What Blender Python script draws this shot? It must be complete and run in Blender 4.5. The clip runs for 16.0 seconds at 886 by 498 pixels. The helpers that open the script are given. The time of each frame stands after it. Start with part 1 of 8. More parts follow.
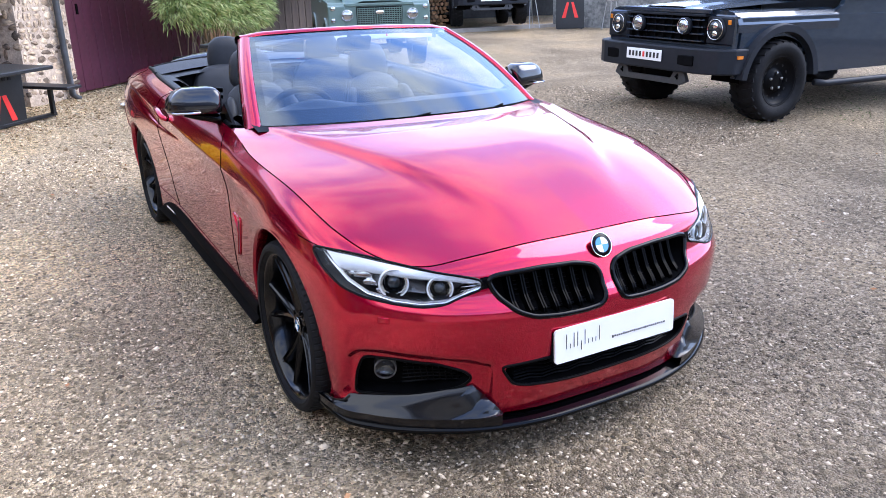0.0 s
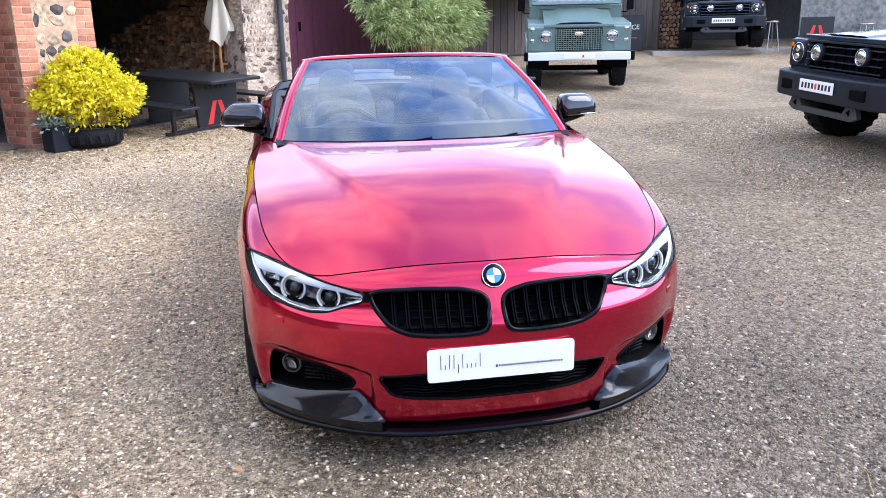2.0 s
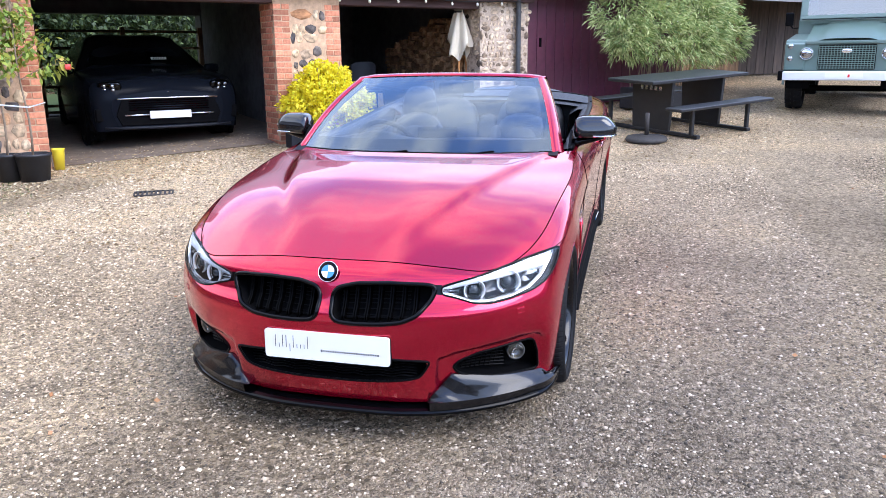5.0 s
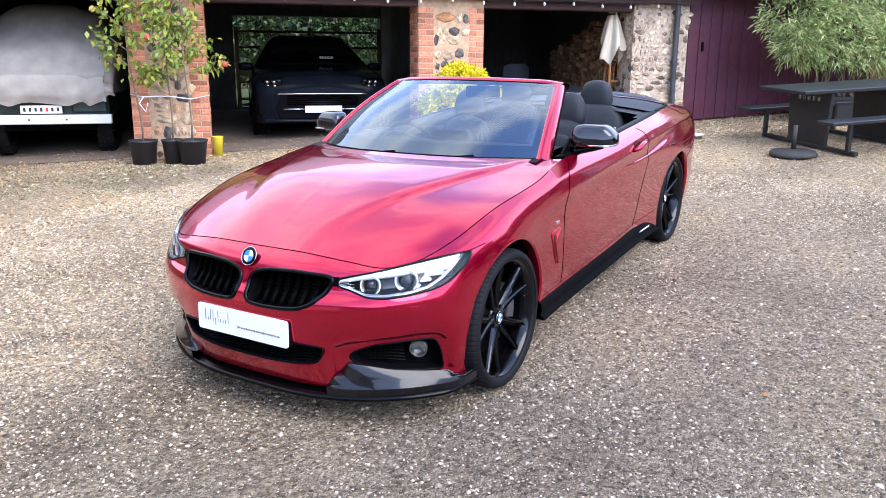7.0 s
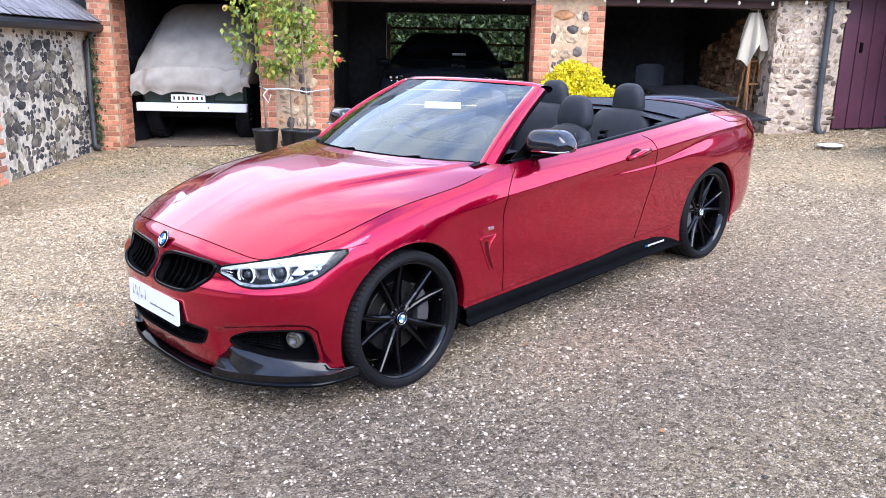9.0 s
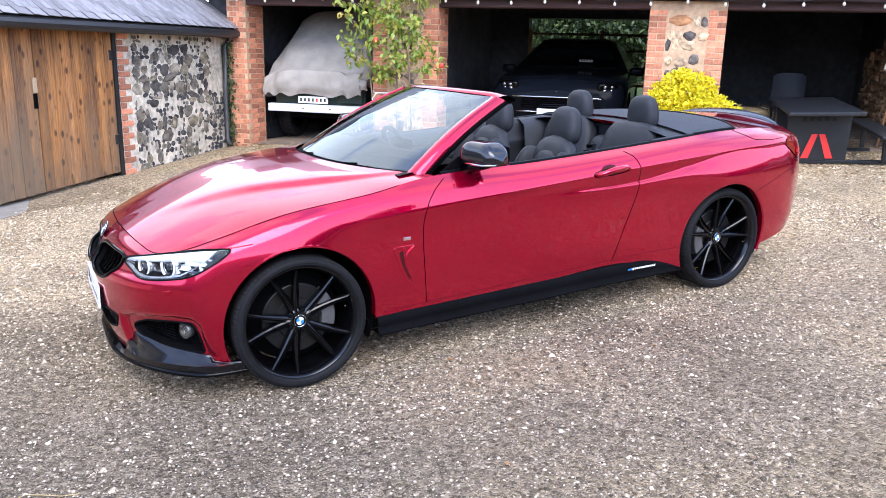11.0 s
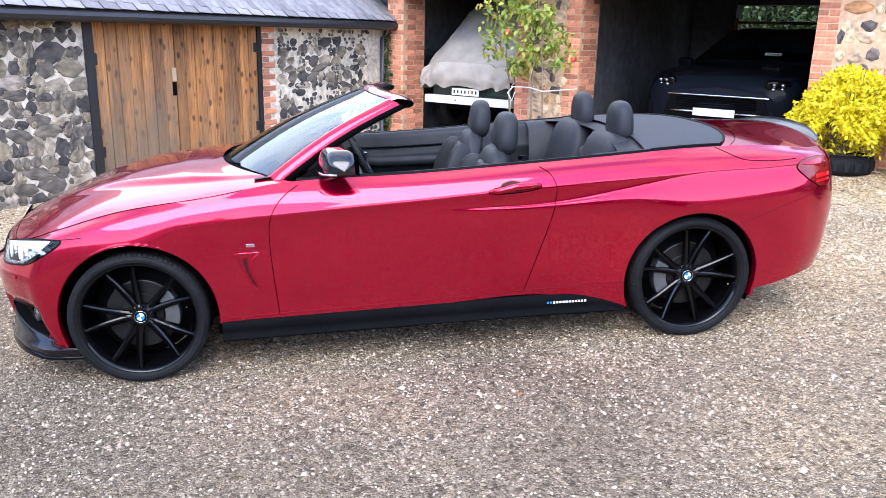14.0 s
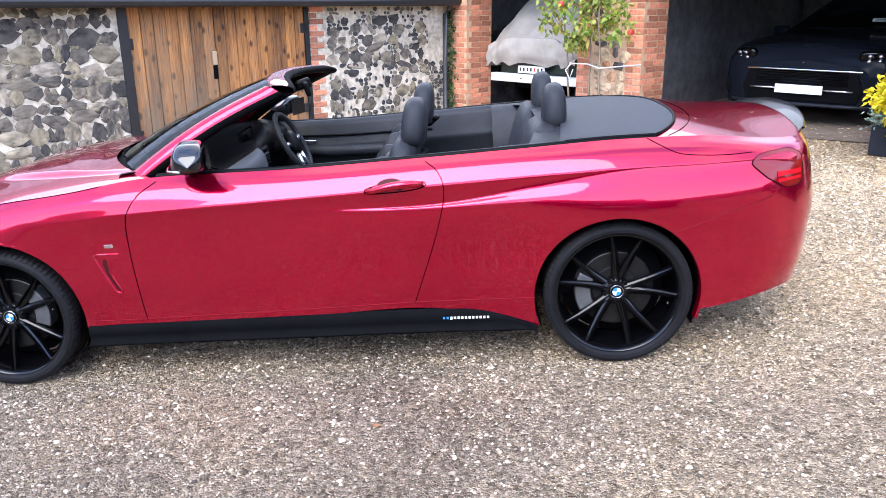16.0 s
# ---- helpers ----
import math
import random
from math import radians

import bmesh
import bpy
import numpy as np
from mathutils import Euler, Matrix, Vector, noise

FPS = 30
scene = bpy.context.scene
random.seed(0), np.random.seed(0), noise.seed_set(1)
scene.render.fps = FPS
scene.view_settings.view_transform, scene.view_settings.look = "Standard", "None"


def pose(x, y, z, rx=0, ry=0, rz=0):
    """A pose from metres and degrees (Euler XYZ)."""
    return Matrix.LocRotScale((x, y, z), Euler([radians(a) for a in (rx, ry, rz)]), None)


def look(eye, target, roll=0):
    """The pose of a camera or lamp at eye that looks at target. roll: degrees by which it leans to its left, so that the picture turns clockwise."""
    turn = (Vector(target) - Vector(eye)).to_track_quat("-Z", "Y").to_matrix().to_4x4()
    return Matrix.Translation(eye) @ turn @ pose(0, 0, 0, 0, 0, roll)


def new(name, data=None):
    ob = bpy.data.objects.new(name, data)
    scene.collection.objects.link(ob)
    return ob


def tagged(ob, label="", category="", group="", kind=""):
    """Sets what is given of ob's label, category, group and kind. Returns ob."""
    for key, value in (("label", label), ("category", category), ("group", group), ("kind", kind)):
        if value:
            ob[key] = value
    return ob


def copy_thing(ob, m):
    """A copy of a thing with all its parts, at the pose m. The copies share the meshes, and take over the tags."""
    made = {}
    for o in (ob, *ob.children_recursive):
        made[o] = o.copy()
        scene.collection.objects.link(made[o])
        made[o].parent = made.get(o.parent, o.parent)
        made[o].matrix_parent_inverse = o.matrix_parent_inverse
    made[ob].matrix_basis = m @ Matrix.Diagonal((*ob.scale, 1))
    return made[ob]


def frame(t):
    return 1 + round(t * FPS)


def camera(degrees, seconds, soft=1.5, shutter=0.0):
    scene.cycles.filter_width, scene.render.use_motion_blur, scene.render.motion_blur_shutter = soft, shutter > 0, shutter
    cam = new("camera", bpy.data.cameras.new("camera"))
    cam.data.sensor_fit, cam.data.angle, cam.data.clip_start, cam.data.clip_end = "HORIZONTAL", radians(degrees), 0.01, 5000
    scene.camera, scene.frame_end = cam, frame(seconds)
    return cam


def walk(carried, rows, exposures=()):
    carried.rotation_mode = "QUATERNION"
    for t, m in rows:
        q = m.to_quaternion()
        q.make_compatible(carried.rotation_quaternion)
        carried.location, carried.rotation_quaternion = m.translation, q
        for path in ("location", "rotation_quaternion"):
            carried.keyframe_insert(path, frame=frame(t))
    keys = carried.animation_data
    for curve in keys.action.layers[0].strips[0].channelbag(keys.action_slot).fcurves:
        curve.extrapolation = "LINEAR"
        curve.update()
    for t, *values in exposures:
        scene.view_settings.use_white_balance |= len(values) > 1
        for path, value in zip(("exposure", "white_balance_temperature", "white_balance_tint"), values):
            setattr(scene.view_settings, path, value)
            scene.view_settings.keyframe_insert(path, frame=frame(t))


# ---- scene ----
cam = camera(59.7, 16.0, soft=0.7)
PATH = [
    (0, (-1.622, -4.056, 1.45), (-0.693, -2.382, 0.873), -2.2),
    (0.5, (-1.368, -4.269, 1.452), (-0.561, -2.533, 0.872), -1.9),
    (1, (-1.132, -4.32, 1.407), (-0.469, -2.521, 0.838), -1.7),
    (1.5, (-0.878, -4.395, 1.456), (-0.373, -2.539, 0.909), -1.3),
    (2, (-0.588, -4.623, 1.484), (-0.243, -2.723, 0.962), -1.0),
    (2.5, (-0.325, -4.751, 1.508), (-0.135, -2.823, 1.008), -0.5),
    (3, (-0.029, -4.78, 1.496), (0.011, -2.841, 1.008), -0.3),
    (3.5, (0.278, -4.874, 1.504), (0.173, -2.936, 1.019), -0.2),
    (3.7, (0.415, -4.936, 1.505), (0.253, -3.003, 1.02), -0.3),
    (5.8, (1.652, -4.777, 1.512), (0.97, -2.96, 1.033), -0.2),
    (6, (1.773, -4.751, 1.51), (1.037, -2.954, 1.031), -0.1),
    (6.5, (2.065, -4.606, 1.517), (1.202, -2.866, 1.039), 0.1),
    (7, (2.383, -4.487, 1.528), (1.392, -2.818, 1.049), 0.4),
    (7.5, (2.706, -4.388, 1.561), (1.597, -2.796, 1.078), 0.7),
    (8, (2.924, -4.147, 1.542), (1.709, -2.634, 1.056), 0.9),
    (8.5, (3.159, -3.89, 1.556), (1.852, -2.458, 1.066), 1.1),
    (9, (3.444, -3.657, 1.569), (2.055, -2.306, 1.074), 1.1),
    (9.2, (3.518, -3.557, 1.582), (2.097, -2.24, 1.083), 1.2),
    (11.3, (4.334, -2.343, 1.644), (2.612, -1.453, 1.147), 1.6),
    (11.5, (4.384, -2.214, 1.661), (2.644, -1.363, 1.162), 1.7),
    (12, (4.508, -1.87, 1.664), (2.724, -1.121, 1.159), 1.8),
    (12.5, (4.623, -1.545, 1.693), (2.797, -0.908, 1.182), 1.8),
    (13, (4.59, -1.201, 1.688), (2.732, -0.674, 1.17), 1.6),
    (13.5, (4.558, -0.85, 1.699), (2.672, -0.444, 1.171), 1.5),
    (14, (4.564, -0.491, 1.723), (2.661, -0.2, 1.183), 1.4),
    (14.5, (4.476, -0.167, 1.716), (2.564, 0.009, 1.159), 1.1),
    (15, (4.349, 0.121, 1.722), (2.435, 0.198, 1.147), 0.8),
    (15.5, (4.269, 0.459, 1.742), (2.358, 0.459, 1.152), 0.2),
    (16, (4.138, 0.742, 1.728), (2.232, 0.672, 1.129), -0.4),
]
walk(cam, [(t, look(eye, target, roll)) for t, eye, target, roll in PATH],
     [(0, 1.02, 5950, 11), (3.5, 1.02, 5950, 11), (7, 1.04, 5950, 11), (12.5, 1.13, 6020, 11), (16, 1.25, 6000, 11)])

# ---- light ----
SUN_EL, SUN_AZ = radians(46), radians(108)   # azimuth of the sun, counted from +Y towards +X
world = bpy.data.worlds.new("sky")
scene.world = world
world.use_nodes = True
wn, wl = world.node_tree.nodes, world.node_tree.links
wn.clear()
w_out = wn.new("ShaderNodeOutputWorld")
w_bg = wn.new("ShaderNodeBackground")
w_sky = wn.new("ShaderNodeTexSky")
w_sky.sky_type, w_sky.sun_disc = "NISHITA", False
w_sky.ozone_density, w_sky.dust_density = 2.0, 0.5
w_sky.sun_elevation, w_sky.sun_rotation = SUN_EL, SUN_AZ
w_co = wn.new("ShaderNodeTexCoord")
w_map = wn.new("ShaderNodeMapping")
w_map.inputs["Scale"].default_value = (1.0, 1.0, 2.6)
w_map.inputs["Location"].default_value = (0.9, 3.1, 0.5)
w_noise = wn.new("ShaderNodeTexNoise")
w_noise.inputs["Scale"].default_value = 3.4
w_noise.inputs["Detail"].default_value = 7
w_noise.inputs["Roughness"].default_value = 0.56
w_ramp = wn.new("ShaderNodeValToRGB")
w_ramp.color_ramp.elements[0].color = (0.05, 0.05, 0.05, 1)
w_ramp.color_ramp.elements[0].position = 0.40
w_ramp.color_ramp.elements[1].position = 0.70
w_mix = wn.new("ShaderNodeMix")
w_mix.data_type = "RGBA"
w_mix.inputs["B"].default_value = (12.0, 12.3, 13.2, 1)
wl.new(w_co.outputs["Generated"], w_map.inputs["Vector"])
wl.new(w_map.outputs["Vector"], w_noise.inputs["Vector"])
wl.new(w_noise.outputs["Fac"], w_ramp.inputs["Fac"])
# a broad unseen bank of bright cloud, added over the barn side for reflections
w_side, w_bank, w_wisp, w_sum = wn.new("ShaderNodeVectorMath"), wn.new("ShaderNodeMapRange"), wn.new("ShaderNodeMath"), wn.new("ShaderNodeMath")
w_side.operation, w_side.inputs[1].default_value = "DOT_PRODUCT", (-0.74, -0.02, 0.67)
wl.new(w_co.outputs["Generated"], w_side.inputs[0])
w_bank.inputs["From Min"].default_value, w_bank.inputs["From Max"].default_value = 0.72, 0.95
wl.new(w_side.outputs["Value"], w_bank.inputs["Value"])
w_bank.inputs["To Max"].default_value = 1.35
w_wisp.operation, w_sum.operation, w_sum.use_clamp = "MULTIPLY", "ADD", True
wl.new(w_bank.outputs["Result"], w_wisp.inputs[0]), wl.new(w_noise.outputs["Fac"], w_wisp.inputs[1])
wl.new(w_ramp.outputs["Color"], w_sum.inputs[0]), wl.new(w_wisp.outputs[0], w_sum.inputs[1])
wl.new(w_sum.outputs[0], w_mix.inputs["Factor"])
w_gain = wn.new("ShaderNodeMix")
w_gain.data_type, w_gain.blend_type = "RGBA", "MULTIPLY"
w_gain.inputs["Factor"].default_value = 1
w_gain.inputs["B"].default_value = (2.4, 2.75, 3.55, 1)
wl.new(w_sky.outputs["Color"], w_gain.inputs["A"])
wl.new(w_gain.outputs["Result"], w_mix.inputs["A"])
# pale haze that thickens towards the horizon
w_sep, w_low, w_haze = wn.new("ShaderNodeSeparateXYZ"), wn.new("ShaderNodeMapRange"), wn.new("ShaderNodeMix")
w_low.inputs["From Min"].default_value, w_low.inputs["From Max"].default_value = 0.62, 0.05
w_low.inputs["To Max"].default_value = 0.72
w_haze.data_type = "RGBA"
w_haze.inputs["B"].default_value = (13.6, 14.6, 16.8, 1)
wl.new(w_co.outputs["Generated"], w_sep.inputs["Vector"])
wl.new(w_sep.outputs["Z"], w_low.inputs["Value"])
wl.new(w_low.outputs["Result"], w_haze.inputs["Factor"])
wl.new(w_mix.outputs["Result"], w_haze.inputs["A"])
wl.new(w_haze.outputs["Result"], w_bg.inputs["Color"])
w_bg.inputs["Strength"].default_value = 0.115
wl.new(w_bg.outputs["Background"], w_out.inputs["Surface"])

sun = new("sun", bpy.data.lights.new("sun", "SUN"))
sun.data.energy, sun.data.angle, sun.data.color = 2.1, radians(45), (1.0, 0.90, 0.76)
sun_way = Vector((math.sin(SUN_AZ) * math.cos(SUN_EL), math.cos(SUN_AZ) * math.cos(SUN_EL), math.sin(SUN_EL)))
sun.matrix_world = look(sun_way * 30, (0, 0, 0))

# ---- materials ----
def mat(name, color, rough=0.5, metal=0.0, vary=0.0, scale=20.0, bump=0.0, bscale=None, coat=0.0, second=None, rand=0.0, spec=0.5, detail=5.0, stretch=None, coat_ior=1.5, coat_rough=0.03):
    """A Principled material whose colour varies by noise at two scales, with fine relief."""
    m = bpy.data.materials.new(name)
    m.use_nodes = True
    n, l = m.node_tree.nodes, m.node_tree.links
    b = n["Principled BSDF"]
    b.inputs["Roughness"].default_value, b.inputs["Metallic"].default_value = rough, metal
    b.inputs["Coat Weight"].default_value, b.inputs["Coat Roughness"].default_value = coat, coat_rough
    b.inputs["Specular IOR Level"].default_value = spec
    b.inputs["Coat IOR"].default_value = coat_ior
    col = (*color, 1)
    b.inputs["Base Color"].default_value = col
    m.diffuse_color = col
    co = n.new("ShaderNodeTexCoord")
    src = co.outputs["Object"]
    if stretch:
        mp = n.new("ShaderNodeMapping")
        mp.inputs["Scale"].default_value = stretch
        l.new(src, mp.inputs["Vector"])
        src = mp.outputs["Vector"]
    if vary or second:
        big, small = n.new("ShaderNodeTexNoise"), n.new("ShaderNodeTexNoise")
        big.inputs["Scale"].default_value, small.inputs["Scale"].default_value = scale * 0.13, scale
        big.inputs["Detail"].default_value, small.inputs["Detail"].default_value = 4, detail
        add = n.new("ShaderNodeMath")
        add.operation = "ADD"
        l.new(src, big.inputs["Vector"]), l.new(src, small.inputs["Vector"])
        l.new(big.outputs["Fac"], add.inputs[0]), l.new(small.outputs["Fac"], add.inputs[1])
        rng = n.new("ShaderNodeMapRange")
        rng.inputs["From Min"].default_value, rng.inputs["From Max"].default_value = 0.7, 1.3
        l.new(add.outputs[0], rng.inputs["Value"])
        mix = n.new("ShaderNodeMix")
        mix.data_type = "RGBA"
        lo = second or tuple(c * (1 - vary) for c in color)
        hi = color if second else tuple(min(1, c * (1 + vary)) for c in color)
        mix.inputs["A"].default_value, mix.inputs["B"].default_value = (*lo, 1), (*hi, 1)
        l.new(rng.outputs["Result"], mix.inputs["Factor"])
        out = mix.outputs["Result"]
        if rand:
            info, hsv = n.new("ShaderNodeObjectInfo"), n.new("ShaderNodeHueSaturation")
            r2 = n.new("ShaderNodeMapRange")
            r2.inputs["To Min"].default_value, r2.inputs["To Max"].default_value = 1 - rand, 1 + rand
            l.new(info.outputs["Random"], r2.inputs["Value"])
            l.new(r2.outputs["Result"], hsv.inputs["Value"])
            l.new(out, hsv.inputs["Color"])
            out = hsv.outputs["Color"]
        l.new(out, b.inputs["Base Color"])
    if bump:
        t = n.new("ShaderNodeTexNoise")
        t.inputs["Scale"].default_value, t.inputs["Detail"].default_value = bscale or scale * 2, 6
        l.new(src, t.inputs["Vector"])
        bp = n.new("ShaderNodeBump")
        bp.inputs["Strength"].default_value, bp.inputs["Distance"].default_value = bump, 0.01
        l.new(t.outputs["Fac"], bp.inputs["Height"])
        l.new(bp.outputs["Normal"], b.inputs["Normal"])
    return m


PAINT = mat("red_paint", (0.47, 0.0008, 0.030), 0.19, 0.84, coat=1.0, coat_ior=1.495, coat_rough=0.018, spec=0.0)
MIRROR_CAP = mat("glossy_mirror_cap", (0.006, 0.006, 0.007), 0.12, coat=0.8, spec=0.3, coat_rough=0.01)
GLOSS_BLACK = mat("gloss_black", (0.0015, 0.0015, 0.002), 0.07, spec=0.14)
RUBBER = mat("tyre_rubber", (0.009, 0.009, 0.0098), 0.66, vary=0.3, scale=40, bump=0.15, bscale=300, spec=0.13)
TREAD = mat("tread_rubber", (0.016, 0.016, 0.017), 0.75, vary=0.3, scale=40, spec=0.12)
GRAVEL = mat("gravel_bed", (0.30, 0.27, 0.235), 0.95, vary=0.45, scale=60, bump=0.9, bscale=90)
STONE = mat("rubble_stone", (0.40, 0.385, 0.345), 0.9, second=(0.09, 0.09, 0.088), scale=11, bump=0.7, bscale=40, rand=0.55)
BRICK = mat("old_brick", (0.60, 0.25, 0.135), 0.9, second=(0.36, 0.12, 0.07), scale=18, bump=0.5, bscale=90, rand=0.42)
PIER_MORTAR = mat("buff_pier_mortar", (0.50, 0.33, 0.20), 0.95, vary=0.3, scale=16, bump=0.6, bscale=45)
PLUM = mat("plum_paint", (0.075, 0.012, 0.028), 0.5, vary=0.25, scale=9, bump=0.15, bscale=60)
PINE = mat("pine_board", (0.54, 0.235, 0.064), 0.75, second=(0.10, 0.042, 0.018), scale=11, stretch=(8, 8, 0.45), bump=0.5, bscale=30, rand=0.42, detail=8)
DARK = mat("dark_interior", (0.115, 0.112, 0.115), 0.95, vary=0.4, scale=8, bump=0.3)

def glass(name, tint, gloss=0.02, ior=1.5, shine=(1, 1, 1)):
    """A thin pane: tinted see-through with a mirror gloss that grows towards grazing."""
    g = bpy.data.materials.new(name)
    g.use_nodes = True
    n, l = g.node_tree.nodes, g.node_tree.links
    n.clear()
    out, mix = n.new("ShaderNodeOutputMaterial"), n.new("ShaderNodeMixShader")
    tr, gl, fr = n.new("ShaderNodeBsdfTransparent"), n.new("ShaderNodeBsdfGlossy"), n.new("ShaderNodeFresnel")
    tr.inputs["Color"].default_value = (*tint, 1)
    gl.inputs["Color"].default_value = (*shine, 1)
    gl.inputs["Roughness"].default_value, fr.inputs["IOR"].default_value = gloss, ior
    l.new(fr.outputs["Fac"], mix.inputs["Fac"])
    l.new(tr.outputs["BSDF"], mix.inputs[1]), l.new(gl.outputs["BSDF"], mix.inputs[2])
    l.new(mix.outputs["Shader"], out.inputs["Surface"])
    g.diffuse_color = (*tint, 0.3)
    return g


WINDSCREEN = glass("windscreen_glass", (0.82, 0.91, 1.0), 0.0, 2.08, (0.88, 0.96, 1.0))
LENS = glass("lamp_lens", (0.97, 0.98, 0.99), 0.0, 1.3)
SATIN_BLACK = mat("satin_black_plastic", (0.0025, 0.0025, 0.003), 0.38, vary=0.2, scale=30, bump=0.05, bscale=400, spec=0.07)
MATT_BLACK = mat("matt_black_plastic", (0.003, 0.003, 0.0035), 0.7, vary=0.3, scale=30, spec=0.04)
CARBON = mat("dark_carbon_fibre", (0.005, 0.005, 0.006), 0.24, vary=0.5, scale=160, coat=0.35, spec=0.25)
CHROME = mat("chrome", (0.75, 0.76, 0.78), 0.12, 1.0)
SILVER = mat("lamp_reflector", (0.72, 0.73, 0.75), 0.2, 0.9)
WHITE_RING = mat("white_lamp_ring", (0.80, 0.82, 0.84), 0.2, coat=0.5)
DARK_GLASS = mat("dark_projector_lens", (0.02, 0.024, 0.028), 0.03, coat=0.2)
LEATHER = mat("anthracite_leather", (0.021, 0.022, 0.025), 0.44, vary=0.25, scale=12, bump=0.25, bscale=350, spec=0.22)
FABRIC = mat("black_hood_fabric", (0.016, 0.018, 0.024), 0.6, vary=0.2, scale=20, bump=0.2, bscale=600)
RIM_BLACK = mat("gloss_black_alloy", (0.002, 0.002, 0.0026), 0.16, spec=0.28, coat=0.2, coat_rough=0.06)
STEEL = mat("worn_steel", (0.42, 0.41, 0.40), 0.38, 0.9, vary=0.15, scale=30)
CALIPER = mat("grey_caliper", (0.12, 0.122, 0.125), 0.4, 0.6, vary=0.2, scale=30)
TAIL_RED = mat("red_tail_lens", (0.16, 0.001, 0.004), 0.10, coat=0.5, spec=0.3)
WHITE = mat("white_plate", (0.80, 0.80, 0.78), 0.35, vary=0.03, scale=8)
INK = mat("black_print", (0.02, 0.02, 0.02), 0.5)
BLUE = mat("badge_blue", (0.03, 0.20, 0.48), 0.2, coat=0.8)
AMBER = mat("amber_lens", (0.65, 0.20, 0.02), 0.15, coat=0.8)
SLAT = mat("black_grille_slat", (0.001, 0.001, 0.0012), 0.24, spec=0.05)
LAMP_GREY = mat("lamp_housing", (0.16, 0.162, 0.17), 0.22, 0.6)
WHITEWASH = mat("flaking_whitewash", (0.82, 0.72, 0.56), 0.95, second=(0.27, 0.235, 0.175), scale=16, bump=0.7, bscale=50)
CREAM_MORTAR = mat("cream_mortar", (0.62, 0.49, 0.36), 0.95, second=(0.24, 0.18, 0.135), scale=24, bump=0.7, bscale=45)
SLATE = mat("blue_grey_slate", (0.22, 0.21, 0.215), 0.7, second=(0.14, 0.13, 0.135), scale=9, bump=0.3, bscale=40, rand=0.3)
GUTTER = mat("black_gutter", (0.015, 0.015, 0.017), 0.4, vary=0.2, scale=10)
PIPE = mat("grey_black_pipe", (0.05, 0.052, 0.055), 0.5, vary=0.3, scale=14)
BEAM = mat("dark_red_brown_beam", (0.055, 0.024, 0.02), 0.8, vary=0.4, scale=10, bump=0.3, stretch=(0.3, 3, 3))
OLD_WOOD = mat("weathered_fence_board", (0.36, 0.215, 0.11), 0.85, second=(0.15, 0.09, 0.05), scale=6, stretch=(5, 5, 0.4), bump=0.3, bscale=20, rand=0.3)
EARTH = mat("earth_floor", (0.22, 0.165, 0.115), 0.95, second=(0.12, 0.09, 0.065), scale=9, bump=0.6, bscale=50)
TABLE_BLACK = mat("black_table_paint", (0.010, 0.011, 0.013), 0.42, vary=0.3, scale=14, bump=0.08, bscale=120)
RED_SIGN = mat("red_sign_paint", (0.72, 0.03, 0.025), 0.5)
COVER = mat("grey_vehicle_cover", (0.38, 0.345, 0.295), 0.8, vary=0.2, scale=5, bump=0.8, bscale=7)
DEEP_GREEN = mat("dark_green_paint", (0.02, 0.045, 0.035), 0.4, coat=0.4)
SAGE = mat("sage_green_paint", (0.115, 0.172, 0.150), 0.32, coat=0.5, vary=0.04, scale=5)
ROOF_WHITE = mat("white_paint", (0.72, 0.73, 0.72), 0.4, coat=0.3)
NAVY = mat("blue_black_paint", (0.020, 0.032, 0.050), 0.22, 0.35, coat=0.8, spec=0.5)
BLACK_PAINT = mat("black_car_paint", (0.006, 0.0075, 0.011), 0.16, spec=0.05)
SMOKED = mat("dark_car_glass", (0.0015, 0.0018, 0.002), 0.04, spec=0.3)
BUMPER = mat("dark_grey_bumper", (0.014, 0.016, 0.021), 0.5, vary=0.15, scale=20, spec=0.2)
DISC = mat("dull_brake_disc", (0.016, 0.0155, 0.015), 0.42, 0.6, vary=0.15, scale=30)
CLEAR = mat("clear_lamp_glass", (0.42, 0.43, 0.45), 0.14, 0.9, coat=1.0)
POT = mat("black_plastic_pot", (0.018, 0.018, 0.02), 0.55, vary=0.2, scale=10)
BARK = mat("sapling_bark", (0.20, 0.15, 0.10), 0.9, vary=0.3, scale=30, bump=0.4)
APPLE = mat("red_apple", (0.55, 0.05, 0.04), 0.35)
LOG_END = mat("cut_log_end", (0.44, 0.25, 0.125), 0.85, second=(0.16, 0.085, 0.045), scale=12, rand=0.45, bump=0.3)
STRAW = mat("straw", (0.50, 0.38, 0.19), 0.9, second=(0.30, 0.21, 0.10), scale=30, bump=0.6, bscale=120)
CLOTH = mat("cream_parasol_cloth", (0.66, 0.57, 0.42), 0.9, vary=0.08, scale=6, bump=0.2)
BULB = mat("festoon_bulb", (0.75, 0.70, 0.58), 0.2, coat=0.5)
IRON = mat("cast_iron", (0.04, 0.036, 0.033), 0.7, 0.3, vary=0.3, scale=30, bump=0.3)
CONCRETE = mat("concrete_sill", (0.27, 0.24, 0.20), 0.9, vary=0.2, scale=9, bump=0.3)


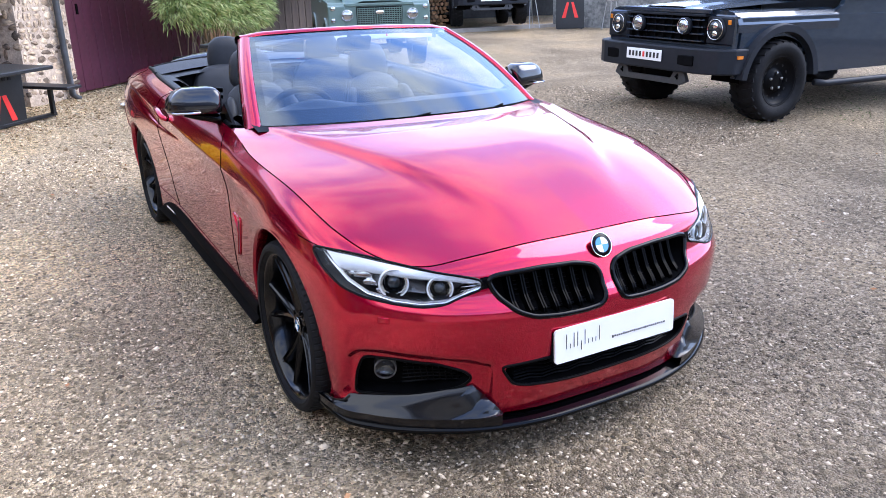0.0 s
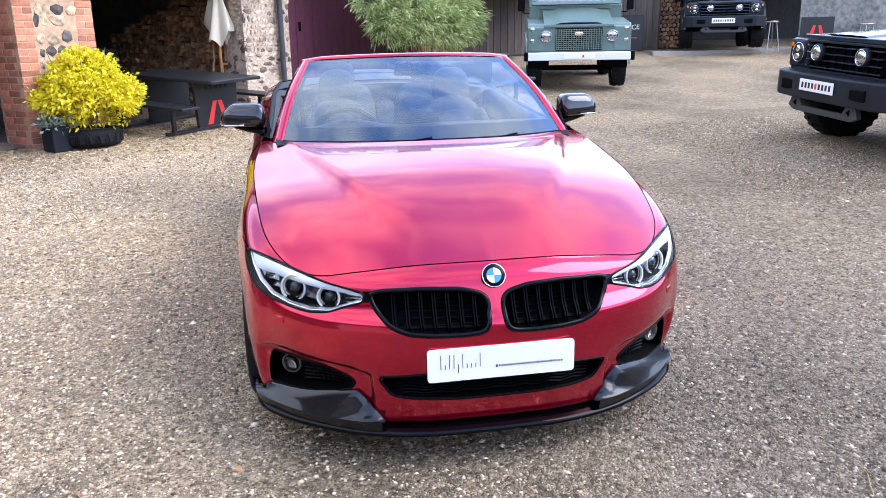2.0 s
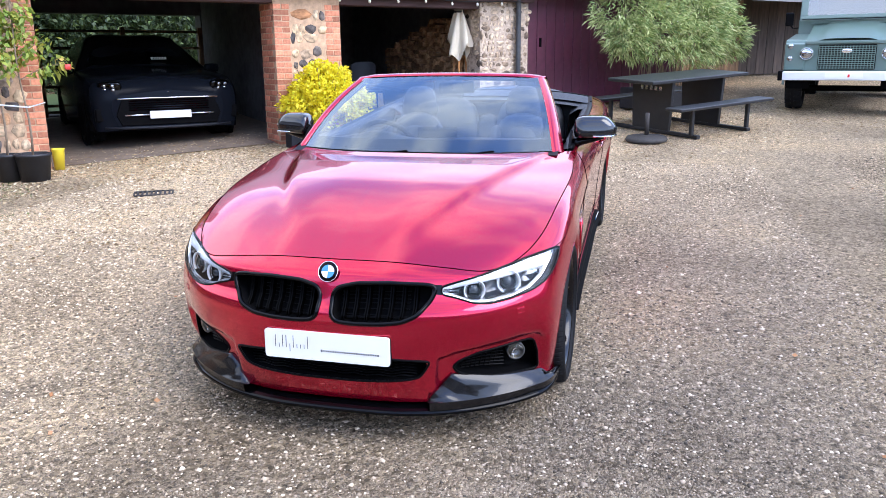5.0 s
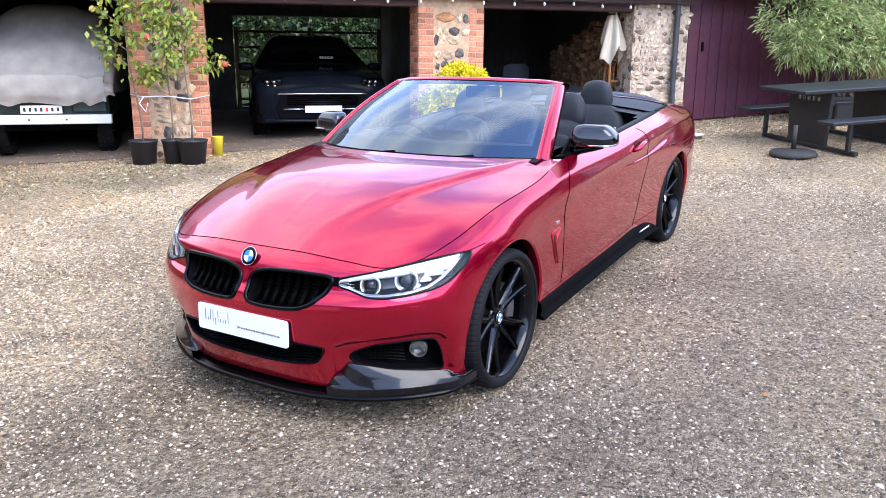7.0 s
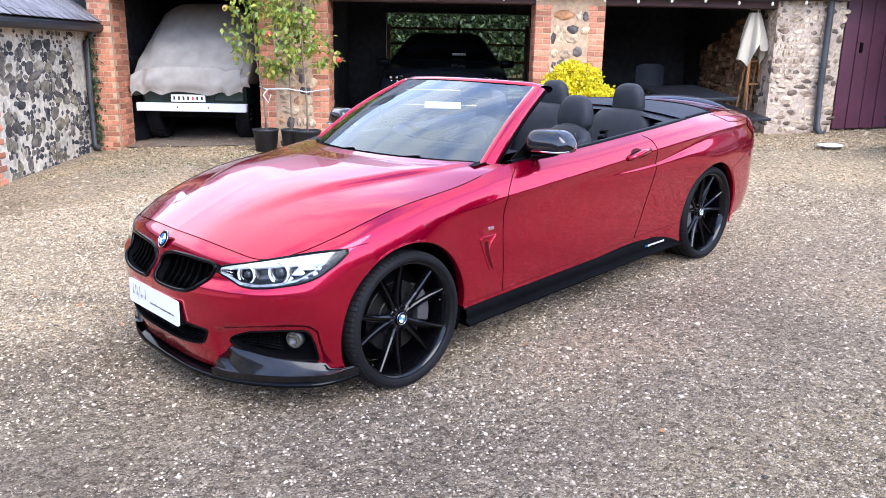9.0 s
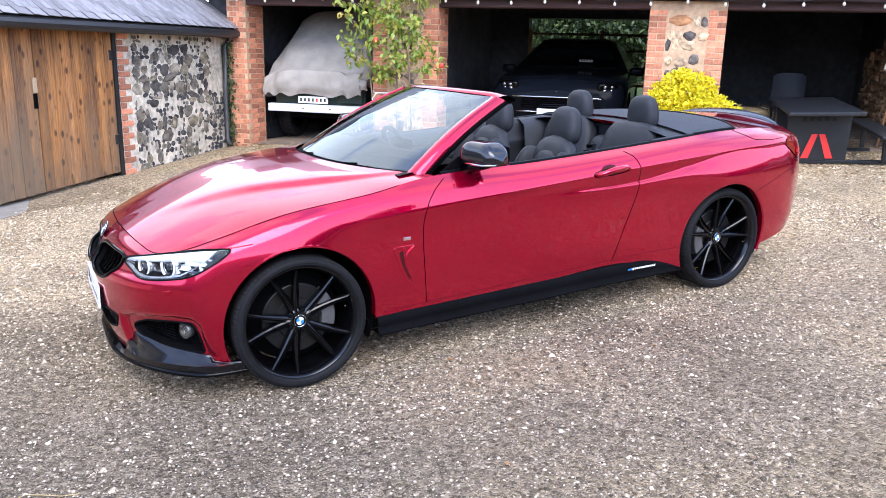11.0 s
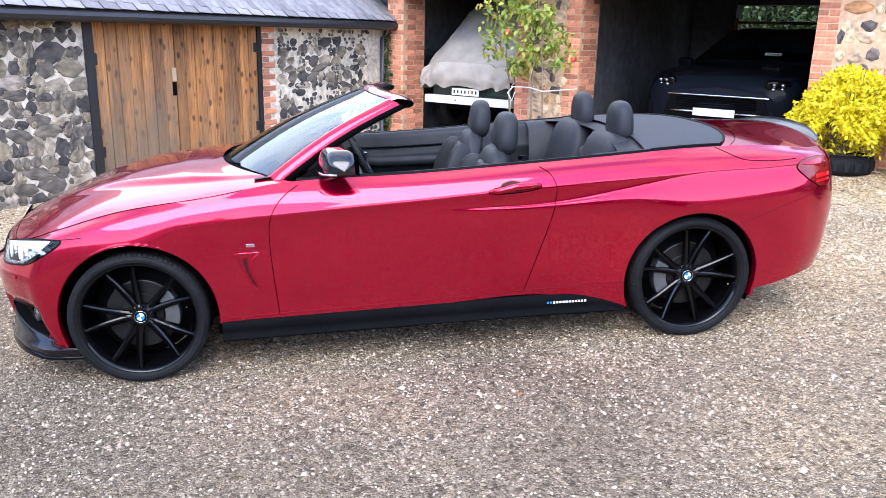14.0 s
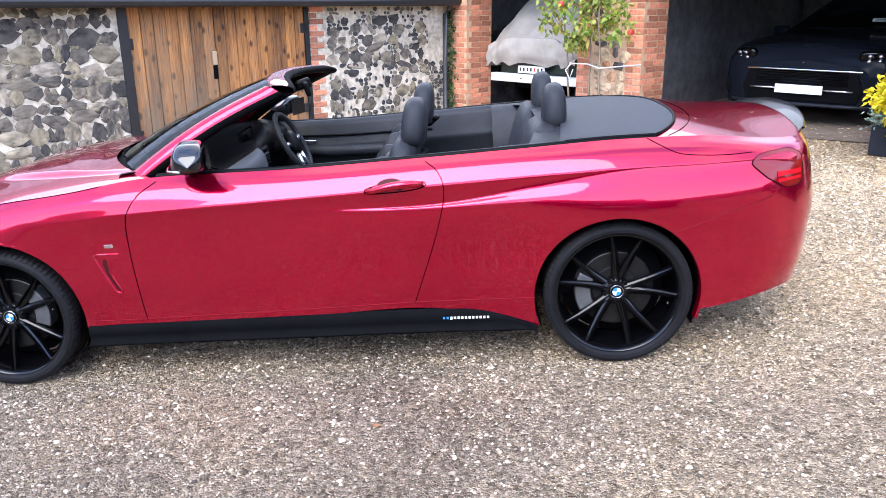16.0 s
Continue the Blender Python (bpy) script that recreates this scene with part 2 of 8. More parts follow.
def chance(name, stops, rough=0.85, scale=14.0):
    """A stone material: each stone takes its own colour from the stops, mottled, with a rough face."""
    m = bpy.data.materials.new(name)
    m.use_nodes = True
    n, l = m.node_tree.nodes, m.node_tree.links
    b = n["Principled BSDF"]
    b.inputs["Roughness"].default_value, b.inputs["Specular IOR Level"].default_value = rough, 0.3
    info, r, co = n.new("ShaderNodeObjectInfo"), n.new("ShaderNodeValToRGB"), n.new("ShaderNodeTexCoord")
    while len(r.color_ramp.elements) < len(stops):
        r.color_ramp.elements.new(0.5)
    for e, (p, c) in zip(r.color_ramp.elements, stops):
        e.position, e.color = p, (*c, 1)
    l.new(info.outputs["Random"], r.inputs["Fac"])
    shift = n.new("ShaderNodeVectorMath")
    shift.operation = "ADD"
    l.new(co.outputs["Object"], shift.inputs[0])
    l.new(info.outputs["Location"], shift.inputs[1])
    t, fine_t, rp, mx, bp = n.new("ShaderNodeTexNoise"), n.new("ShaderNodeTexNoise"), n.new("ShaderNodeValToRGB"), n.new("ShaderNodeMix"), n.new("ShaderNodeBump")
    t.inputs["Scale"].default_value, t.inputs["Detail"].default_value = 2.2, 8
    fine_t.inputs["Scale"].default_value, fine_t.inputs["Detail"].default_value = 5.5, 8
    for q in (t, fine_t):
        l.new(shift.outputs["Vector"], q.inputs["Vector"])
    rp.color_ramp.elements[0].position, rp.color_ramp.elements[0].color = 0.32, (0.38, 0.38, 0.38, 1)
    rp.color_ramp.elements[1].position, rp.color_ramp.elements[1].color = 0.72, (1.7, 1.65, 1.55, 1)
    mx.data_type, mx.blend_type = "RGBA", "MULTIPLY"
    mx.inputs["Factor"].default_value = 1
    l.new(t.outputs["Fac"], rp.inputs["Fac"])
    l.new(r.outputs["Color"], mx.inputs["A"]), l.new(rp.outputs["Color"], mx.inputs["B"])
    l.new(mx.outputs["Result"], b.inputs["Base Color"])
    bp.inputs["Strength"].default_value, bp.inputs["Distance"].default_value = 0.6, 0.02
    l.new(fine_t.outputs["Fac"], bp.inputs["Height"])
    l.new(bp.outputs["Normal"], b.inputs["Normal"])
    m.diffuse_color = (*stops[0][1], 1)
    return m


RUBBLE = chance("barn_rubble_stone", [(0, (0.042, 0.040, 0.040)), (0.25, (0.095, 0.086, 0.076)), (0.55, (0.18, 0.155, 0.122)), (0.8, (0.25, 0.215, 0.145)), (1, (0.37, 0.32, 0.26))])
FLINT = chance("flint_rubble", [(0, (0.09, 0.07, 0.055)), (0.3, (0.23, 0.17, 0.12)), (0.6, (0.42, 0.32, 0.225)), (1, (0.58, 0.46, 0.33))])
INSET = chance("dark_inset_stone", [(0, (0.045, 0.045, 0.05)), (0.6, (0.10, 0.098, 0.095)), (1, (0.24, 0.22, 0.17))])
PIER_STONE = chance("pier_rubble_stone", [(0, (0.07, 0.062, 0.06)), (0.24, (0.15, 0.125, 0.11)), (0.32, (0.40, 0.29, 0.19)), (0.7, (0.52, 0.39, 0.25)), (0.85, (0.42, 0.21, 0.10)), (1, (0.56, 0.45, 0.31))])
BLOCK = mat("pale_latch_wood", (0.42, 0.31, 0.19), 0.8, vary=0.2, scale=30, stretch=(4, 4, .5))


def island(name, stops, rough=0.8, sheen=0.0, lucent=0.0):
    """A material for joined small pieces: each piece takes its own colour from the stops."""
    m = bpy.data.materials.new(name)
    m.use_nodes = True
    n, l = m.node_tree.nodes, m.node_tree.links
    b = n["Principled BSDF"]
    b.inputs["Roughness"].default_value = rough
    g, r = n.new("ShaderNodeNewGeometry"), n.new("ShaderNodeValToRGB")
    r.color_ramp.interpolation = "CONSTANT" if len(stops) > 6 else "LINEAR"
    while len(r.color_ramp.elements) < len(stops):
        r.color_ramp.elements.new(0.5)
    for e, (p, c) in zip(r.color_ramp.elements, stops):
        e.position, e.color = p, (*c, 1)
    l.new(g.outputs["Random Per Island"], r.inputs["Fac"])
    l.new(r.outputs["Color"], b.inputs["Base Color"])
    if lucent:
        t, mx = n.new("ShaderNodeBsdfTranslucent"), n.new("ShaderNodeMixShader")
        mx.inputs["Fac"].default_value = lucent
        l.new(r.outputs["Color"], t.inputs["Color"])
        l.new(b.outputs["BSDF"], mx.inputs[1]), l.new(t.outputs["BSDF"], mx.inputs[2])
        l.new(mx.outputs["Shader"], n["Material Output"].inputs["Surface"])
    m.diffuse_color = (*stops[len(stops) // 2][1], 1)
    return m


PEBBLE = island("mixed_pebbles", [(0, (0.045, 0.038, 0.03)), (0.35, (0.17, 0.142, 0.112)), (0.68, (0.33, 0.279, 0.224)), (0.88, (0.48, 0.415, 0.34)), (1, (0.64, 0.58, 0.50))], 0.9)
LITTER = island("dry_leaf_litter", [(0, (0.20, 0.13, 0.07)), (0.4, (0.38, 0.27, 0.14)), (0.8, (0.52, 0.41, 0.24)), (1, (0.60, 0.52, 0.36))], 0.9)
YELLOW_LEAF = island("yellow_leaves", [(0, (0.58, 0.46, 0.01)), (0.35, (0.80, 0.68, 0.012)), (0.85, (0.88, 0.78, 0.03)), (1, (0.55, 0.60, 0.04))], 0.55, lucent=0.35)
BAMBOO_LEAF = island("bamboo_leaves", [(0, (0.12, 0.19, 0.055)), (0.4, (0.31, 0.39, 0.13)), (0.75, (0.50, 0.55, 0.22)), (1, (0.70, 0.68, 0.36))], 0.5, lucent=0.3)
APPLE_LEAF = island("apple_leaves", [(0, (0.12, 0.20, 0.03)), (0.5, (0.26, 0.34, 0.05)), (0.85, (0.44, 0.42, 0.07)), (1, (0.50, 0.33, 0.08))], 0.5, lucent=0.3)
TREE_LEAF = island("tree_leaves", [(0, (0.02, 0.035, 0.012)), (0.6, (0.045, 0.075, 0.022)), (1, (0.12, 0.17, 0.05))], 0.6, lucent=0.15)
GREY_LEAF = island("silver_green_leaves", [(0, (0.14, 0.20, 0.14)), (1, (0.34, 0.40, 0.32))], 0.6)
MOSS = island("moss_and_grass", [(0, (0.05, 0.08, 0.02)), (1, (0.16, 0.20, 0.06))], 0.9)


def knots(m):
    """Dark knots with rings on the pine boards."""
    n, l = m.node_tree.nodes, m.node_tree.links
    b = n["Principled BSDF"]
    was = b.inputs["Base Color"].links[0].from_socket
    co, mp, vo, rp, mx = n.new("ShaderNodeTexCoord"), n.new("ShaderNodeMapping"), n.new("ShaderNodeTexVoronoi"), n.new("ShaderNodeValToRGB"), n.new("ShaderNodeMix")
    mp.inputs["Scale"].default_value = (1, 10.0, 5.6)
    vo.inputs["Scale"].default_value = 1.0
    rp.color_ramp.elements[0].position, rp.color_ramp.elements[0].color = 0.15, (0.07, 0.04, 0.03, 1)
    rp.color_ramp.elements[1].position, rp.color_ramp.elements[1].color = 0.30, (1, 1, 1, 1)
    mx.data_type, mx.blend_type = "RGBA", "MULTIPLY"
    mx.inputs["Factor"].default_value = 0.85
    l.new(co.outputs["Object"], mp.inputs["Vector"]), l.new(mp.outputs["Vector"], vo.inputs["Vector"])
    l.new(vo.outputs["Distance"], rp.inputs["Fac"])
    l.new(was, mx.inputs["A"]), l.new(rp.outputs["Color"], mx.inputs["B"])
    # silvered weathering, most of it near the foot
    sep, nz, ad, rg, gm = n.new("ShaderNodeSeparateXYZ"), n.new("ShaderNodeTexNoise"), n.new("ShaderNodeMath"), n.new("ShaderNodeMapRange"), n.new("ShaderNodeMix")
    l.new(co.outputs["Object"], sep.inputs["Vector"])
    mp2 = n.new("ShaderNodeMapping")
    mp2.inputs["Scale"].default_value = (7, 7, 0.7)
    l.new(co.outputs["Object"], mp2.inputs["Vector"]), l.new(mp2.outputs["Vector"], nz.inputs["Vector"])
    nz.inputs["Scale"].default_value, nz.inputs["Detail"].default_value = 1.6, 5
    ad.operation = "MULTIPLY_ADD"
    ad.inputs[1].default_value = 2.6
    l.new(nz.outputs["Fac"], ad.inputs[0]), l.new(sep.outputs["Z"], ad.inputs[2])
    # the older leaf is greyer than the other
    leaf, both = n.new("ShaderNodeMapRange"), n.new("ShaderNodeMath")
    leaf.inputs["From Min"].default_value, leaf.inputs["From Max"].default_value = -3.84, -3.81
    leaf.inputs["To Max"].default_value = 0.75
    l.new(sep.outputs["Y"], leaf.inputs["Value"])
    both.operation = "ADD"
    l.new(ad.outputs[0], both.inputs[0]), l.new(leaf.outputs["Result"], both.inputs[1])
    rg.inputs["From Min"].default_value, rg.inputs["From Max"].default_value = 3.1, 1.5
    rg.inputs["To Max"].default_value = 0.85
    l.new(both.outputs[0], rg.inputs["Value"])
    gm.data_type = "RGBA"
    gm.inputs["B"].default_value = (0.165, 0.125, 0.08, 1)
    l.new(rg.outputs["Result"], gm.inputs["Factor"])
    l.new(mx.outputs["Result"], gm.inputs["A"])
    l.new(gm.outputs["Result"], b.inputs["Base Color"])


knots(PINE)

# ---- tools ----
def link(name, bm, material, parent=None, label="", smooth=False, matrix=None):
    me = bpy.data.meshes.new(name)
    if isinstance(bm, bmesh.types.BMesh):
        bm.to_mesh(me)
        bm.free()
    else:
        me.from_pydata(bm[0], [], bm[1])
    for mm in material if isinstance(material, (list, tuple)) else [material]:
        me.materials.append(mm)
    if smooth:
        me.shade_smooth()
    ob = new(name, me)
    if parent is not None:
        ob.parent = parent
    if matrix is not None:
        ob.matrix_basis = matrix
    if label:
        ob["label"] = label
    return ob


def part(name, bm, material, parent, label="", smooth=False, matrix=None):
    return link(name, bm, material, parent, label, smooth, matrix)


def thing(name, matrix, label, category, group="", kind=""):
    ob = new(name)
    ob.empty_display_size = 0.1
    ob.matrix_world = matrix
    return tagged(ob, label, category, group, kind)


def box(x0, x1, y0, y1, z0, z1, bevel=0.0, bm=None, seg=1):
    """A box, with its edges bevelled."""
    b = bmesh.new()
    bmesh.ops.create_cube(b, size=1)
    for v in b.verts:
        v.co = Vector((x0 + (v.co.x + 0.5) * (x1 - x0), y0 + (v.co.y + 0.5) * (y1 - y0), z0 + (v.co.z + 0.5) * (z1 - z0)))
    if bevel:
        bmesh.ops.bevel(b, geom=b.edges[:], offset=bevel, segments=seg, affect="EDGES", profile=0.5)
    return join(bm, b)


def join(bm, b):
    """b added to bm."""
    if bm is None:
        return b
    me = bpy.data.meshes.new("t")
    b.to_mesh(me)
    b.free()
    bm.from_mesh(me)
    bpy.data.meshes.remove(me)
    return bm


def moved(bm, m):
    bmesh.ops.transform(bm, matrix=m, verts=bm.verts)
    return bm


def lathe(profile, seg=48, axis="x", close=False):
    """Profile of (radius, along) turned round an axis."""
    bm = bmesh.new()
    rings = []
    for r, a in profile:
        ring = []
        for k in range(seg):
            c, s = math.cos(2 * math.pi * k / seg) * r, math.sin(2 * math.pi * k / seg) * r
            ring.append(bm.verts.new((a, c, s) if axis == "x" else (c, a, s) if axis == "y" else (c, s, a)))
        rings.append(ring)
    pairs = list(zip(rings, rings[1:])) + ([(rings[-1], rings[0])] if close else [])
    for p, q in pairs:
        for k in range(seg):
            bm.faces.new((p[k], p[(k + 1) % seg], q[(k + 1) % seg], q[k]))
    if not close:
        for ring in (rings[0], rings[-1]):
            bm.faces.new(ring)
    bmesh.ops.recalc_face_normals(bm, faces=bm.faces)
    return bm


def tube(points, r, seg=8, bm=None, cap=True, radii=None):
    """A round bar along points."""
    b = bmesh.new()
    pts = [Vector(p) for p in points]
    rings, up = [], Vector((0, 0, 1))
    for i, p in enumerate(pts):
        d = (pts[min(i + 1, len(pts) - 1)] - pts[max(i - 1, 0)]).normalized()
        side = d.cross(up if abs(d.z) < 0.95 else Vector((1, 0, 0))).normalized()
        top = side.cross(d)
        rr = radii[i] if radii else r
        rings.append([b.verts.new(p + rr * (math.cos(2 * math.pi * k / seg) * side + math.sin(2 * math.pi * k / seg) * top)) for k in range(seg)])
    for p, q in zip(rings, rings[1:]):
        for k in range(seg):
            b.faces.new((p[k], p[(k + 1) % seg], q[(k + 1) % seg], q[k]))
    if cap:
        b.faces.new(rings[0][::-1]), b.faces.new(rings[-1])
    bmesh.ops.recalc_face_normals(b, faces=b.faces)
    return join(bm, b)


def grid(f, nu, nv, bm=None):
    """A sheet: f(i / nu, j / nv)."""
    b = bmesh.new()
    vs = [[b.verts.new(f(i / nu, j / nv)) for j in range(nv + 1)] for i in range(nu + 1)]
    for i in range(nu):
        for j in range(nv):
            b.faces.new((vs[i][j], vs[i + 1][j], vs[i + 1][j + 1], vs[i][j + 1]))
    return join(bm, b)


def prism(outline, depth, axis="y", bevel=0.0, at=0.0):
    """A plate with that outline (in the two other axes), depth thick."""
    bm = bmesh.new()
    put = {"x": lambda a, b, c: (c, a, b), "y": lambda a, b, c: (a, c, b), "z": lambda a, b, c: (a, b, c)}[axis]
    lo = [bm.verts.new(put(a, b, at)) for a, b in outline]
    hi = [bm.verts.new(put(a, b, at + depth)) for a, b in outline]
    bm.faces.new(lo[::-1]), bm.faces.new(hi)
    n = len(lo)
    for k in range(n):
        bm.faces.new((lo[k], lo[(k + 1) % n], hi[(k + 1) % n], hi[k]))
    bmesh.ops.recalc_face_normals(bm, faces=bm.faces)
    if bevel:
        bmesh.ops.bevel(bm, geom=bm.edges[:], offset=bevel, segments=2, affect="EDGES", profile=0.5)
    return bm


def rise(x, y):
    """Height of the sloping yard."""
    yy = max(-9.0, min(y, 19.0))
    ease = lambda v: (lambda c: c * c * (3 - 2 * c))(max(0.0, min(1.0, v)))
    bank = 0.165 * ease((x - 2.6) / 1.6) * ease((y + 0.2) / 1.8) * ease((6.5 - y) / 2.0)
    return bank + 0.10 + 0.053 * yy + 0.0016 * max(0.0, yy - 2.0) ** 2 * (1 if yy < 14 else 144 / (yy - 2.0) ** 2)


# The yard's frame: X along the open-fronted shed, Y into it; the barn's front is X = 0
YARD = pose(-7.85, 0.42, 0, 0, 0, 46)


def floor_at(X, Y):
    p = YARD @ Vector((X, Y, 0))
    return rise(p.x, p.y)

# ---- the yard ----
DAMP = (-1.5, -2.02)     # middle of a damp stain on the gravel


def yard_light_tone(n, l, co):
    """Colour factor over the yard: its uneven light painted in, paler towards the gate and the far side, darker
    elsewhere.
    """
    dot, wob, rg, tone = n.new("ShaderNodeVectorMath"), n.new("ShaderNodeTexNoise"), n.new("ShaderNodeMapRange"), n.new("ShaderNodeMix")
    dot.operation = "DOT_PRODUCT"
    dot.inputs[1].default_value = (-1.25, 0.45, 0)
    l.new(co.outputs["Object"], dot.inputs[0])
    wob.inputs["Scale"].default_value, wob.inputs["Detail"].default_value = 0.9, 6
    l.new(co.outputs["Object"], wob.inputs["Vector"])
    sm = n.new("ShaderNodeMath")
    sm.operation = "MULTIPLY_ADD"
    sm.inputs[1].default_value = 3.0
    l.new(wob.outputs["Fac"], sm.inputs[0]), l.new(dot.outputs["Value"], sm.inputs[2])
    sep, far, most = n.new("ShaderNodeSeparateXYZ"), n.new("ShaderNodeMapRange"), n.new("ShaderNodeMath")
    far_wob = n.new("ShaderNodeMath")
    far_wob.operation, far_wob.inputs[1].default_value = "MULTIPLY_ADD", 2.4
    l.new(co.outputs["Object"], sep.inputs["Vector"])
    l.new(wob.outputs["Fac"], far_wob.inputs[0]), l.new(sep.outputs["Y"], far_wob.inputs[2])
    far.inputs["From Min"].default_value, far.inputs["From Max"].default_value = 0.6, 3.6
    l.new(far_wob.outputs[0], far.inputs["Value"])
    most.operation = "MAXIMUM"
    rg.inputs["From Min"].default_value, rg.inputs["From Max"].default_value = -0.9, 3.2
    l.new(sm.outputs[0], rg.inputs["Value"])
    tone.data_type = "RGBA"
    tone.inputs["A"].default_value, tone.inputs["B"].default_value = (1.05, 0.98, 0.86, 1), (2.30, 2.04, 1.60, 1)
    far.inputs["To Max"].default_value = 0.5
    l.new(rg.outputs["Result"], most.inputs[0]), l.new(far.outputs["Result"], most.inputs[1])
    l.new(most.outputs[0], tone.inputs["Factor"])
    return tone.outputs["Result"]


def toned_pebbles(m):
    n, l = m.node_tree.nodes, m.node_tree.links
    b = n["Principled BSDF"]
    was = b.inputs["Base Color"].links[0].from_socket
    mx = n.new("ShaderNodeMix")
    mx.data_type, mx.blend_type = "RGBA", "MULTIPLY"
    mx.inputs["Factor"].default_value = 0.75
    l.new(was, mx.inputs["A"]), l.new(yard_light_tone(n, l, n.new("ShaderNodeTexCoord")), mx.inputs["B"])
    l.new(mx.outputs["Result"], b.inputs["Base Color"])


toned_pebbles(PEBBLE)


def ground_material():
    m = GRAVEL
    n, l = m.node_tree.nodes, m.node_tree.links
    n.clear()
    out, b = n.new("ShaderNodeOutputMaterial"), n.new("ShaderNodeBsdfPrincipled")
    b.inputs["Roughness"].default_value = 0.93
    b.inputs["Specular IOR Level"].default_value = 0.25
    co = n.new("ShaderNodeTexCoord")
    v1, v2, nz, big = n.new("ShaderNodeTexVoronoi"), n.new("ShaderNodeTexVoronoi"), n.new("ShaderNodeTexNoise"), n.new("ShaderNodeTexNoise")
    v1.inputs["Scale"].default_value, v2.inputs["Scale"].default_value = 58, 135
    nz.inputs["Scale"].default_value, nz.inputs["Detail"].default_value = 300, 3
    big.inputs["Scale"].default_value, big.inputs["Detail"].default_value = 0.55, 5
    for t in (v1, v2, nz, big):
        l.new(co.outputs["Object"], t.inputs["Vector"])
    r1, r2, rb = n.new("ShaderNodeValToRGB"), n.new("ShaderNodeValToRGB"), n.new("ShaderNodeValToRGB")
    for r, stops in ((r1, [(0, (0.075, 0.064, 0.052)), (0.35, (0.20, 0.172, 0.138)), (0.75, (0.38, 0.33, 0.27)), (1, (0.60, 0.54, 0.46))]),
                     (r2, [(0, (0.10, 0.086, 0.072)), (0.5, (0.29, 0.25, 0.21)), (1, (0.50, 0.45, 0.39))]),
                     (rb, [(0.33, (0.62, 0.60, 0.57)), (0.5, (0.95, 0.93, 0.90)), (0.68, (1.18, 1.12, 1.0))])):
        while len(r.color_ramp.elements) < len(stops):
            r.color_ramp.elements.new(0.5)
        for e, (p, c) in zip(r.color_ramp.elements, stops):
            e.position, e.color = p, (*c, 1)
    l.new(v1.outputs["Color"], r1.inputs["Fac"]), l.new(v2.outputs["Color"], r2.inputs["Fac"]), l.new(big.outputs["Fac"], rb.inputs["Fac"])
    mx, mul = n.new("ShaderNodeMix"), n.new("ShaderNodeMix")
    mx.data_type = mul.data_type = "RGBA"
    mul.blend_type = "MULTIPLY"
    mul.inputs["Factor"].default_value = 1
    pick = n.new("ShaderNodeTexNoise")
    pick.inputs["Scale"].default_value = 26
    l.new(co.outputs["Object"], pick.inputs["Vector"])
    st = n.new("ShaderNodeMath")
    st.operation = "GREATER_THAN"
    st.inputs[1].default_value = 0.5
    l.new(pick.outputs["Fac"], st.inputs[0])
    l.new(st.outputs[0], mx.inputs["Factor"])
    l.new(r2.outputs["Color"], mx.inputs["A"]), l.new(r1.outputs["Color"], mx.inputs["B"])
    l.new(mx.outputs["Result"], mul.inputs["A"]), l.new(rb.outputs["Color"], mul.inputs["B"])
    m2 = n.new("ShaderNodeMix")
    m2.data_type, m2.blend_type = "RGBA", "MULTIPLY"
    m2.inputs["Factor"].default_value = 1
    l.new(mul.outputs["Result"], m2.inputs["A"]), l.new(yard_light_tone(n, l, co), m2.inputs["B"])
    # damp stain
    dv, ds, dr, m3 = n.new("ShaderNodeVectorMath"), n.new("ShaderNodeMath"), n.new("ShaderNodeMapRange"), n.new("ShaderNodeMix")
    dv.operation = "DISTANCE"
    dm = n.new("ShaderNodeMapping")
    dm.vector_type = "TEXTURE"
    dm.inputs["Location"].default_value, dm.inputs["Rotation"].default_value, dm.inputs["Scale"].default_value = (*DAMP, 0), (0, 0, radians(50)), (0.75, 0.36, 1)
    l.new(co.outputs["Object"], dm.inputs["Vector"]), l.new(dm.outputs["Vector"], dv.inputs[0])
    ds.operation = "MULTIPLY_ADD"
    ds.inputs[1].default_value = 1.6
    wb2 = n.new("ShaderNodeTexNoise")
    wb2.inputs["Scale"].default_value, wb2.inputs["Detail"].default_value = 2.5, 7
    l.new(co.outputs["Object"], wb2.inputs["Vector"])
    l.new(wb2.outputs["Fac"], ds.inputs[0]), l.new(dv.outputs["Value"], ds.inputs[2])
    dr.inputs["From Min"].default_value, dr.inputs["From Max"].default_value = 1.25, 0.85
    dr.inputs["To Max"].default_value = 0.42
    l.new(ds.outputs[0], dr.inputs["Value"])
    m3.data_type = "RGBA"
    m3.inputs["B"].default_value = (0.055, 0.050, 0.045, 1)
    l.new(dr.outputs["Result"], m3.inputs["Factor"])
    l.new(m2.outputs["Result"], m3.inputs["A"])
    # clumps of finer and coarser stone
    cl, cr, m4 = n.new("ShaderNodeTexNoise"), n.new("ShaderNodeValToRGB"), n.new("ShaderNodeMix")
    cl.inputs["Scale"].default_value, cl.inputs["Detail"].default_value, cl.inputs["Roughness"].default_value = 24, 6, 0.7
    l.new(co.outputs["Object"], cl.inputs["Vector"])
    cr.color_ramp.elements[0].position, cr.color_ramp.elements[0].color = 0.36, (0.70, 0.69, 0.67, 1)
    cr.color_ramp.elements[1].position, cr.color_ramp.elements[1].color = 0.64, (1.36, 1.36, 1.34, 1)
    l.new(cl.outputs["Fac"], cr.inputs["Fac"])
    m4.data_type, m4.blend_type = "RGBA", "MULTIPLY"
    m4.inputs["Factor"].default_value = 1
